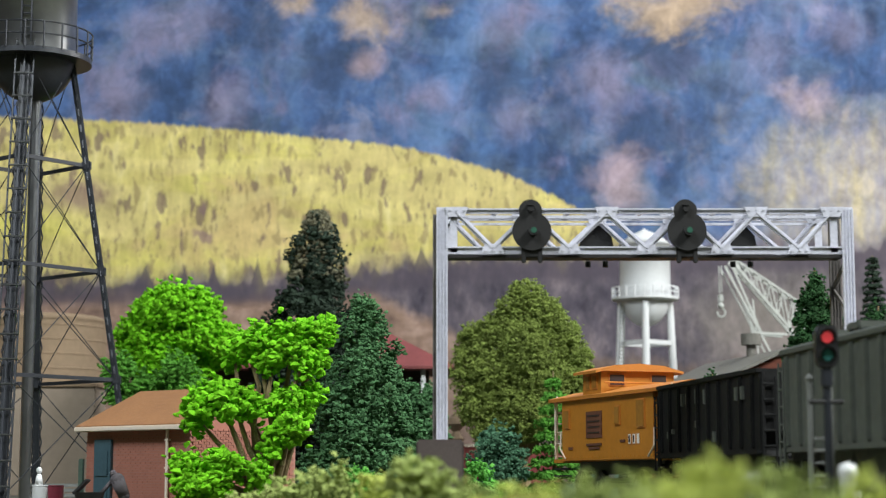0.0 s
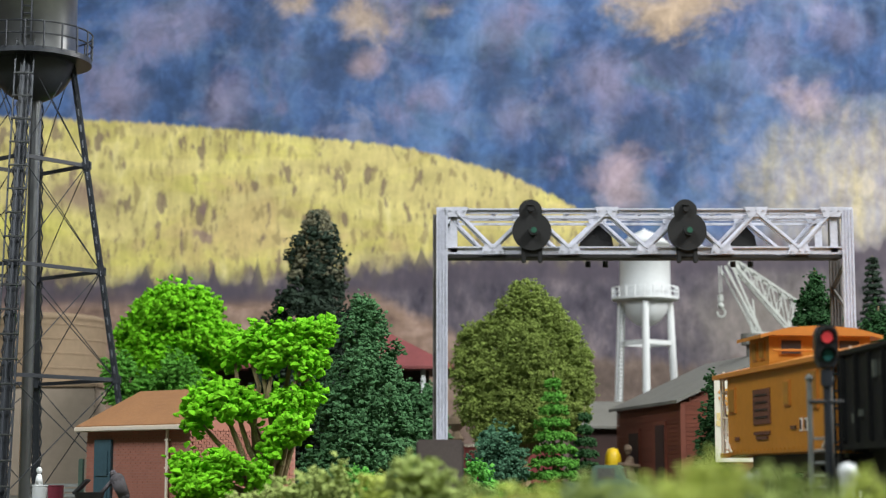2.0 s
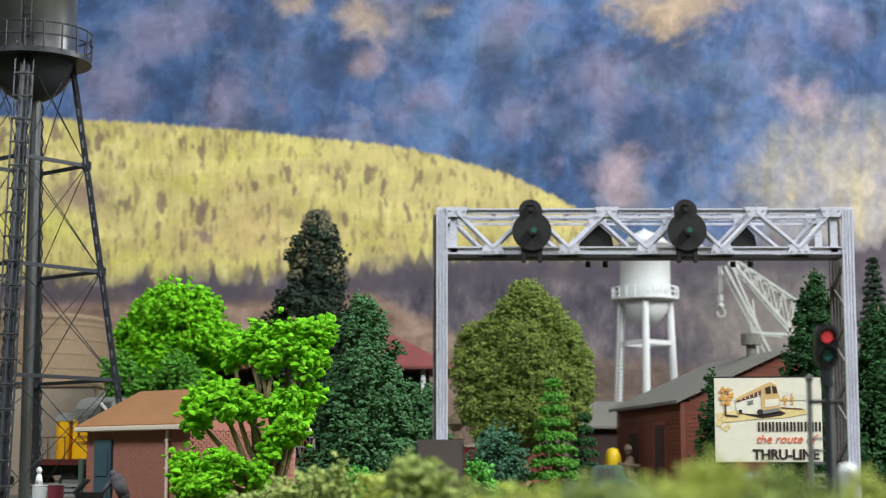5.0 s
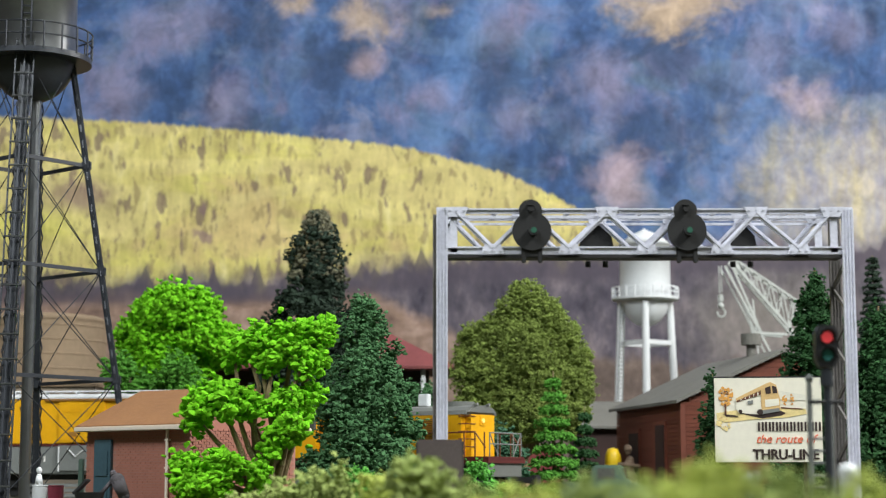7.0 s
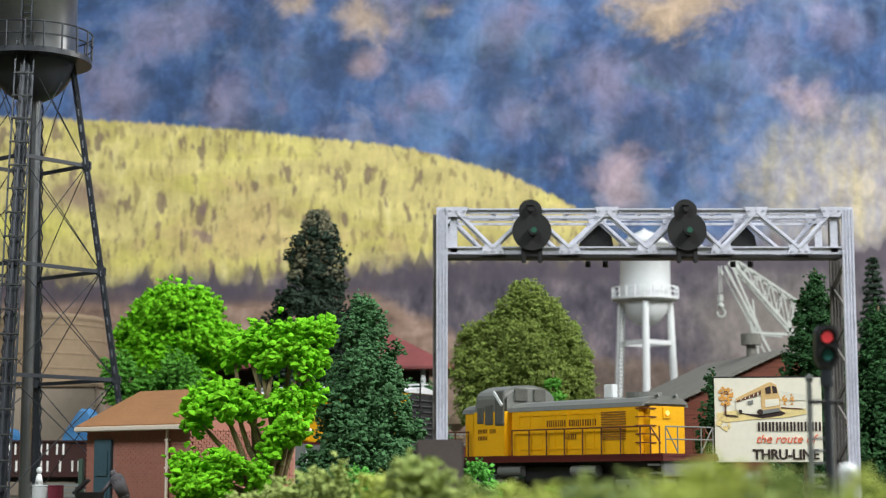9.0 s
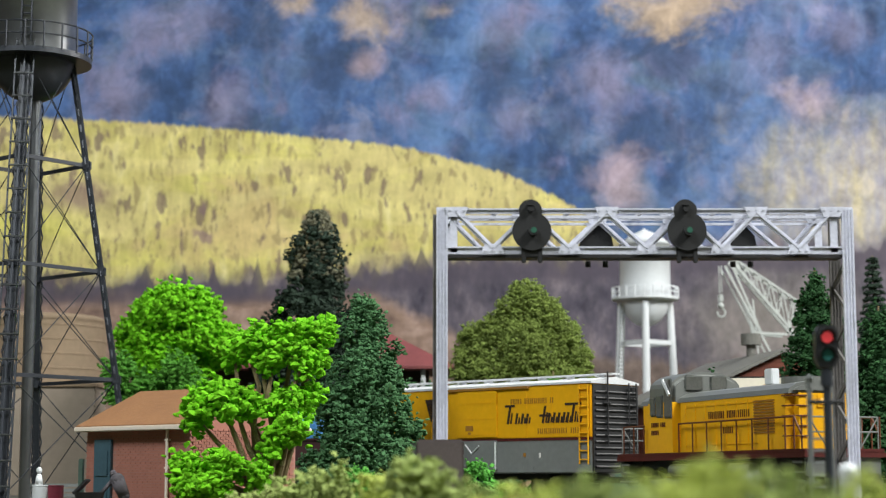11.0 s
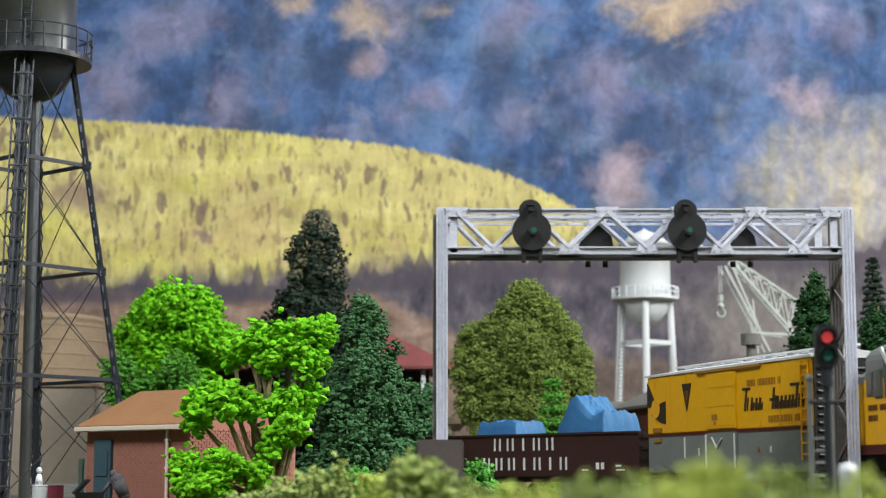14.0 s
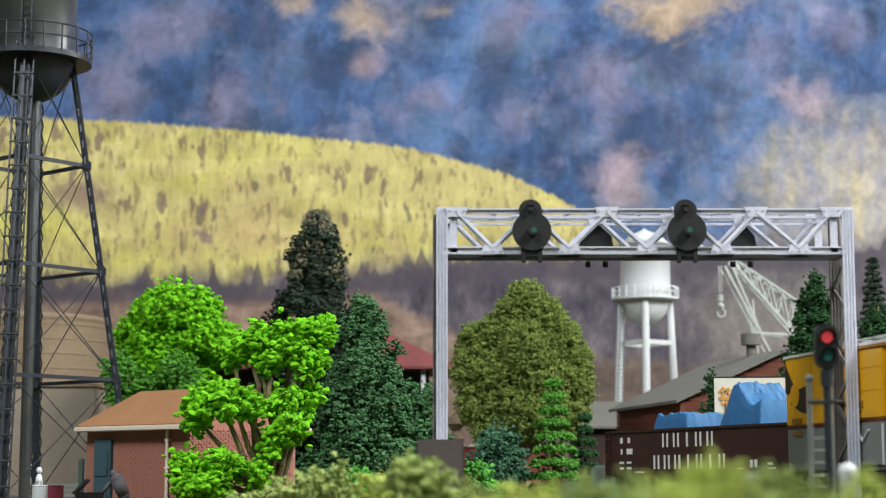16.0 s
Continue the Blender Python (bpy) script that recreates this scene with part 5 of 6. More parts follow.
        o = Vector((-d.y, d.x, 0)) * 0.004
        rod(tl, c - o, c + o, 0.0006, seg=5)
    part("tank_ladder", tl, M["tower"], g)


water_tower()


def white_tower():
    g = empty("white_water_tower", "small white water tower with conical roof on four legs", "water tower", pose(0.2715, 2.35, 0))
    part("tank", lathe([(0.0338, 0.287), (0.0338, 0.3475), (0.036, 0.3478), (0.02, 0.361), (0.004, 0.368), (0.0, 0.3715)], 40), M["white"], g, smooth=True)
    part("bowl", lathe([(0.0, 0.238)] + [(0.0338 * math.sin(a), 0.28 - 0.042 * math.cos(a)) for a in [i * math.pi / 16 for i in range(1, 9)]] + [(0.0338, 0.288)], 40), M["white"], g, smooth=True)
    part("platform", lathe([(0.033, 0.2715), (0.0445, 0.2735), (0.0445, 0.2765), (0.033, 0.2765)], 40), M["white"], g)
    bm = lathe([(0.0438, 0.2885), (0.0444, 0.2885), (0.0444, 0.2905), (0.0438, 0.2905)], 40)
    lathe([(0.0438, 0.282), (0.0444, 0.282), (0.0444, 0.2832), (0.0438, 0.2832)], 40, bm)
    part("guard_rail", bm, M["white"], g)
    for i in range(22):
        a = 2 * math.pi * i / 22
        part("rail_post", rod(bmesh.new(), (0.0441 * math.cos(a), 0.0441 * math.sin(a), 0.276), (0.0441 * math.cos(a), 0.0441 * math.sin(a), 0.29), 0.0011, seg=6), M["white"], g)
    for k in range(4):
        a = math.radians(-6.6 + 90 * k)
        c, s = math.cos(a), math.sin(a)
        bm = rod(bmesh.new(), (0.0325 * c, 0.0325 * s, 0.27), (0.043 * c, 0.043 * s, 0.0), 0.0047, 0.0056, seg=12)
        part("leg", bm, M["white"], g)
        b = math.radians(83.4 + 90 * k)
        part("strut", beam(bmesh.new(), (0.0345 * c, 0.0345 * s, 0.2155), (0.0345 * math.cos(b), 0.0345 * math.sin(b), 0.2155), 0.005, 0.0062), M["white"], g)
    bm = bmesh.new()
    for sx in (-0.045, -0.039):
        rod(bm, (sx, -0.012, 0), (sx + 0.011, -0.012, 0.27), 0.0008, seg=5)
    for i in range(34):
        z = 0.1 + i * 0.005
        rod(bm, (-0.045 + 0.011 * z / 0.27, -0.012, z), (-0.039 + 0.011 * z / 0.27, -0.012, z), 0.0006, seg=5)
    part("ladder", bm, M["boxgrey"], g)


white_tower()


def crane():
    """A lattice boom crane of pale metal with a hook block."""
    g = empty("lattice_crane", "pale silver lattice crane boom with hanging hook", "crane")
    y, dy = 2.2, 0.011
    tip_u, tip_l = Vector((0.3655, 0, 0.3095)), Vector((0.3615, 0, 0.307))
    base_u, base_l = Vector((0.470, 0, 0.238)), Vector((0.462, 0, 0.188))
    for s in (-1, 1):
        o = Vector((0, y + s * dy, 0))
        for a, b, w in ((tip_u, base_u, 0.0024), (tip_l, base_l, 0.0032)):
            part("chord", beam(bmesh.new(), a + o, b + o, w, w), M["crane"], g)
        for i in range(7):
            t, t2 = i / 7, (i + 1) / 7
            p, q = tip_u.lerp(base_u, t), tip_l.lerp(base_l, t2)
            part("lattice_bar", beam(bmesh.new(), p + o, q + o, 0.0013, 0.0014), M["crane"], g)
            q2 = tip_l.lerp(base_l, t)
            part("lattice_bar", beam(bmesh.new(), p + o, q2 + o, 0.0013, 0.0014), M["crane"], g)
    for i in range(9):
        t = (i + 0.3) / 9
        p = tip_u.lerp(base_u, t)
        part("cross_bar", beam(bmesh.new(), p + Vector((0, y - dy, 0)), p + Vector((0, y + dy, 0)), 0.002, 0.002), M["crane"], g)
        q = tip_u.lerp(base_u, (i + 1.2) / 9)
        part("cross_bar", beam(bmesh.new(), p + Vector((0, y - dy, 0)), q + Vector((0, y + dy, 0)), 0.0016, 0.0016), M["crane"], g)
    # the back mast
    ma, mb = Vector((0.352, 0, 0.300)), Vector((0.408, 0, 0.190))
    for s in (-1, 1):
        o = Vector((0, y + s * 0.016, 0))
        part("mast", beam(bmesh.new(), ma + o, mb + o, 0.0024, 0.0024), M["crane"], g)
        part("mast", beam(bmesh.new(), ma + o + Vector((0.008, 0, 0.0035)), Vector((0.397, y + s * 0.016, 0.214)), 0.0024, 0.0024), M["crane"], g)
        part("stay", beam(bmesh.new(), Vector((0.384, y + s * 0.016, 0.216)), Vector((0.428, y + s * 0.016, 0.214)), 0.003, 0.003), M["crane"], g)
        part("stay", beam(bmesh.new(), Vector((0.3865, y + s * 0.016, 0.258)), Vector((0.392, y + s * 0.016, 0.19)), 0.0018, 0.0018), M["crane"], g)
        part("leg", beam(bmesh.new(), Vector((0.408, y + s * 0.016, 0.19)), Vector((0.415, y + s * 0.02, 0.0)), 0.004, 0.004), M["crane"], g)
        part("leg", beam(bmesh.new(), Vector((0.462, y + s * dy, 0.19)), Vector((0.462, y + s * 0.02, 0.0)), 0.005, 0.005), M["crane"], g)
    bm = rod(bmesh.new(), (0.3475, y, 0.302), (0.3475, y, 0.268), 0.0008, seg=6)
    rod(bm, (0.3505, y, 0.302), (0.3505, y, 0.268), 0.0008, seg=6)
    part("cable", bm, M["crane"], g)
    bm = bx(0.349, y, 0.2605, 0.0065, 0.008, 0.0105, bevel=0.0016)
    bmesh.ops.create_uvsphere(bm, u_segments=12, v_segments=8, radius=0.0042, matrix=Matrix.Translation((0.349, y, 0.2515)))
    part("hook_block", bm, M["crane"], g, "rounded pale hook block")
    bm = bmesh.new()
    for i in range(9):
        a, b = math.radians(95 - 32 * i), math.radians(95 - 32 * (i + 1))
        rod(bm, (0.3495 + 0.0048 * math.cos(a), y, 0.2425 + 0.0055 * math.sin(a)), (0.3495 + 0.0048 * math.cos(b), y, 0.2425 + 0.0055 * math.sin(b)), 0.0013, seg=6)
    part("hook", bm, M["crane"], g)


crane()


# ---- the billboard ----
def billboard():
    g = empty("billboard", "cream billboard with a drawn bus, autumn trees and bold words", "billboard", pose(0.2023, 1.315, 0.0472, 0, 0, -7))
    w, h = 0.0785, 0.0625
    part("panel", bx(w / 2, 0.001, h / 2, w, 0.002, h, bevel=0.0003), M["board"], g, "cream printed panel")
    fr = bx(w / 2, 0.0016, h + 0.0004, w + 0.001, 0.003, 0.001)
    part("frame", fr, M["signalblack"], g)
    for x in (0.012, 0.066):
        part("post", bx(x, 0.005, -0.0236 + 0.02, 0.003, 0.003, 0.0872), M["tie"], g)
    y = -0.0002

    def flat(name, pts, material, y0=y):
        part(name, prism(pts, y0 - 0.0002, 0.0004), material, g)

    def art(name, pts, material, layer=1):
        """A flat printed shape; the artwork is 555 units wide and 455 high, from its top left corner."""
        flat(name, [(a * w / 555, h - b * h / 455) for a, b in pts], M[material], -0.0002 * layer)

    def spots(name, cx, cz, rx, rz, count, material, lo, hi):
        bm = bmesh.new()
        for _ in range(count):
            a, r = rng.uniform(0, 6.28), math.sqrt(rng.uniform(0, 1))
            x, z = (cx + rx * r * math.cos(a)) * w / 555, h - (cz + rz * r * math.sin(a)) * h / 455
            rod(bm, (max(0.0016, x), -0.0004 - 0.0001 * rng.uniform(), z), (max(0.0016, x), 0.0002, z), rng.uniform(lo, hi), seg=6)
        part(name, bm, M[material], g)

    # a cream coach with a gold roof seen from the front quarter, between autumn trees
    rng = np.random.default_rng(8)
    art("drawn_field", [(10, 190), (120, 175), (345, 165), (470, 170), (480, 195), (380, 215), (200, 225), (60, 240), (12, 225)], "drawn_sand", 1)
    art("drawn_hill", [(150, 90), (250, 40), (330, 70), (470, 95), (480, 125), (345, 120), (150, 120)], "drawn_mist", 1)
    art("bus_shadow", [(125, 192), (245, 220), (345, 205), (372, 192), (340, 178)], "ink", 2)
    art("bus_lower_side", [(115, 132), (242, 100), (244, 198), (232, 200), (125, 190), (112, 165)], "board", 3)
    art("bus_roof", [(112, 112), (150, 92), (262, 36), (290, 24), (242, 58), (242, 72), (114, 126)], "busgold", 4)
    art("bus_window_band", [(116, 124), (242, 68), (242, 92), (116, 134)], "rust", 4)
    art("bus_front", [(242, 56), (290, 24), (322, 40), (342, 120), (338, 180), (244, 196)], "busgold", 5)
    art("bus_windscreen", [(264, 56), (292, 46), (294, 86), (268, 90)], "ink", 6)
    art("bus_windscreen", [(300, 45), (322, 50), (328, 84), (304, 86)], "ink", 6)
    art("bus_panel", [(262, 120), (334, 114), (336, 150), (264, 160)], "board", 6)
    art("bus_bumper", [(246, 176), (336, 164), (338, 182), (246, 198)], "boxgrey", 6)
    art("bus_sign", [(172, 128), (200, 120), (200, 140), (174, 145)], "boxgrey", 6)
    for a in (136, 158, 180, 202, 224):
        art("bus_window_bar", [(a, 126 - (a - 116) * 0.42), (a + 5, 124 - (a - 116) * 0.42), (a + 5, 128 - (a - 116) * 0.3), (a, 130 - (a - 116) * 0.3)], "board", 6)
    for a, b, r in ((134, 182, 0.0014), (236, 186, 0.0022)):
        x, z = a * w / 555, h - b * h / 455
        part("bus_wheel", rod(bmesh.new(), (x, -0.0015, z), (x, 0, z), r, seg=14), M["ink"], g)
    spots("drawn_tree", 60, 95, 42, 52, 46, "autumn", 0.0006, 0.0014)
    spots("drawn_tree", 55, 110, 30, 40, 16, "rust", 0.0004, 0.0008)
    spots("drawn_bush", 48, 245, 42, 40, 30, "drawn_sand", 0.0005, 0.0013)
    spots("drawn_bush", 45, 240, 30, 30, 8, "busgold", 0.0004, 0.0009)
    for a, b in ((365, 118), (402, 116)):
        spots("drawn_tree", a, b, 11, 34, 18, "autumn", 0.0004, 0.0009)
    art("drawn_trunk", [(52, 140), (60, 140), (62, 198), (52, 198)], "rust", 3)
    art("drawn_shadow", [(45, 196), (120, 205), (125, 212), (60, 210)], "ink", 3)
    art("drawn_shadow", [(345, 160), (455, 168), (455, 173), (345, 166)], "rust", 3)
    # the operator's name stands as plain blocks, the rest as words
    bm = bmesh.new()
    x = 0.0315
    for k in range(9):
        for sx in (0.0008, 0.0036):
            box(bm, x + sx, -0.0003, 0.0262, 0.0014, 0.0006, 0.0068)
        x += 0.0052
    part("name_block", bm, M["ink"], g, "row of bold black blocks")
    t = words("the route of", 0.0088, shear=0.3, bold=0.005)
    o = part("script_line", t, M["script"], g, "red script words the route of")
    o.location = (0.0515, -0.0003, 0.0142)
    t = words("THRU-LINE", 0.0104)
    bmesh.ops.scale(t, vec=(0.93, 1, 1), verts=t.verts)
    o = part("bold_line", t, M["ink"], g, "bold black words")
    o.location = (0.0515, -0.0003, 0.0022)
    t = words("THRU-LINE", 0.0104)
    bmesh.ops.scale(t, vec=(0.93, 1, 1), verts=t.verts)
    o = part("bold_line", t, M["ink"], g)
    o.location = (0.0518, -0.00035, 0.0022)


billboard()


# ---- buildings ----
def brick_house():
    g = empty("brick_house", "small red brick house with brown felt roof and blue door", "house", pose(-0.2415, 1.2, 0, 0, 0, -38.3))
    L, D, H = 0.1, 0.1, 0.0675
    bm = bx(L / 2, D / 2, H / 2, L - 0.0006, D - 0.0006, H)
    wall = part("wall", bm, M["mortar"], g, "red brick wall with pale mortar joints")
    gb = bmesh.new()
    across([(0.0005, H), (D / 2, H + 0.0235), (D - 0.0005, H)], 0.0005, L - 0.0005, gb)
    part("gable", gb, M["brick"], g)
    rise = math.atan2(0.0245, D / 2 + 0.005)
    for s in (-1, 1):
        pts = [(-0.007, H + 0.001), (D / 2, H + 0.027), (D / 2, H + 0.0285), (-0.007, H + 0.0028)]
        if s > 0:
            pts = [(D - y, z) for y, z in pts]
        part("roof_slope", across(pts, -0.0035, L + 0.006), M["shingle"], g, "brown felt roof slope")
        y = -0.0078 if s < 0 else D + 0.0078
        part("gutter", bx(L / 2 + 0.0015, y, H + 0.0004, L + 0.0105, 0.0022, 0.0034, bevel=0.0006), M["trim"], g, "cream gutter board")
    pipe = rod(bmesh.new(), (0.0815, -0.0022, 0), (0.0815, -0.0022, H), 0.0011, seg=10)
    for z in (0.02, 0.042, 0.06):
        box(pipe, 0.0815, -0.0018, z, 0.0032, 0.0026, 0.0012)
    part("downpipe", pipe, M["trim"], g, "cream downpipe")
    door = part("door", bx(0.0185, -0.0012, 0.0305, 0.0168, 0.0022, 0.061, bevel=0.0003), M["bluedoor"], g, "slate blue door")
    for z in (0.02, 0.045):
        part("door_panel", bx(0.0185, -0.0026, z, 0.0118, 0.0008, 0.017, bevel=0.0003), M["bluedoor"], door)
    # bricks of the front and of the side towards the lime tree, in the upper courses
    course, bl = 0.00178, 0.0049
    me = bx(0, 0, 0, bl - 0.0004, 0.0012, course - 0.00032)
    mesh = bpy.data.meshes.new("brick")
    me.to_mesh(mesh)
    me.free()
    mesh.materials.append(M["brick"])
    half = bx(0, 0, 0, bl / 2 - 0.0004, 0.0012, course - 0.00032)
    hm = bpy.data.meshes.new("brick")
    half.to_mesh(hm)
    half.free()
    hm.materials.append(M["brick"])
    rng = random.Random(3)
    rows = int((H - 0.014) / course)
    rest = bmesh.new()
    laid = 0
    for r in range(rows):
        z = H - course * (r + 0.5)
        x = (bl / 2 if r % 2 else 0.0)
        if r % 2:
            o = new("brick", hm)
            o.parent = wall
            o.location = (bl / 4, 0.00065, z)
        while x + bl <= L + 0.0001:
            c = x + bl / 2
            if not (abs(c - 0.0185) < 0.0105 and z < 0.0615):
                if laid < 300:
                    o = new("brick", mesh)
                    o.parent = wall
                    o.location = (c, 0.00072 - rng.uniform(0, 0.0001), z)
                    laid += 1
                else:
                    box(rest, c, 0.00068, z, bl - 0.0004, 0.0012, course - 0.00032)
            x += bl
    tagged(part("front_bricks", rest, M["brick"], g), kind="stuff")
    joined = bmesh.new()
    for r in range(int(H / course)):
        z = H - course * (r + 0.5)
        y = bl / 2 if r % 2 else 0.0
        while y + bl <= D + 0.0001:
            box(joined, L + 0.0001, y + bl / 2, z, 0.0012, bl - 0.0005, course - 0.0004)
            box(joined, -0.0001, y + bl / 2, z, 0.0012, bl - 0.0005, course - 0.0004)
            y += bl
    tagged(part("side_bricks", joined, M["brick"], g), kind="stuff")


def red_barn():
    """A clapboard shed with a low grey roof, its long side and gable towards the viewer."""
    near, far = Vector((0.2378, 1.75, 0)), Vector((0.1965, 1.98, 0))
    ex = (near - far).normalized()
    ang = math.degrees(math.atan2(ex.y, ex.x))
    g = empty("red_shed", "dark red clapboard shed with low grey roof", "shed", pose(far.x, far.y, 0, 0, 0, ang))
    # x runs along the long side from far to near, y from the viewer into the shed
    L, D, H = (near - far).length, 0.21, 0.1115
    rise = 0.05
    body = bx(L / 2, D / 2, H / 2, L - 0.002, D - 0.002, H)
    across([(0.001, H), (D / 2, H + rise - 0.002), (D - 0.001, H)], 0.001, L - 0.001, body)
    b = part("wall", body, M["barn"], g, "dark red clapboard wall")
    n = 26
    for i in range(n):
        z = H * (i + 0.5) / n
        part("plank", bx(L / 2, -0.0008, z, L, 0.0022, H / n - 0.0004, Matrix.Rotation(0.12, 4, "X")), M["barn"], b)
        part("plank", bx(L + 0.0008, D / 2, z, 0.0022, D, H / n - 0.0004, Matrix.Rotation(0.12, 4, "Y")), M["barn"], b)
    for i in range(10):
        z = H + rise * (i + 0.5) / 10
        wd = D * (1 - (i + 0.6) / 10)
        part("plank", bx(L + 0.0006, D / 2, z, 0.0022, wd, rise / 10 - 0.0004), M["barn"], b)
    for s in (0, 1):
        pts = [(-0.009, H - 0.002), (D / 2, H + rise), (D / 2, H + rise + 0.0035), (-0.009, H + 0.0012)]
        if s:
            pts = [(D - y, z) for y, z in pts]
        part("roof_slope", across(pts, -0.008, L + 0.008), M["barnroof"], g, "grey weathered roof")
    part("corner_board", bx(L + 0.0012, -0.0012, H / 2, 0.005, 0.005, H), M["barn"], g)
    for x, w_, z1 in ((0.165, 0.035, 0.094), (0.07, 0.04, 0.088)):
        d = part("doorway", bx(x, -0.002, z1 / 2, w_ + 0.006, 0.004, z1), M["barn"], g)
        part("opening", bx(x + 0.004, -0.0035, z1 / 2 - 0.002, w_ - 0.006, 0.003, z1 - 0.004), M["barn_dark"], d, "dark doorway")
    v = rod(bmesh.new(), (L * 0.62, D / 2, H + rise - 0.004), (L * 0.62, D / 2, H + rise + 0.02), 0.005, seg=14)
    rod(v, (L * 0.62, D / 2, H + rise + 0.014), (L * 0.62, D / 2, H + rise + 0.026), 0.0105, seg=18)
    part("roof_vent", v, M["barnroof"], g, "round grey roof vent")


def outbuilding():
    g = empty("outbuilding", "low dark outbuilding with grey roof behind the shed", "shed")
    part("wall", bx(0.205, 2.225, 0.0485, 0.085, 0.12, 0.097), M["barn_dark"], g)
    part("roof_slope", across([(2.155, 0.0965), (2.225, 0.1295), (2.225, 0.1325), (2.155, 0.0995)], 0.158, 0.252), M["barnroof"], g)
    part("roof_slope", across([(2.295, 0.0965), (2.225, 0.1295), (2.225, 0.1325), (2.295, 0.0995)], 0.158, 0.252), M["barnroof"], g)


def station():
    g = empty("station_house", "cream station house with broad dull red roof", "house")
    x0, x1, y0, y1 = -0.29, 0.0135, 2.0, 2.16
    ez, rz = 0.1628, 0.206
    bm = bmesh.new()
    v = [bm.verts.new(p) for p in ((x0, y0, ez), (x1, y0, ez), (x1, y1, ez), (x0, y1, ez), (x0 + 0.075, (y0 + y1) / 2, rz), (x1 - 0.075, (y0 + y1) / 2, rz))]
    for f in ((0, 1, 5, 4), (1, 2, 5), (2, 3, 4, 5), (3, 0, 4), (3, 2, 1, 0)):
        bm.faces.new([v[i] for i in f])
    bmesh.ops.recalc_face_normals(bm, faces=bm.faces)
    part("roof", bm, M["redroof"], g, "dull red hipped roof")
    part("fascia", bx((x0 + x1) / 2, (y0 + y1) / 2, ez - 0.0015, x1 - x0, y1 - y0, 0.003), M["redroof"], g)
    # the eaves' shade is put into the wall by the dark tie colour
    part("wall", bx((x0 + x1) / 2 - 0.005, y0 + 0.095, ez / 2, x1 - x0 - 0.05, 0.11, ez - 0.006), M["tie"], g, "wall coloured dark for the shade under the eaves")
    for x in (x0 + 0.008, -0.16, -0.0225):
        c = bx(x, y0 + 0.012, ez / 2, 0.0055, 0.0055, ez - 0.006, bevel=0.0008)
        part("column", c, M["white"], g, "white porch column")
    part("bench", bx(-0.03, y0 + 0.03, 0.086, 0.03, 0.01, 0.012), M["tarp"], g, "blue bench")
    for x in (-0.2, -0.1, -0.05):
        w = part("window", bx(x, y0 + 0.0395, 0.115, 0.022, 0.002, 0.032), M["trim"], g)
        part("pane", bx(x, y0 + 0.038, 0.115, 0.017, 0.002, 0.027), M["glass"], w)


def silo():
    g = empty("silo", "tan banded concrete silo beside a beige mill", "silo", pose(-0.47, 2.05, 0))
    R = 0.076
    part("drum", lathe([(R, 0.0), (R, 0.216)], 48), M["tan"], g, "tan concrete drum with hoops", smooth=True)
    part("cap", lathe([(R + 0.001, 0.2155), (R + 0.001, 0.2185), (R - 0.006, 0.2225), (0, 0.2245)], 48), M["tan"], g)
    for i in range(13):
        z = 0.01 + i * 0.0165
        part("hoop", lathe([(R - 0.001, z), (R + 0.0006, z + 0.0006), (R + 0.0006, z + 0.0026), (R - 0.001, z + 0.0034)], 48), M["tan"], g)
    m = empty("mill_building", "beige stucco mill building with small barred window", "building", pose(-0.455, 1.9, 0))
    part("wall", bx(0.0, 0.03, 0.067, 0.16, 0.06, 0.134, bevel=0.001), M["tanlow"], m)
    part("parapet", bx(0.0, 0.03, 0.1355, 0.165, 0.065, 0.003), M["tan"], m)
    w = part("window", bx(0.018, -0.001, 0.045, 0.012, 0.002, 0.034), M["trim"], m, "small pale framed window")
    for i in range(4):
        part("pane", bx(0.018, -0.0025, 0.034 + i * 0.0075, 0.006, 0.002, 0.0048), M["ink"], w)


brick_house()
red_barn()
outbuilding()
station()
silo()


def low_wall():
    g = empty("garden_wall", "low red wall with pale cap beyond the track", "wall")
    part("wall_body", bx(0.06, 1.93, 0.035, 0.14, 0.008, 0.07), M["wallred"], g)
    part("cap", bx(0.06, 1.93, 0.0715, 0.144, 0.011, 0.003), M["trim"], g, "pale cap")
    s = empty("garden_shrine", "small tan stone garden ornament on a plinth", "ornament", pose(0.014, 1.9, 0))
    part("plinth", bx(0, 0, 0.035, 0.02, 0.014, 0.07), M["wallred"], s)
    part("urn", lathe([(0.006, 0.07), (0.009, 0.078), (0.004, 0.086), (0.0105, 0.094), (0.008, 0.1), (0.0, 0.108)], 20), M["tan"], s)


low_wall()


# ---- small things ----
def barrel(x, y, material, label):
    g = empty("barrel", label, "barrel", pose(x, y, 0), group="barrels by the tower")
    part("drum", lathe([(0.0, 0.0), (0.0058, 0.0), (0.0058, 0.0095), (0.0063, 0.01), (0.0058, 0.0105), (0.0058, 0.0195), (0.0063, 0.02), (0.0058, 0.0205), (0.0058, 0.0298), (0.0062, 0.0302), (0.0055, 0.0305), (0.0, 0.03)], 24), material, g)


barrel(-0.2855, 1.26, M["white"], "white ribbed oil drum standing by the tower")
barrel(-0.2755, 1.262, M["barrel_red"], "maroon ribbed oil drum standing by the tower")


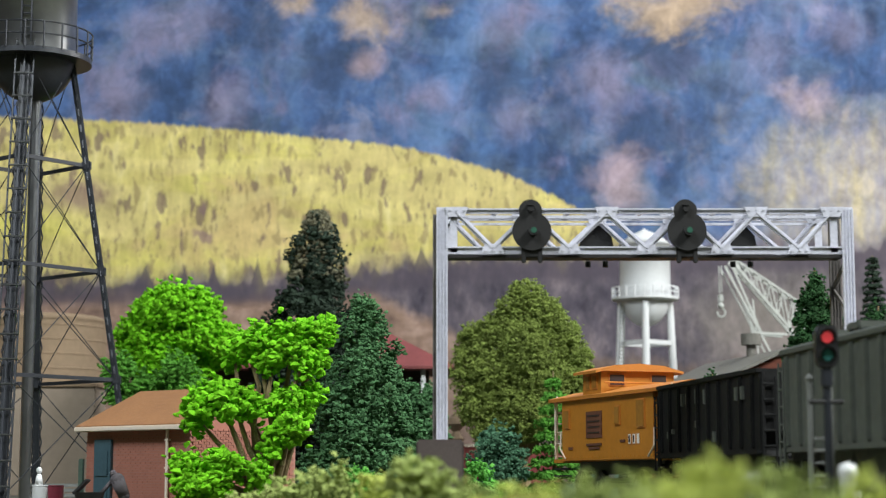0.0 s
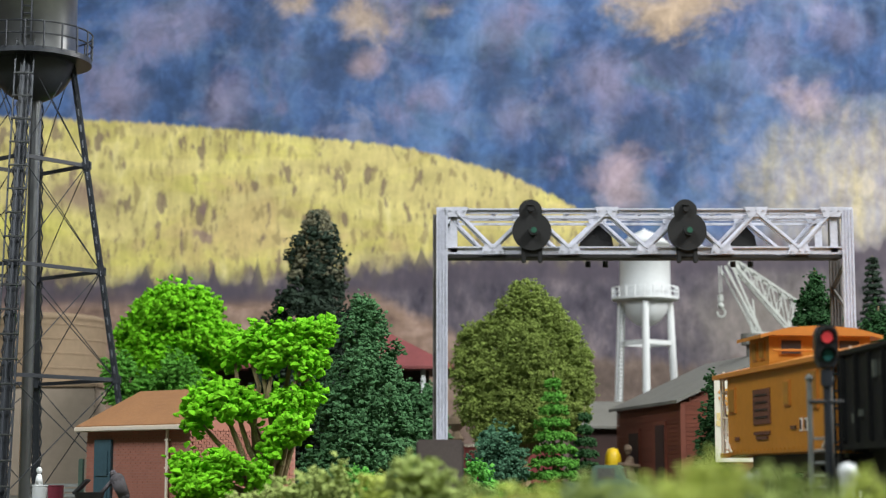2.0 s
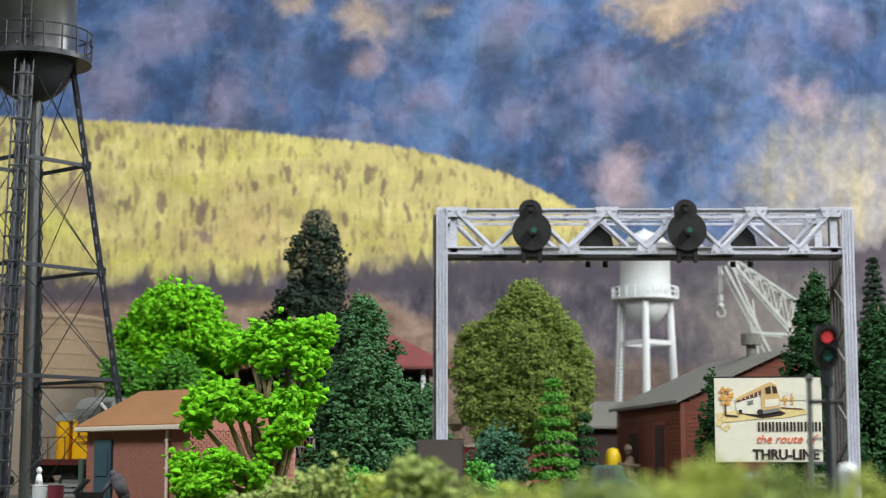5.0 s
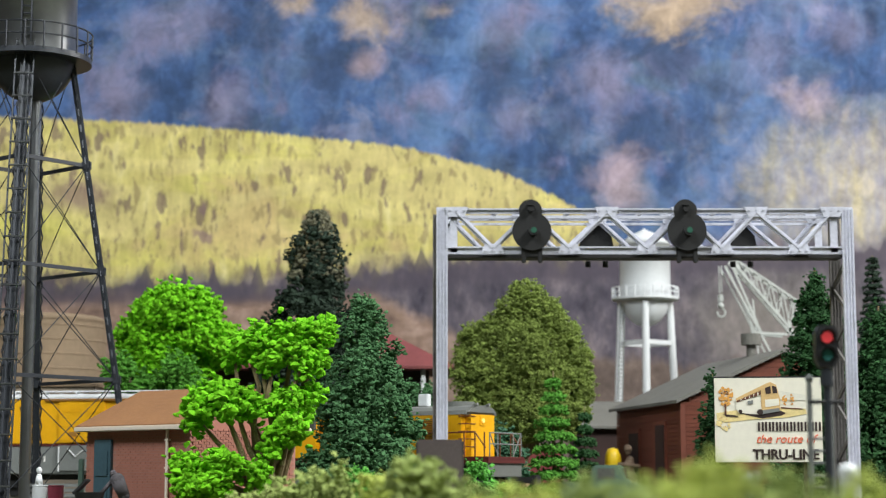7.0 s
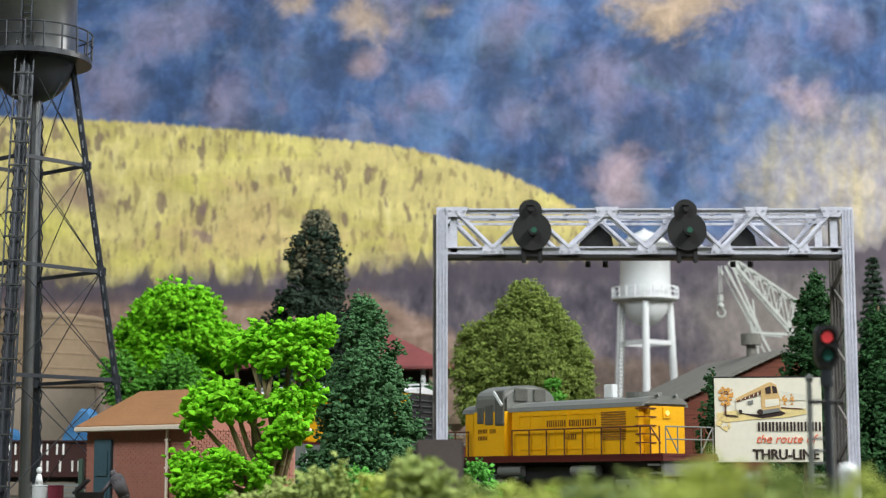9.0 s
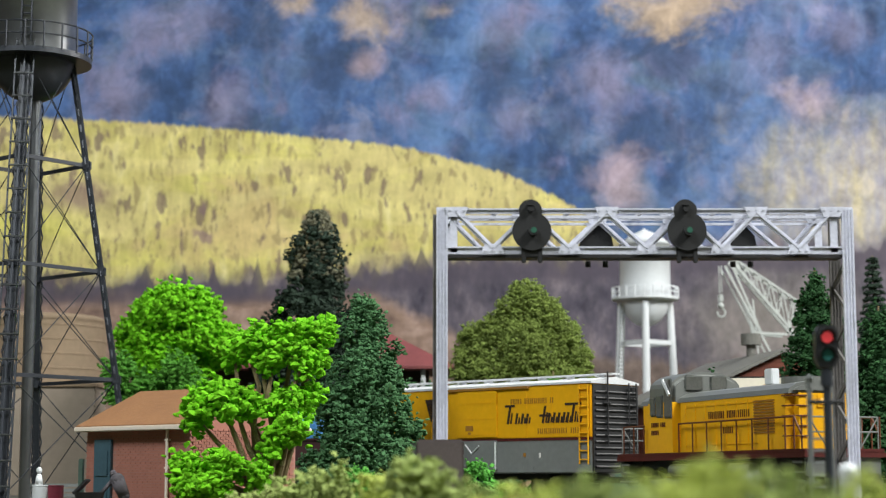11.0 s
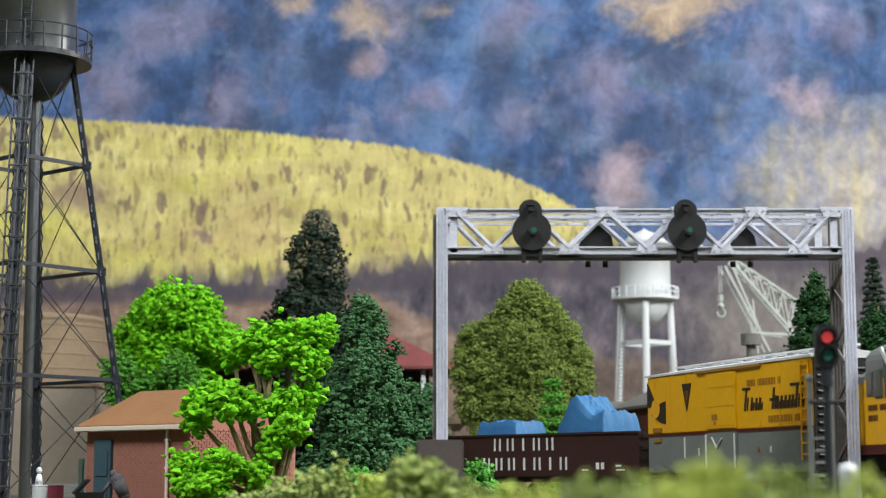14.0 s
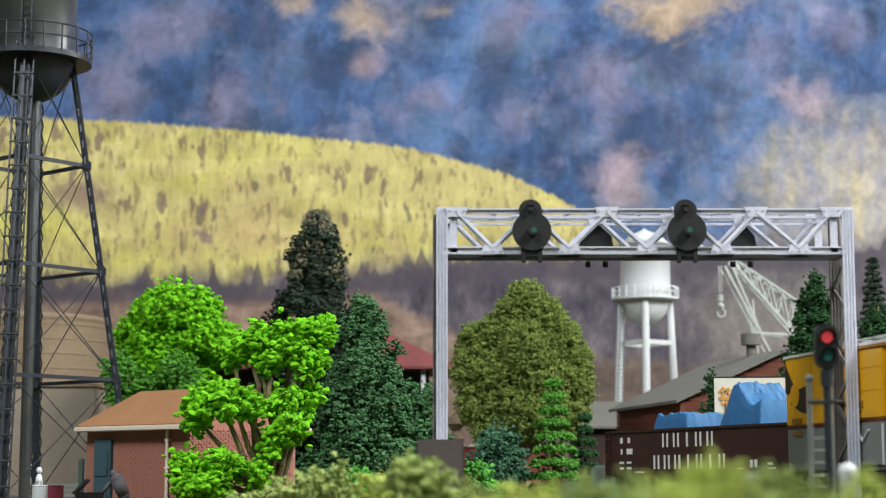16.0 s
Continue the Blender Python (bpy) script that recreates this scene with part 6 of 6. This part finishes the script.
def blob_figure(name, label, at, balls, material):
    """A small painted figure as one plain lumpy mesh."""
    bm = bmesh.new()
    for p, q, r, r2 in balls:
        rod(bm, p, q, r, r2, seg=10)
        for c, k in ((p, r), (q, r2)):
            bmesh.ops.create_icosphere(bm, subdivisions=2, radius=k, matrix=Matrix.Translation(c))
    o = part(name, bm, material, smooth=True)
    o.location = at
    tagged(o, label, "figurine")


blob_figure("figurine", "plain grey toy figurine bending over a grill", (-0.2025, 1.12, 0), [((0.002, 0, 0.0), (0.0005, 0, 0.019), 0.0018, 0.0024), ((-0.002, 0.001, 0.0), (-0.0015, 0.001, 0.019), 0.0022, 0.003), ((0.0015, 0, 0.024), (-0.003, 0, 0.034), 0.0036, 0.0047), ((-0.006, 0, 0.034), (-0.0135, -0.002, 0.025), 0.0014, 0.0013), ((-0.0055, 0, 0.0375), (-0.0058, 0, 0.0385), 0.0021, 0.0021)], M["figure_b"])
blob_figure("figurine", "plain white toy figurine beside the tower", (-0.296, 1.3, 0), [((0, 0, 0.0), (0, 0, 0.028), 0.0035, 0.003), ((0, 0, 0.031), (0, 0, 0.037), 0.003, 0.002), ((0, 0, 0.0405), (0, 0, 0.0415), 0.0021, 0.0021)], M["white"])
blob_figure("figurine", "plain brown toy figurine seated before the shed", (0.188, 1.8, 0), [((0, 0, 0.0), (0, 0, 0.035), 0.010, 0.010), ((0, 0, 0.044), (0.002, 0, 0.054), 0.0065, 0.0045), ((-0.009, -0.004, 0.05), (0.01, -0.004, 0.048), 0.0022, 0.0022), ((0, 0, 0.062), (0, 0, 0.064), 0.0032, 0.0032), ((0, 0, 0.0655), (0, 0, 0.0658), 0.0045, 0.003)], M["figure_a"])


def grill():
    g = empty("grill", "black kettle grill on thin legs by the house", "grill", pose(-0.222, 1.115, 0))
    bowl = lathe([(0.0, 0.016), (0.004, 0.0165), (0.008, 0.0205), (0.0095, 0.0265), (0.0085, 0.0265), (0.0, 0.0255)], 24)
    part("bowl", bowl, M["signalblack"], g)
    for k in range(3):
        a = k * 2.1
        part("leg", rod(bmesh.new(), (0.009 * math.cos(a), 0.009 * math.sin(a), 0), (0.005 * math.cos(a), 0.005 * math.sin(a), 0.018), 0.0007, seg=6), M["signalblack"], g)
    part("lid", bx(-0.006, 0.004, 0.03, 0.012, 0.012, 0.0015, Matrix.Rotation(-0.8, 4, "Y")), M["signalblack"], g)


grill()
tagged(part("gate_post", bx(-0.253, 1.24, 0.0245, 0.0036, 0.004, 0.049, bevel=0.0006), M["green_metal"]), "grey-green square gate post by the house", "post")


def bench():
    g = empty("park_bench", "grey slatted bench behind the oil drums", "bench", pose(-0.31, 1.42, 0))
    for i in range(3):
        part("slat", bx(0, 0.006 + i * 0.001, 0.022 + i * 0.004, 0.045, 0.0015, 0.0026), M["boxgrey"], g)
    part("seat", bx(0, 0, 0.016, 0.045, 0.014, 0.002), M["boxgrey"], g)
    for x in (-0.02, 0.02):
        part("leg", bx(x, 0, 0.008, 0.002, 0.012, 0.016), M["boxgrey"], g)


def pickup():
    g = empty("toy_truck", "small green and white toy truck parked by the shed", "truck", pose(0.1384, 1.56, 0, 0, 0, -12))
    g.scale = (1.15, 1.15, 1.15)
    b = prism([(-0.03, 0.014), (0.034, 0.014), (0.034, 0.026), (0.022, 0.028), (0.016, 0.041), (-0.004, 0.041), (-0.008, 0.028), (-0.03, 0.028)], -0.013, 0.013)
    bmesh.ops.bevel(b, geom=list(b.edges), offset=0.0012, segments=2, affect="EDGES")
    body = part("body", b, M["green_metal"], g, "grey-green body")
    part("windscreen", bx(0.0195, 0, 0.0345, 0.0012, 0.021, 0.0085, Matrix.Rotation(-0.42, 4, "Y")), M["glass"], body)
    part("side_glass", bx(0.006, -0.0131, 0.0345, 0.013, 0.001, 0.008), M["glass"], body, "dark side window")
    part("bumper", bx(0.0355, 0, 0.017, 0.003, 0.027, 0.005, bevel=0.0008), M["white"], g, "white bumper")
    for x in (-0.019, 0.021):
        for y in (-0.012, 0.012):
            w = part("wheel", rod(bmesh.new(), (x, y - 0.002, 0.007), (x, y + 0.002, 0.007), 0.007, seg=18), M["black"], g)


def fuel_pump():
    o = part("yellow_tank", lathe([(0.0, 0.0), (0.0078, 0.0), (0.0084, 0.03), (0.0086, 0.05), (0.008, 0.06), (0.0052, 0.066), (0.0, 0.0675)], 28), M["yellow_toy"], smooth=True)
    o.location = (0.1755, 1.83, 0)
    tagged(o, "glossy yellow rounded tank by the shed", "tank")


bench()
pickup()
fuel_pump()


def marker(x, y, z, r, label):
    o = part("white_marker", lathe([(0.0, 0.0), (r * 0.8, 0.0), (r * 0.8, z - r * 1.4), (r, z - r), (r * 0.8, z - r * 0.3), (0.0, z)], 18), M["white"], smooth=True)
    o.location = (x, y, 0)
    tagged(o, label, "marker post")


marker(0.1255, 0.55, 0.0395, 0.0031, "small white rounded marker post among bushes")
marker(0.0867, 0.5, 0.0365, 0.0024, "small pale rounded marker post among bushes")


# ---- trees and bushes ----
def limb(bm, p, q, r0, r1, rng, bends=4):
    p, q = Vector(p), Vector(q)
    last = p
    for i in range(bends):
        t = (i + 1) / bends
        c = p.lerp(q, t) + Vector((rng.uniform(-1, 1), rng.uniform(-1, 1), rng.uniform(-0.3, 0.3))) * (q - p).length * (0.05 if i < bends - 1 else 0)
        rod(bm, last, c, r0 + (r1 - r0) * (t - 1 / bends), r0 + (r1 - r0) * t, seg=8)
        last = c


def leafy(name, label, x, y, material, masses, size, density, seed, trunk=0.005, squash=0.8, group="", heart=0.33):
    """A broad tree: a trunk with limbs into each mass of the crown; masses are (dx, dy, z, rx, rz)."""
    rng = np.random.default_rng(seed)
    rr = random.Random(seed)
    g = empty(name, label, "tree" if "tree" in name else "bush", pose(x, y, 0), group=group)
    if trunk:
        bm = bmesh.new()
        zmin = min(m[2] for m in masses)
        fork = Vector((0, 0, zmin * 0.7))
        limb(bm, (0, 0, -0.002), fork, trunk, trunk * 0.7, rr)
        for dx, dy, z, rx, rz in masses:
            limb(bm, fork, (dx, dy, z), trunk * 0.6, trunk * 0.2, rr)
        part("trunk", bm, M["bark"], g, "brown branching trunk")
    cs, ss = [], []
    for dx, dy, z, rx, rz in masses:
        k = int(density * (rx * rx + 2 * rx * rz) * 1e4)
        # tufts first, then bits round each tuft
        tufts = shell(rng, max(10, k // 9), (dx, dy, z), (rx, rx, rz), 0.3)
        for t in tufts:
            m = rng.integers(5, 13)
            cs.append(t + rng.normal(size=(m, 3)) * size * 0.95)
            ss.append(rng.uniform(0.5, 1.0, m) * size)
        inner = shell(rng, int(k * heart), (dx, dy, z), (rx * 0.75, rx * 0.75, rz * 0.75), 0.8)
        cs.append(inner)
        ss.append(np.full(len(inner), size * 1.1))
    cs, ss = np.concatenate(cs), np.concatenate(ss)
    keep = cs[:, 2] > 0.001
    foliage("crown" if trunk else "leaves", cs[keep], ss[keep], seed, material, g, squash)
    return g


def conifer(name, label, x, y, material, h, r, seed, size, tiers=0, top=None, n=2600, group="", z0=0.0, power=0.8, tuft=14, loose=1.0):
    """A conical tree of foam tufts or, with tiers, of level branches."""
    rng = np.random.default_rng(seed)
    g = empty(name, label, "tree", pose(x, y, 0), group=group)
    bm = rod(bmesh.new(), (0, 0, -0.002), (0, 0, h * 0.97), r * 0.09, r * 0.02, seg=8)
    if tiers:
        for i in range(tiers):
            z = z0 + (h - z0) * (0.06 + 0.92 * i / tiers)
            rad = r * (1 - (z - z0) / (h - z0)) ** power
            for k in range(6):
                a = rng.uniform(0, 6.28)
                rod(bm, (0, 0, z), (rad * 0.85 * math.cos(a), rad * 0.85 * math.sin(a), z - rad * 0.15), r * 0.03, r * 0.01, seg=5)
    part("trunk", bm, M["bark"], g)
    cs, ss = [], []
    if tiers:
        for i in range(tiers):
            z = z0 + (h - z0) * (0.05 + 0.93 * i / tiers)
            rad = r * (1 - (z - z0) / (h - z0)) ** power + size
            m = int(n / tiers * (0.35 + 1.2 * rad / r))
            a = rng.uniform(0, 6.28, m)
            lobes = 1 + 0.22 * np.sin(a * 5 + i * 1.7) + 0.12 * np.sin(a * 9 + i)
            q = rad * np.sqrt(rng.uniform(0.05, 1, m)) * lobes
            cs.append(np.stack([q * np.cos(a), q * np.sin(a), z - q * 0.22 + rng.normal(size=m) * (h / tiers) * 0.13], 1))
            ss.append(rng.uniform(0.5, 1.1, m) * size)
    else:
        k = n // tuft
        z = z0 + (h - z0) * (1 - rng.uniform(0, 1, k) ** 0.62)
        rad = r * (1 - (z - z0) / (h - z0)) ** power
        a = rng.uniform(0, 6.28, k)
        bump = 1 + 0.16 * np.sin(a * 3 + z / h * 19) + 0.1 * np.sin(a * 7 - z / h * 31) + rng.uniform(-0.12, 0.1, k)
        q = rad * bump * (1 - 0.3 * rng.uniform(0, 1, k) ** 2)
        tufts = np.stack([q * np.cos(a), q * np.sin(a), z], 1)
        spread = size * (0.7 + 0.9 * rad / r) * loose
        pick = rng.integers(0, k, n)
        cs.append(tufts[pick] + rng.normal(size=(n, 3)) * spread[pick][:, None] * np.array([0.8, 0.8, 1.15]))
        ss.append(rng.uniform(0.4, 1.0, n) * size * (0.65 + 0.35 * rad[pick] / r))
        # dense heart
        m = n // 3
        z = z0 + (h - z0) * rng.uniform(0, 0.93, m)
        a = rng.uniform(0, 6.28, m)
        q = r * 0.6 * (1 - (z - z0) / (h - z0)) * rng.uniform(0.3, 1, m)
        cs.append(np.stack([q * np.cos(a), q * np.sin(a), z], 1))
        ss.append(np.full(m, size * 1.3))
    cs, ss = np.concatenate(cs), np.concatenate(ss)
    keep = cs[:, 2] > 0.001
    foliage("crown", cs[keep], ss[keep], seed, material, g)
    if top is not None:
        k = 620
        z = h * (1.005 - 0.24 * rng.uniform(0, 1, k) ** 1.3)
        q = r * (0.09 + 0.85 * np.clip(1 - z / h, 0, 1) ** 0.8) * rng.uniform(0.7, 1.15, k)
        a = rng.uniform(0, 6.28, k)
        foliage("dry_tip", np.stack([q * np.cos(a), q * np.sin(a), z], 1), rng.uniform(0.5, 0.9, k) * size, seed + 1, top, g)
    return g


leafy("lime_green_tree", "bright lime-green foam tree beside the brick house", -0.105, 1.08, M["lime"],
      [(0.0272, 0, 0.1238, 0.0112, 0.0079), (0.0128, -0.004, 0.1192, 0.0112, 0.0085), (-0.003, 0, 0.1179, 0.0105, 0.0085), (-0.0168, 0.004, 0.1166, 0.0099, 0.0079),
       (0.0213, -0.006, 0.1074, 0.0092, 0.0079), (0.0016, -0.006, 0.1067, 0.0092, 0.0059), (-0.0234, 0.004, 0.1087, 0.0066, 0.0059), (-0.0365, -0.008, 0.0824, 0.0118, 0.0085),
       (-0.0207, -0.012, 0.0811, 0.0112, 0.0085), (-0.0444, -0.004, 0.0706, 0.0066, 0.0072), (-0.0089, -0.006, 0.0785, 0.0072, 0.0079), (0.0108, -0.004, 0.0824, 0.0085, 0.0066),
       (0.0226, 0, 0.0824, 0.0059, 0.0085), (0.0108, -0.01, 0.0653, 0.0099, 0.0066), (0.0016, -0.012, 0.0561, 0.0053, 0.0059), (-0.0483, -0.014, 0.0404, 0.0099, 0.0072),
       (-0.0273, -0.018, 0.0423, 0.0105, 0.0079), (-0.0391, -0.02, 0.0292, 0.0145, 0.0072), (-0.005, -0.016, 0.0364, 0.0055, 0.0072)],
      0.0032, 100, 11, trunk=0.0048, heart=0.14)
leafy("lime_green_tree", "broad bright green foam tree beyond the track", -0.272, 1.8, M["lime"],
      [(-0.002, 0, 0.204, 0.044, 0.028), (-0.028, 0, 0.178, 0.034, 0.024), (0.028, -0.01, 0.175, 0.036, 0.02), (0.045, 0.0, 0.165, 0.022, 0.016), (-0.01, -0.01, 0.15, 0.036, 0.02), (0.005, -0.02, 0.135, 0.03, 0.02)],
      0.004, 46, 12, trunk=0.006, heart=0.2)
for i, (x, y, z, r) in enumerate(((-0.32, 1.74, 0.14, 0.018), (-0.262, 1.74, 0.138, 0.019), (-0.29, 1.74, 0.118, 0.02), (-0.245, 1.73, 0.118, 0.018))):
    leafy("small_green_tree", "green rounded foam tree beyond the track", x, y, M["midpine"], [(0, 0, z, r, r * 1.15), (0.004, 0, z - r * 1.3, r * 0.9, r)], 0.003, 40, 20 + i, trunk=0.003, group="small green trees")
leafy("olive_tree", "large olive-green tree beyond the track", 0.083, 1.8, M["olive"],
      [(0.003, 0, 0.219, 0.02, 0.02), (0.02, -0.004, 0.2, 0.022, 0.022), (-0.013, 0, 0.2, 0.021, 0.022), (0.036, -0.004, 0.178, 0.022, 0.026), (-0.032, 0, 0.184, 0.019, 0.018), (-0.052, 0, 0.172, 0.018, 0.022), (-0.058, -0.004, 0.145, 0.018, 0.028), (0.052, -0.006, 0.152, 0.018, 0.026), (0.055, -0.006, 0.128, 0.018, 0.024), (0.002, -0.018, 0.165, 0.03, 0.03),
       (0.02, -0.018, 0.135, 0.03, 0.026), (-0.028, -0.014, 0.138, 0.028, 0.028), (-0.045, -0.01, 0.11, 0.026, 0.026), (0.0, -0.02, 0.1, 0.034, 0.028), (0.04, -0.012, 0.1, 0.026, 0.026), (-0.03, -0.012, 0.082, 0.026, 0.02)],
      0.0017, 135, 13, trunk=0.006)
conifer("dark_conifer", "tall dark grey-green conifer with dry tip", -0.1325, 1.84, M["deep"], 0.314, 0.087, 14, 0.0042, n=12000, top=M["dry"], power=0.6, tuft=40, loose=1.1)
conifer("green_conifer", "dense green foam conifer beside the track", -0.0605, 1.37, M["green"], 0.183, 0.0475, 15, 0.003, n=12000, power=0.62, tuft=30, loose=0.95)
leafy("small_green_tree", "dark green foam bush under the station roof", -0.024, 1.75, M["green"], [(0, 0, 0.1, 0.022, 0.032), (0.008, 0, 0.07, 0.022, 0.03), (-0.012, 0, 0.05, 0.024, 0.03)], 0.003, 40, 29, trunk=0.003)
conifer("small_pine", "slim fresh green pine with open tiers", 0.1025, 1.64, M["midpine"], 0.139, 0.028, 16, 0.0022, tiers=11, n=5600, power=0.85)
conifer("small_pine", "slim dark green pine with open tiers", 0.1345, 1.68, M["pine"], 0.107, 0.018, 17, 0.002, tiers=9, n=3600, power=0.85)
leafy("blue_green_bush", "rough blue-green bush beyond the track", 0.0505, 1.6, M["blue_green"], [(0, 0, 0.066, 0.017, 0.018), (-0.012, 0, 0.052, 0.014, 0.016), (0.013, 0, 0.05, 0.014, 0.018), (0, -0.006, 0.035, 0.02, 0.018)], 0.0026, 45, 18, trunk=0.002)
conifer("green_conifer", "deep green foam conifer behind the billboard", 0.3405, 1.6, M["pine"], 0.232, 0.05, 19, 0.0031, n=11000, power=0.72, tuft=36)
conifer("tall_pine", "tall dark pine with level tiers", 0.4675, 1.9, M["deep"], 0.285, 0.025, 31, 0.0022, tiers=38, n=12000, power=0.7)
conifer("green_conifer", "deep green foam conifer behind the bridge post", 0.4025, 1.62, M["pine"], 0.2, 0.034, 32, 0.0034, n=7000, power=0.5)
conifer("green_conifer", "deep green foam conifer near the table edge", 0.4515, 1.66, M["green"], 0.185, 0.036, 33, 0.0034, n=7000, power=0.5)
conifer("small_pine", "thin dark green sapling beside the billboard", 0.205, 1.34, M["pine"], 0.118, 0.0145, 34, 0.0024, n=1600, power=0.35)
leafy("bright_bush", "small bright green bush by the pedestal", 0.0215, 1.0, M["bright"], [(-0.002, 0, 0.036, 0.008, 0.009), (0.006, -0.002, 0.028, 0.008, 0.009), (-0.004, 0, 0.022, 0.009, 0.01), (0.003, 0, 0.012, 0.01, 0.01)], 0.0016, 75, 35, trunk=0)
leafy("bright_bush", "small bright green bush before the conifer", -0.047, 0.99, M["bright"], [(0, 0, 0.036, 0.009, 0.0075), (0.004, 0, 0.022, 0.01, 0.01)], 0.0016, 70, 36, trunk=0)
leafy("dark_bush", "dark grey-green bush before the conifer", -0.062, 1.02, M["green"], [(0, 0, 0.03, 0.02, 0.014), (0.02, 0, 0.026, 0.014, 0.012)], 0.0018, 50, 37, trunk=0)
leafy("dark_bush", "small dark green potted bush by the mill", -0.3565, 1.86, M["green"], [(0, 0, 0.045, 0.012, 0.012), (0, 0, 0.026, 0.009, 0.016)], 0.0018, 50, 38, trunk=0)
# the out-of-focus hedge close to the viewer: place, height, radius
HEDGE = ((-0.0467, 0.75, 0.0330, 0.0101, "sage"),
        (-0.0583, 0.76, 0.0267, 0.0110, "sage"),
        (-0.0712, 0.78, 0.0252, 0.0100, "sage"),
        (-0.0263, 0.66, 0.0270, 0.0095, "yellow_green"),
        (-0.0070, 0.56, 0.0300, 0.0119, "sage"),
        (0.0029, 0.57, 0.0285, 0.0082, "sage"),
        (-0.0181, 0.6, 0.0263, 0.0087, "yellow_green"),
        (0.0156, 0.42, 0.0259, 0.0081, "yellow_green"),
        (0.0221, 0.38, 0.0291, 0.0067, "yellow_green"),
        (0.0284, 0.36, 0.0296, 0.0058, "sage"),
        (0.0360, 0.36, 0.0286, 0.0064, "sage"),
        (0.0399, 0.33, 0.0294, 0.0058, "yellow_green"),
        (0.0424, 0.31, 0.0313, 0.0055, "yellow_green"),
        (0.0457, 0.3, 0.0323, 0.0060, "yellow_green"),
        (0.0524, 0.31, 0.0309, 0.0055, "sage"),
        (0.0621, 0.33, 0.0290, 0.0058, "sage"),
        (0.0643, 0.32, 0.0298, 0.0057, "sage"),
        (0.0722, 0.33, 0.0289, 0.0053, "sage"),
        (0.0756, 0.32, 0.0297, 0.0051, "yellow_green"),
        (0.0333, 0.3, 0.0284, 0.0048, "sage"),
        (0.0095, 0.45, 0.0258, 0.0065, "sage"),
        (-0.0884, 0.8, 0.0194, 0.0116, "sage"))
for i, (x, y, z, r, m) in enumerate(HEDGE):
    leafy("hedge_bush", "soft yellow-green foam bush at the table edge" if m == "yellow_green" else "soft sage-green foam bush at the table edge", x, y, M[m], [(0, 0, z, r, r), (r * 0.2, 0, z - r, r * 1.05, r), (0, 0, max(0.004, z - 2 * r), r * 1.1, r)], max(0.0011, r * 0.16), 60, 50 + i, trunk=0, group="bushes at the table edge")
conifer("tall_pine", "tall dark pine at the edge of the layout", 0.497, 1.88, M["pine"], 0.24, 0.028, 90, 0.0026, tiers=26, n=8000, power=0.6)


def motions():
    """The near train leaves at 0.153 m/s; the far train follows at 0.1055 m/s."""
    far, near, t0 = 0.1055, 0.1527, 12.0
    at = 0.648 - t0 * far
    trains = [(LOCO, FAR, at + 0.301, far, 0.08), (BOX, FAR, at, far, 0.078), (GON, FAR, at - 0.27, far, 0.078),
              (CAB, NEAR, 0.3473, near, 0.05), (COAL, NEAR, 0.5333, near, 0.06), (GREY, NEAR, 0.7698, near, 0.07)]
    speed = {}
    for car, path, s0, v, half in trains:
        walk(car, [(t / 4, car_pose(path, s0 + v * t / 4, half)) for t in range(65)])
        speed[car.name] = v
    for wheel, at, radius, car in MOVING:
        turn = math.degrees(speed[car.name] / radius)
        walk(wheel, [(t / 10, pose(*at, 0, turn * t / 10, 0)) for t in range(161)])


motions()
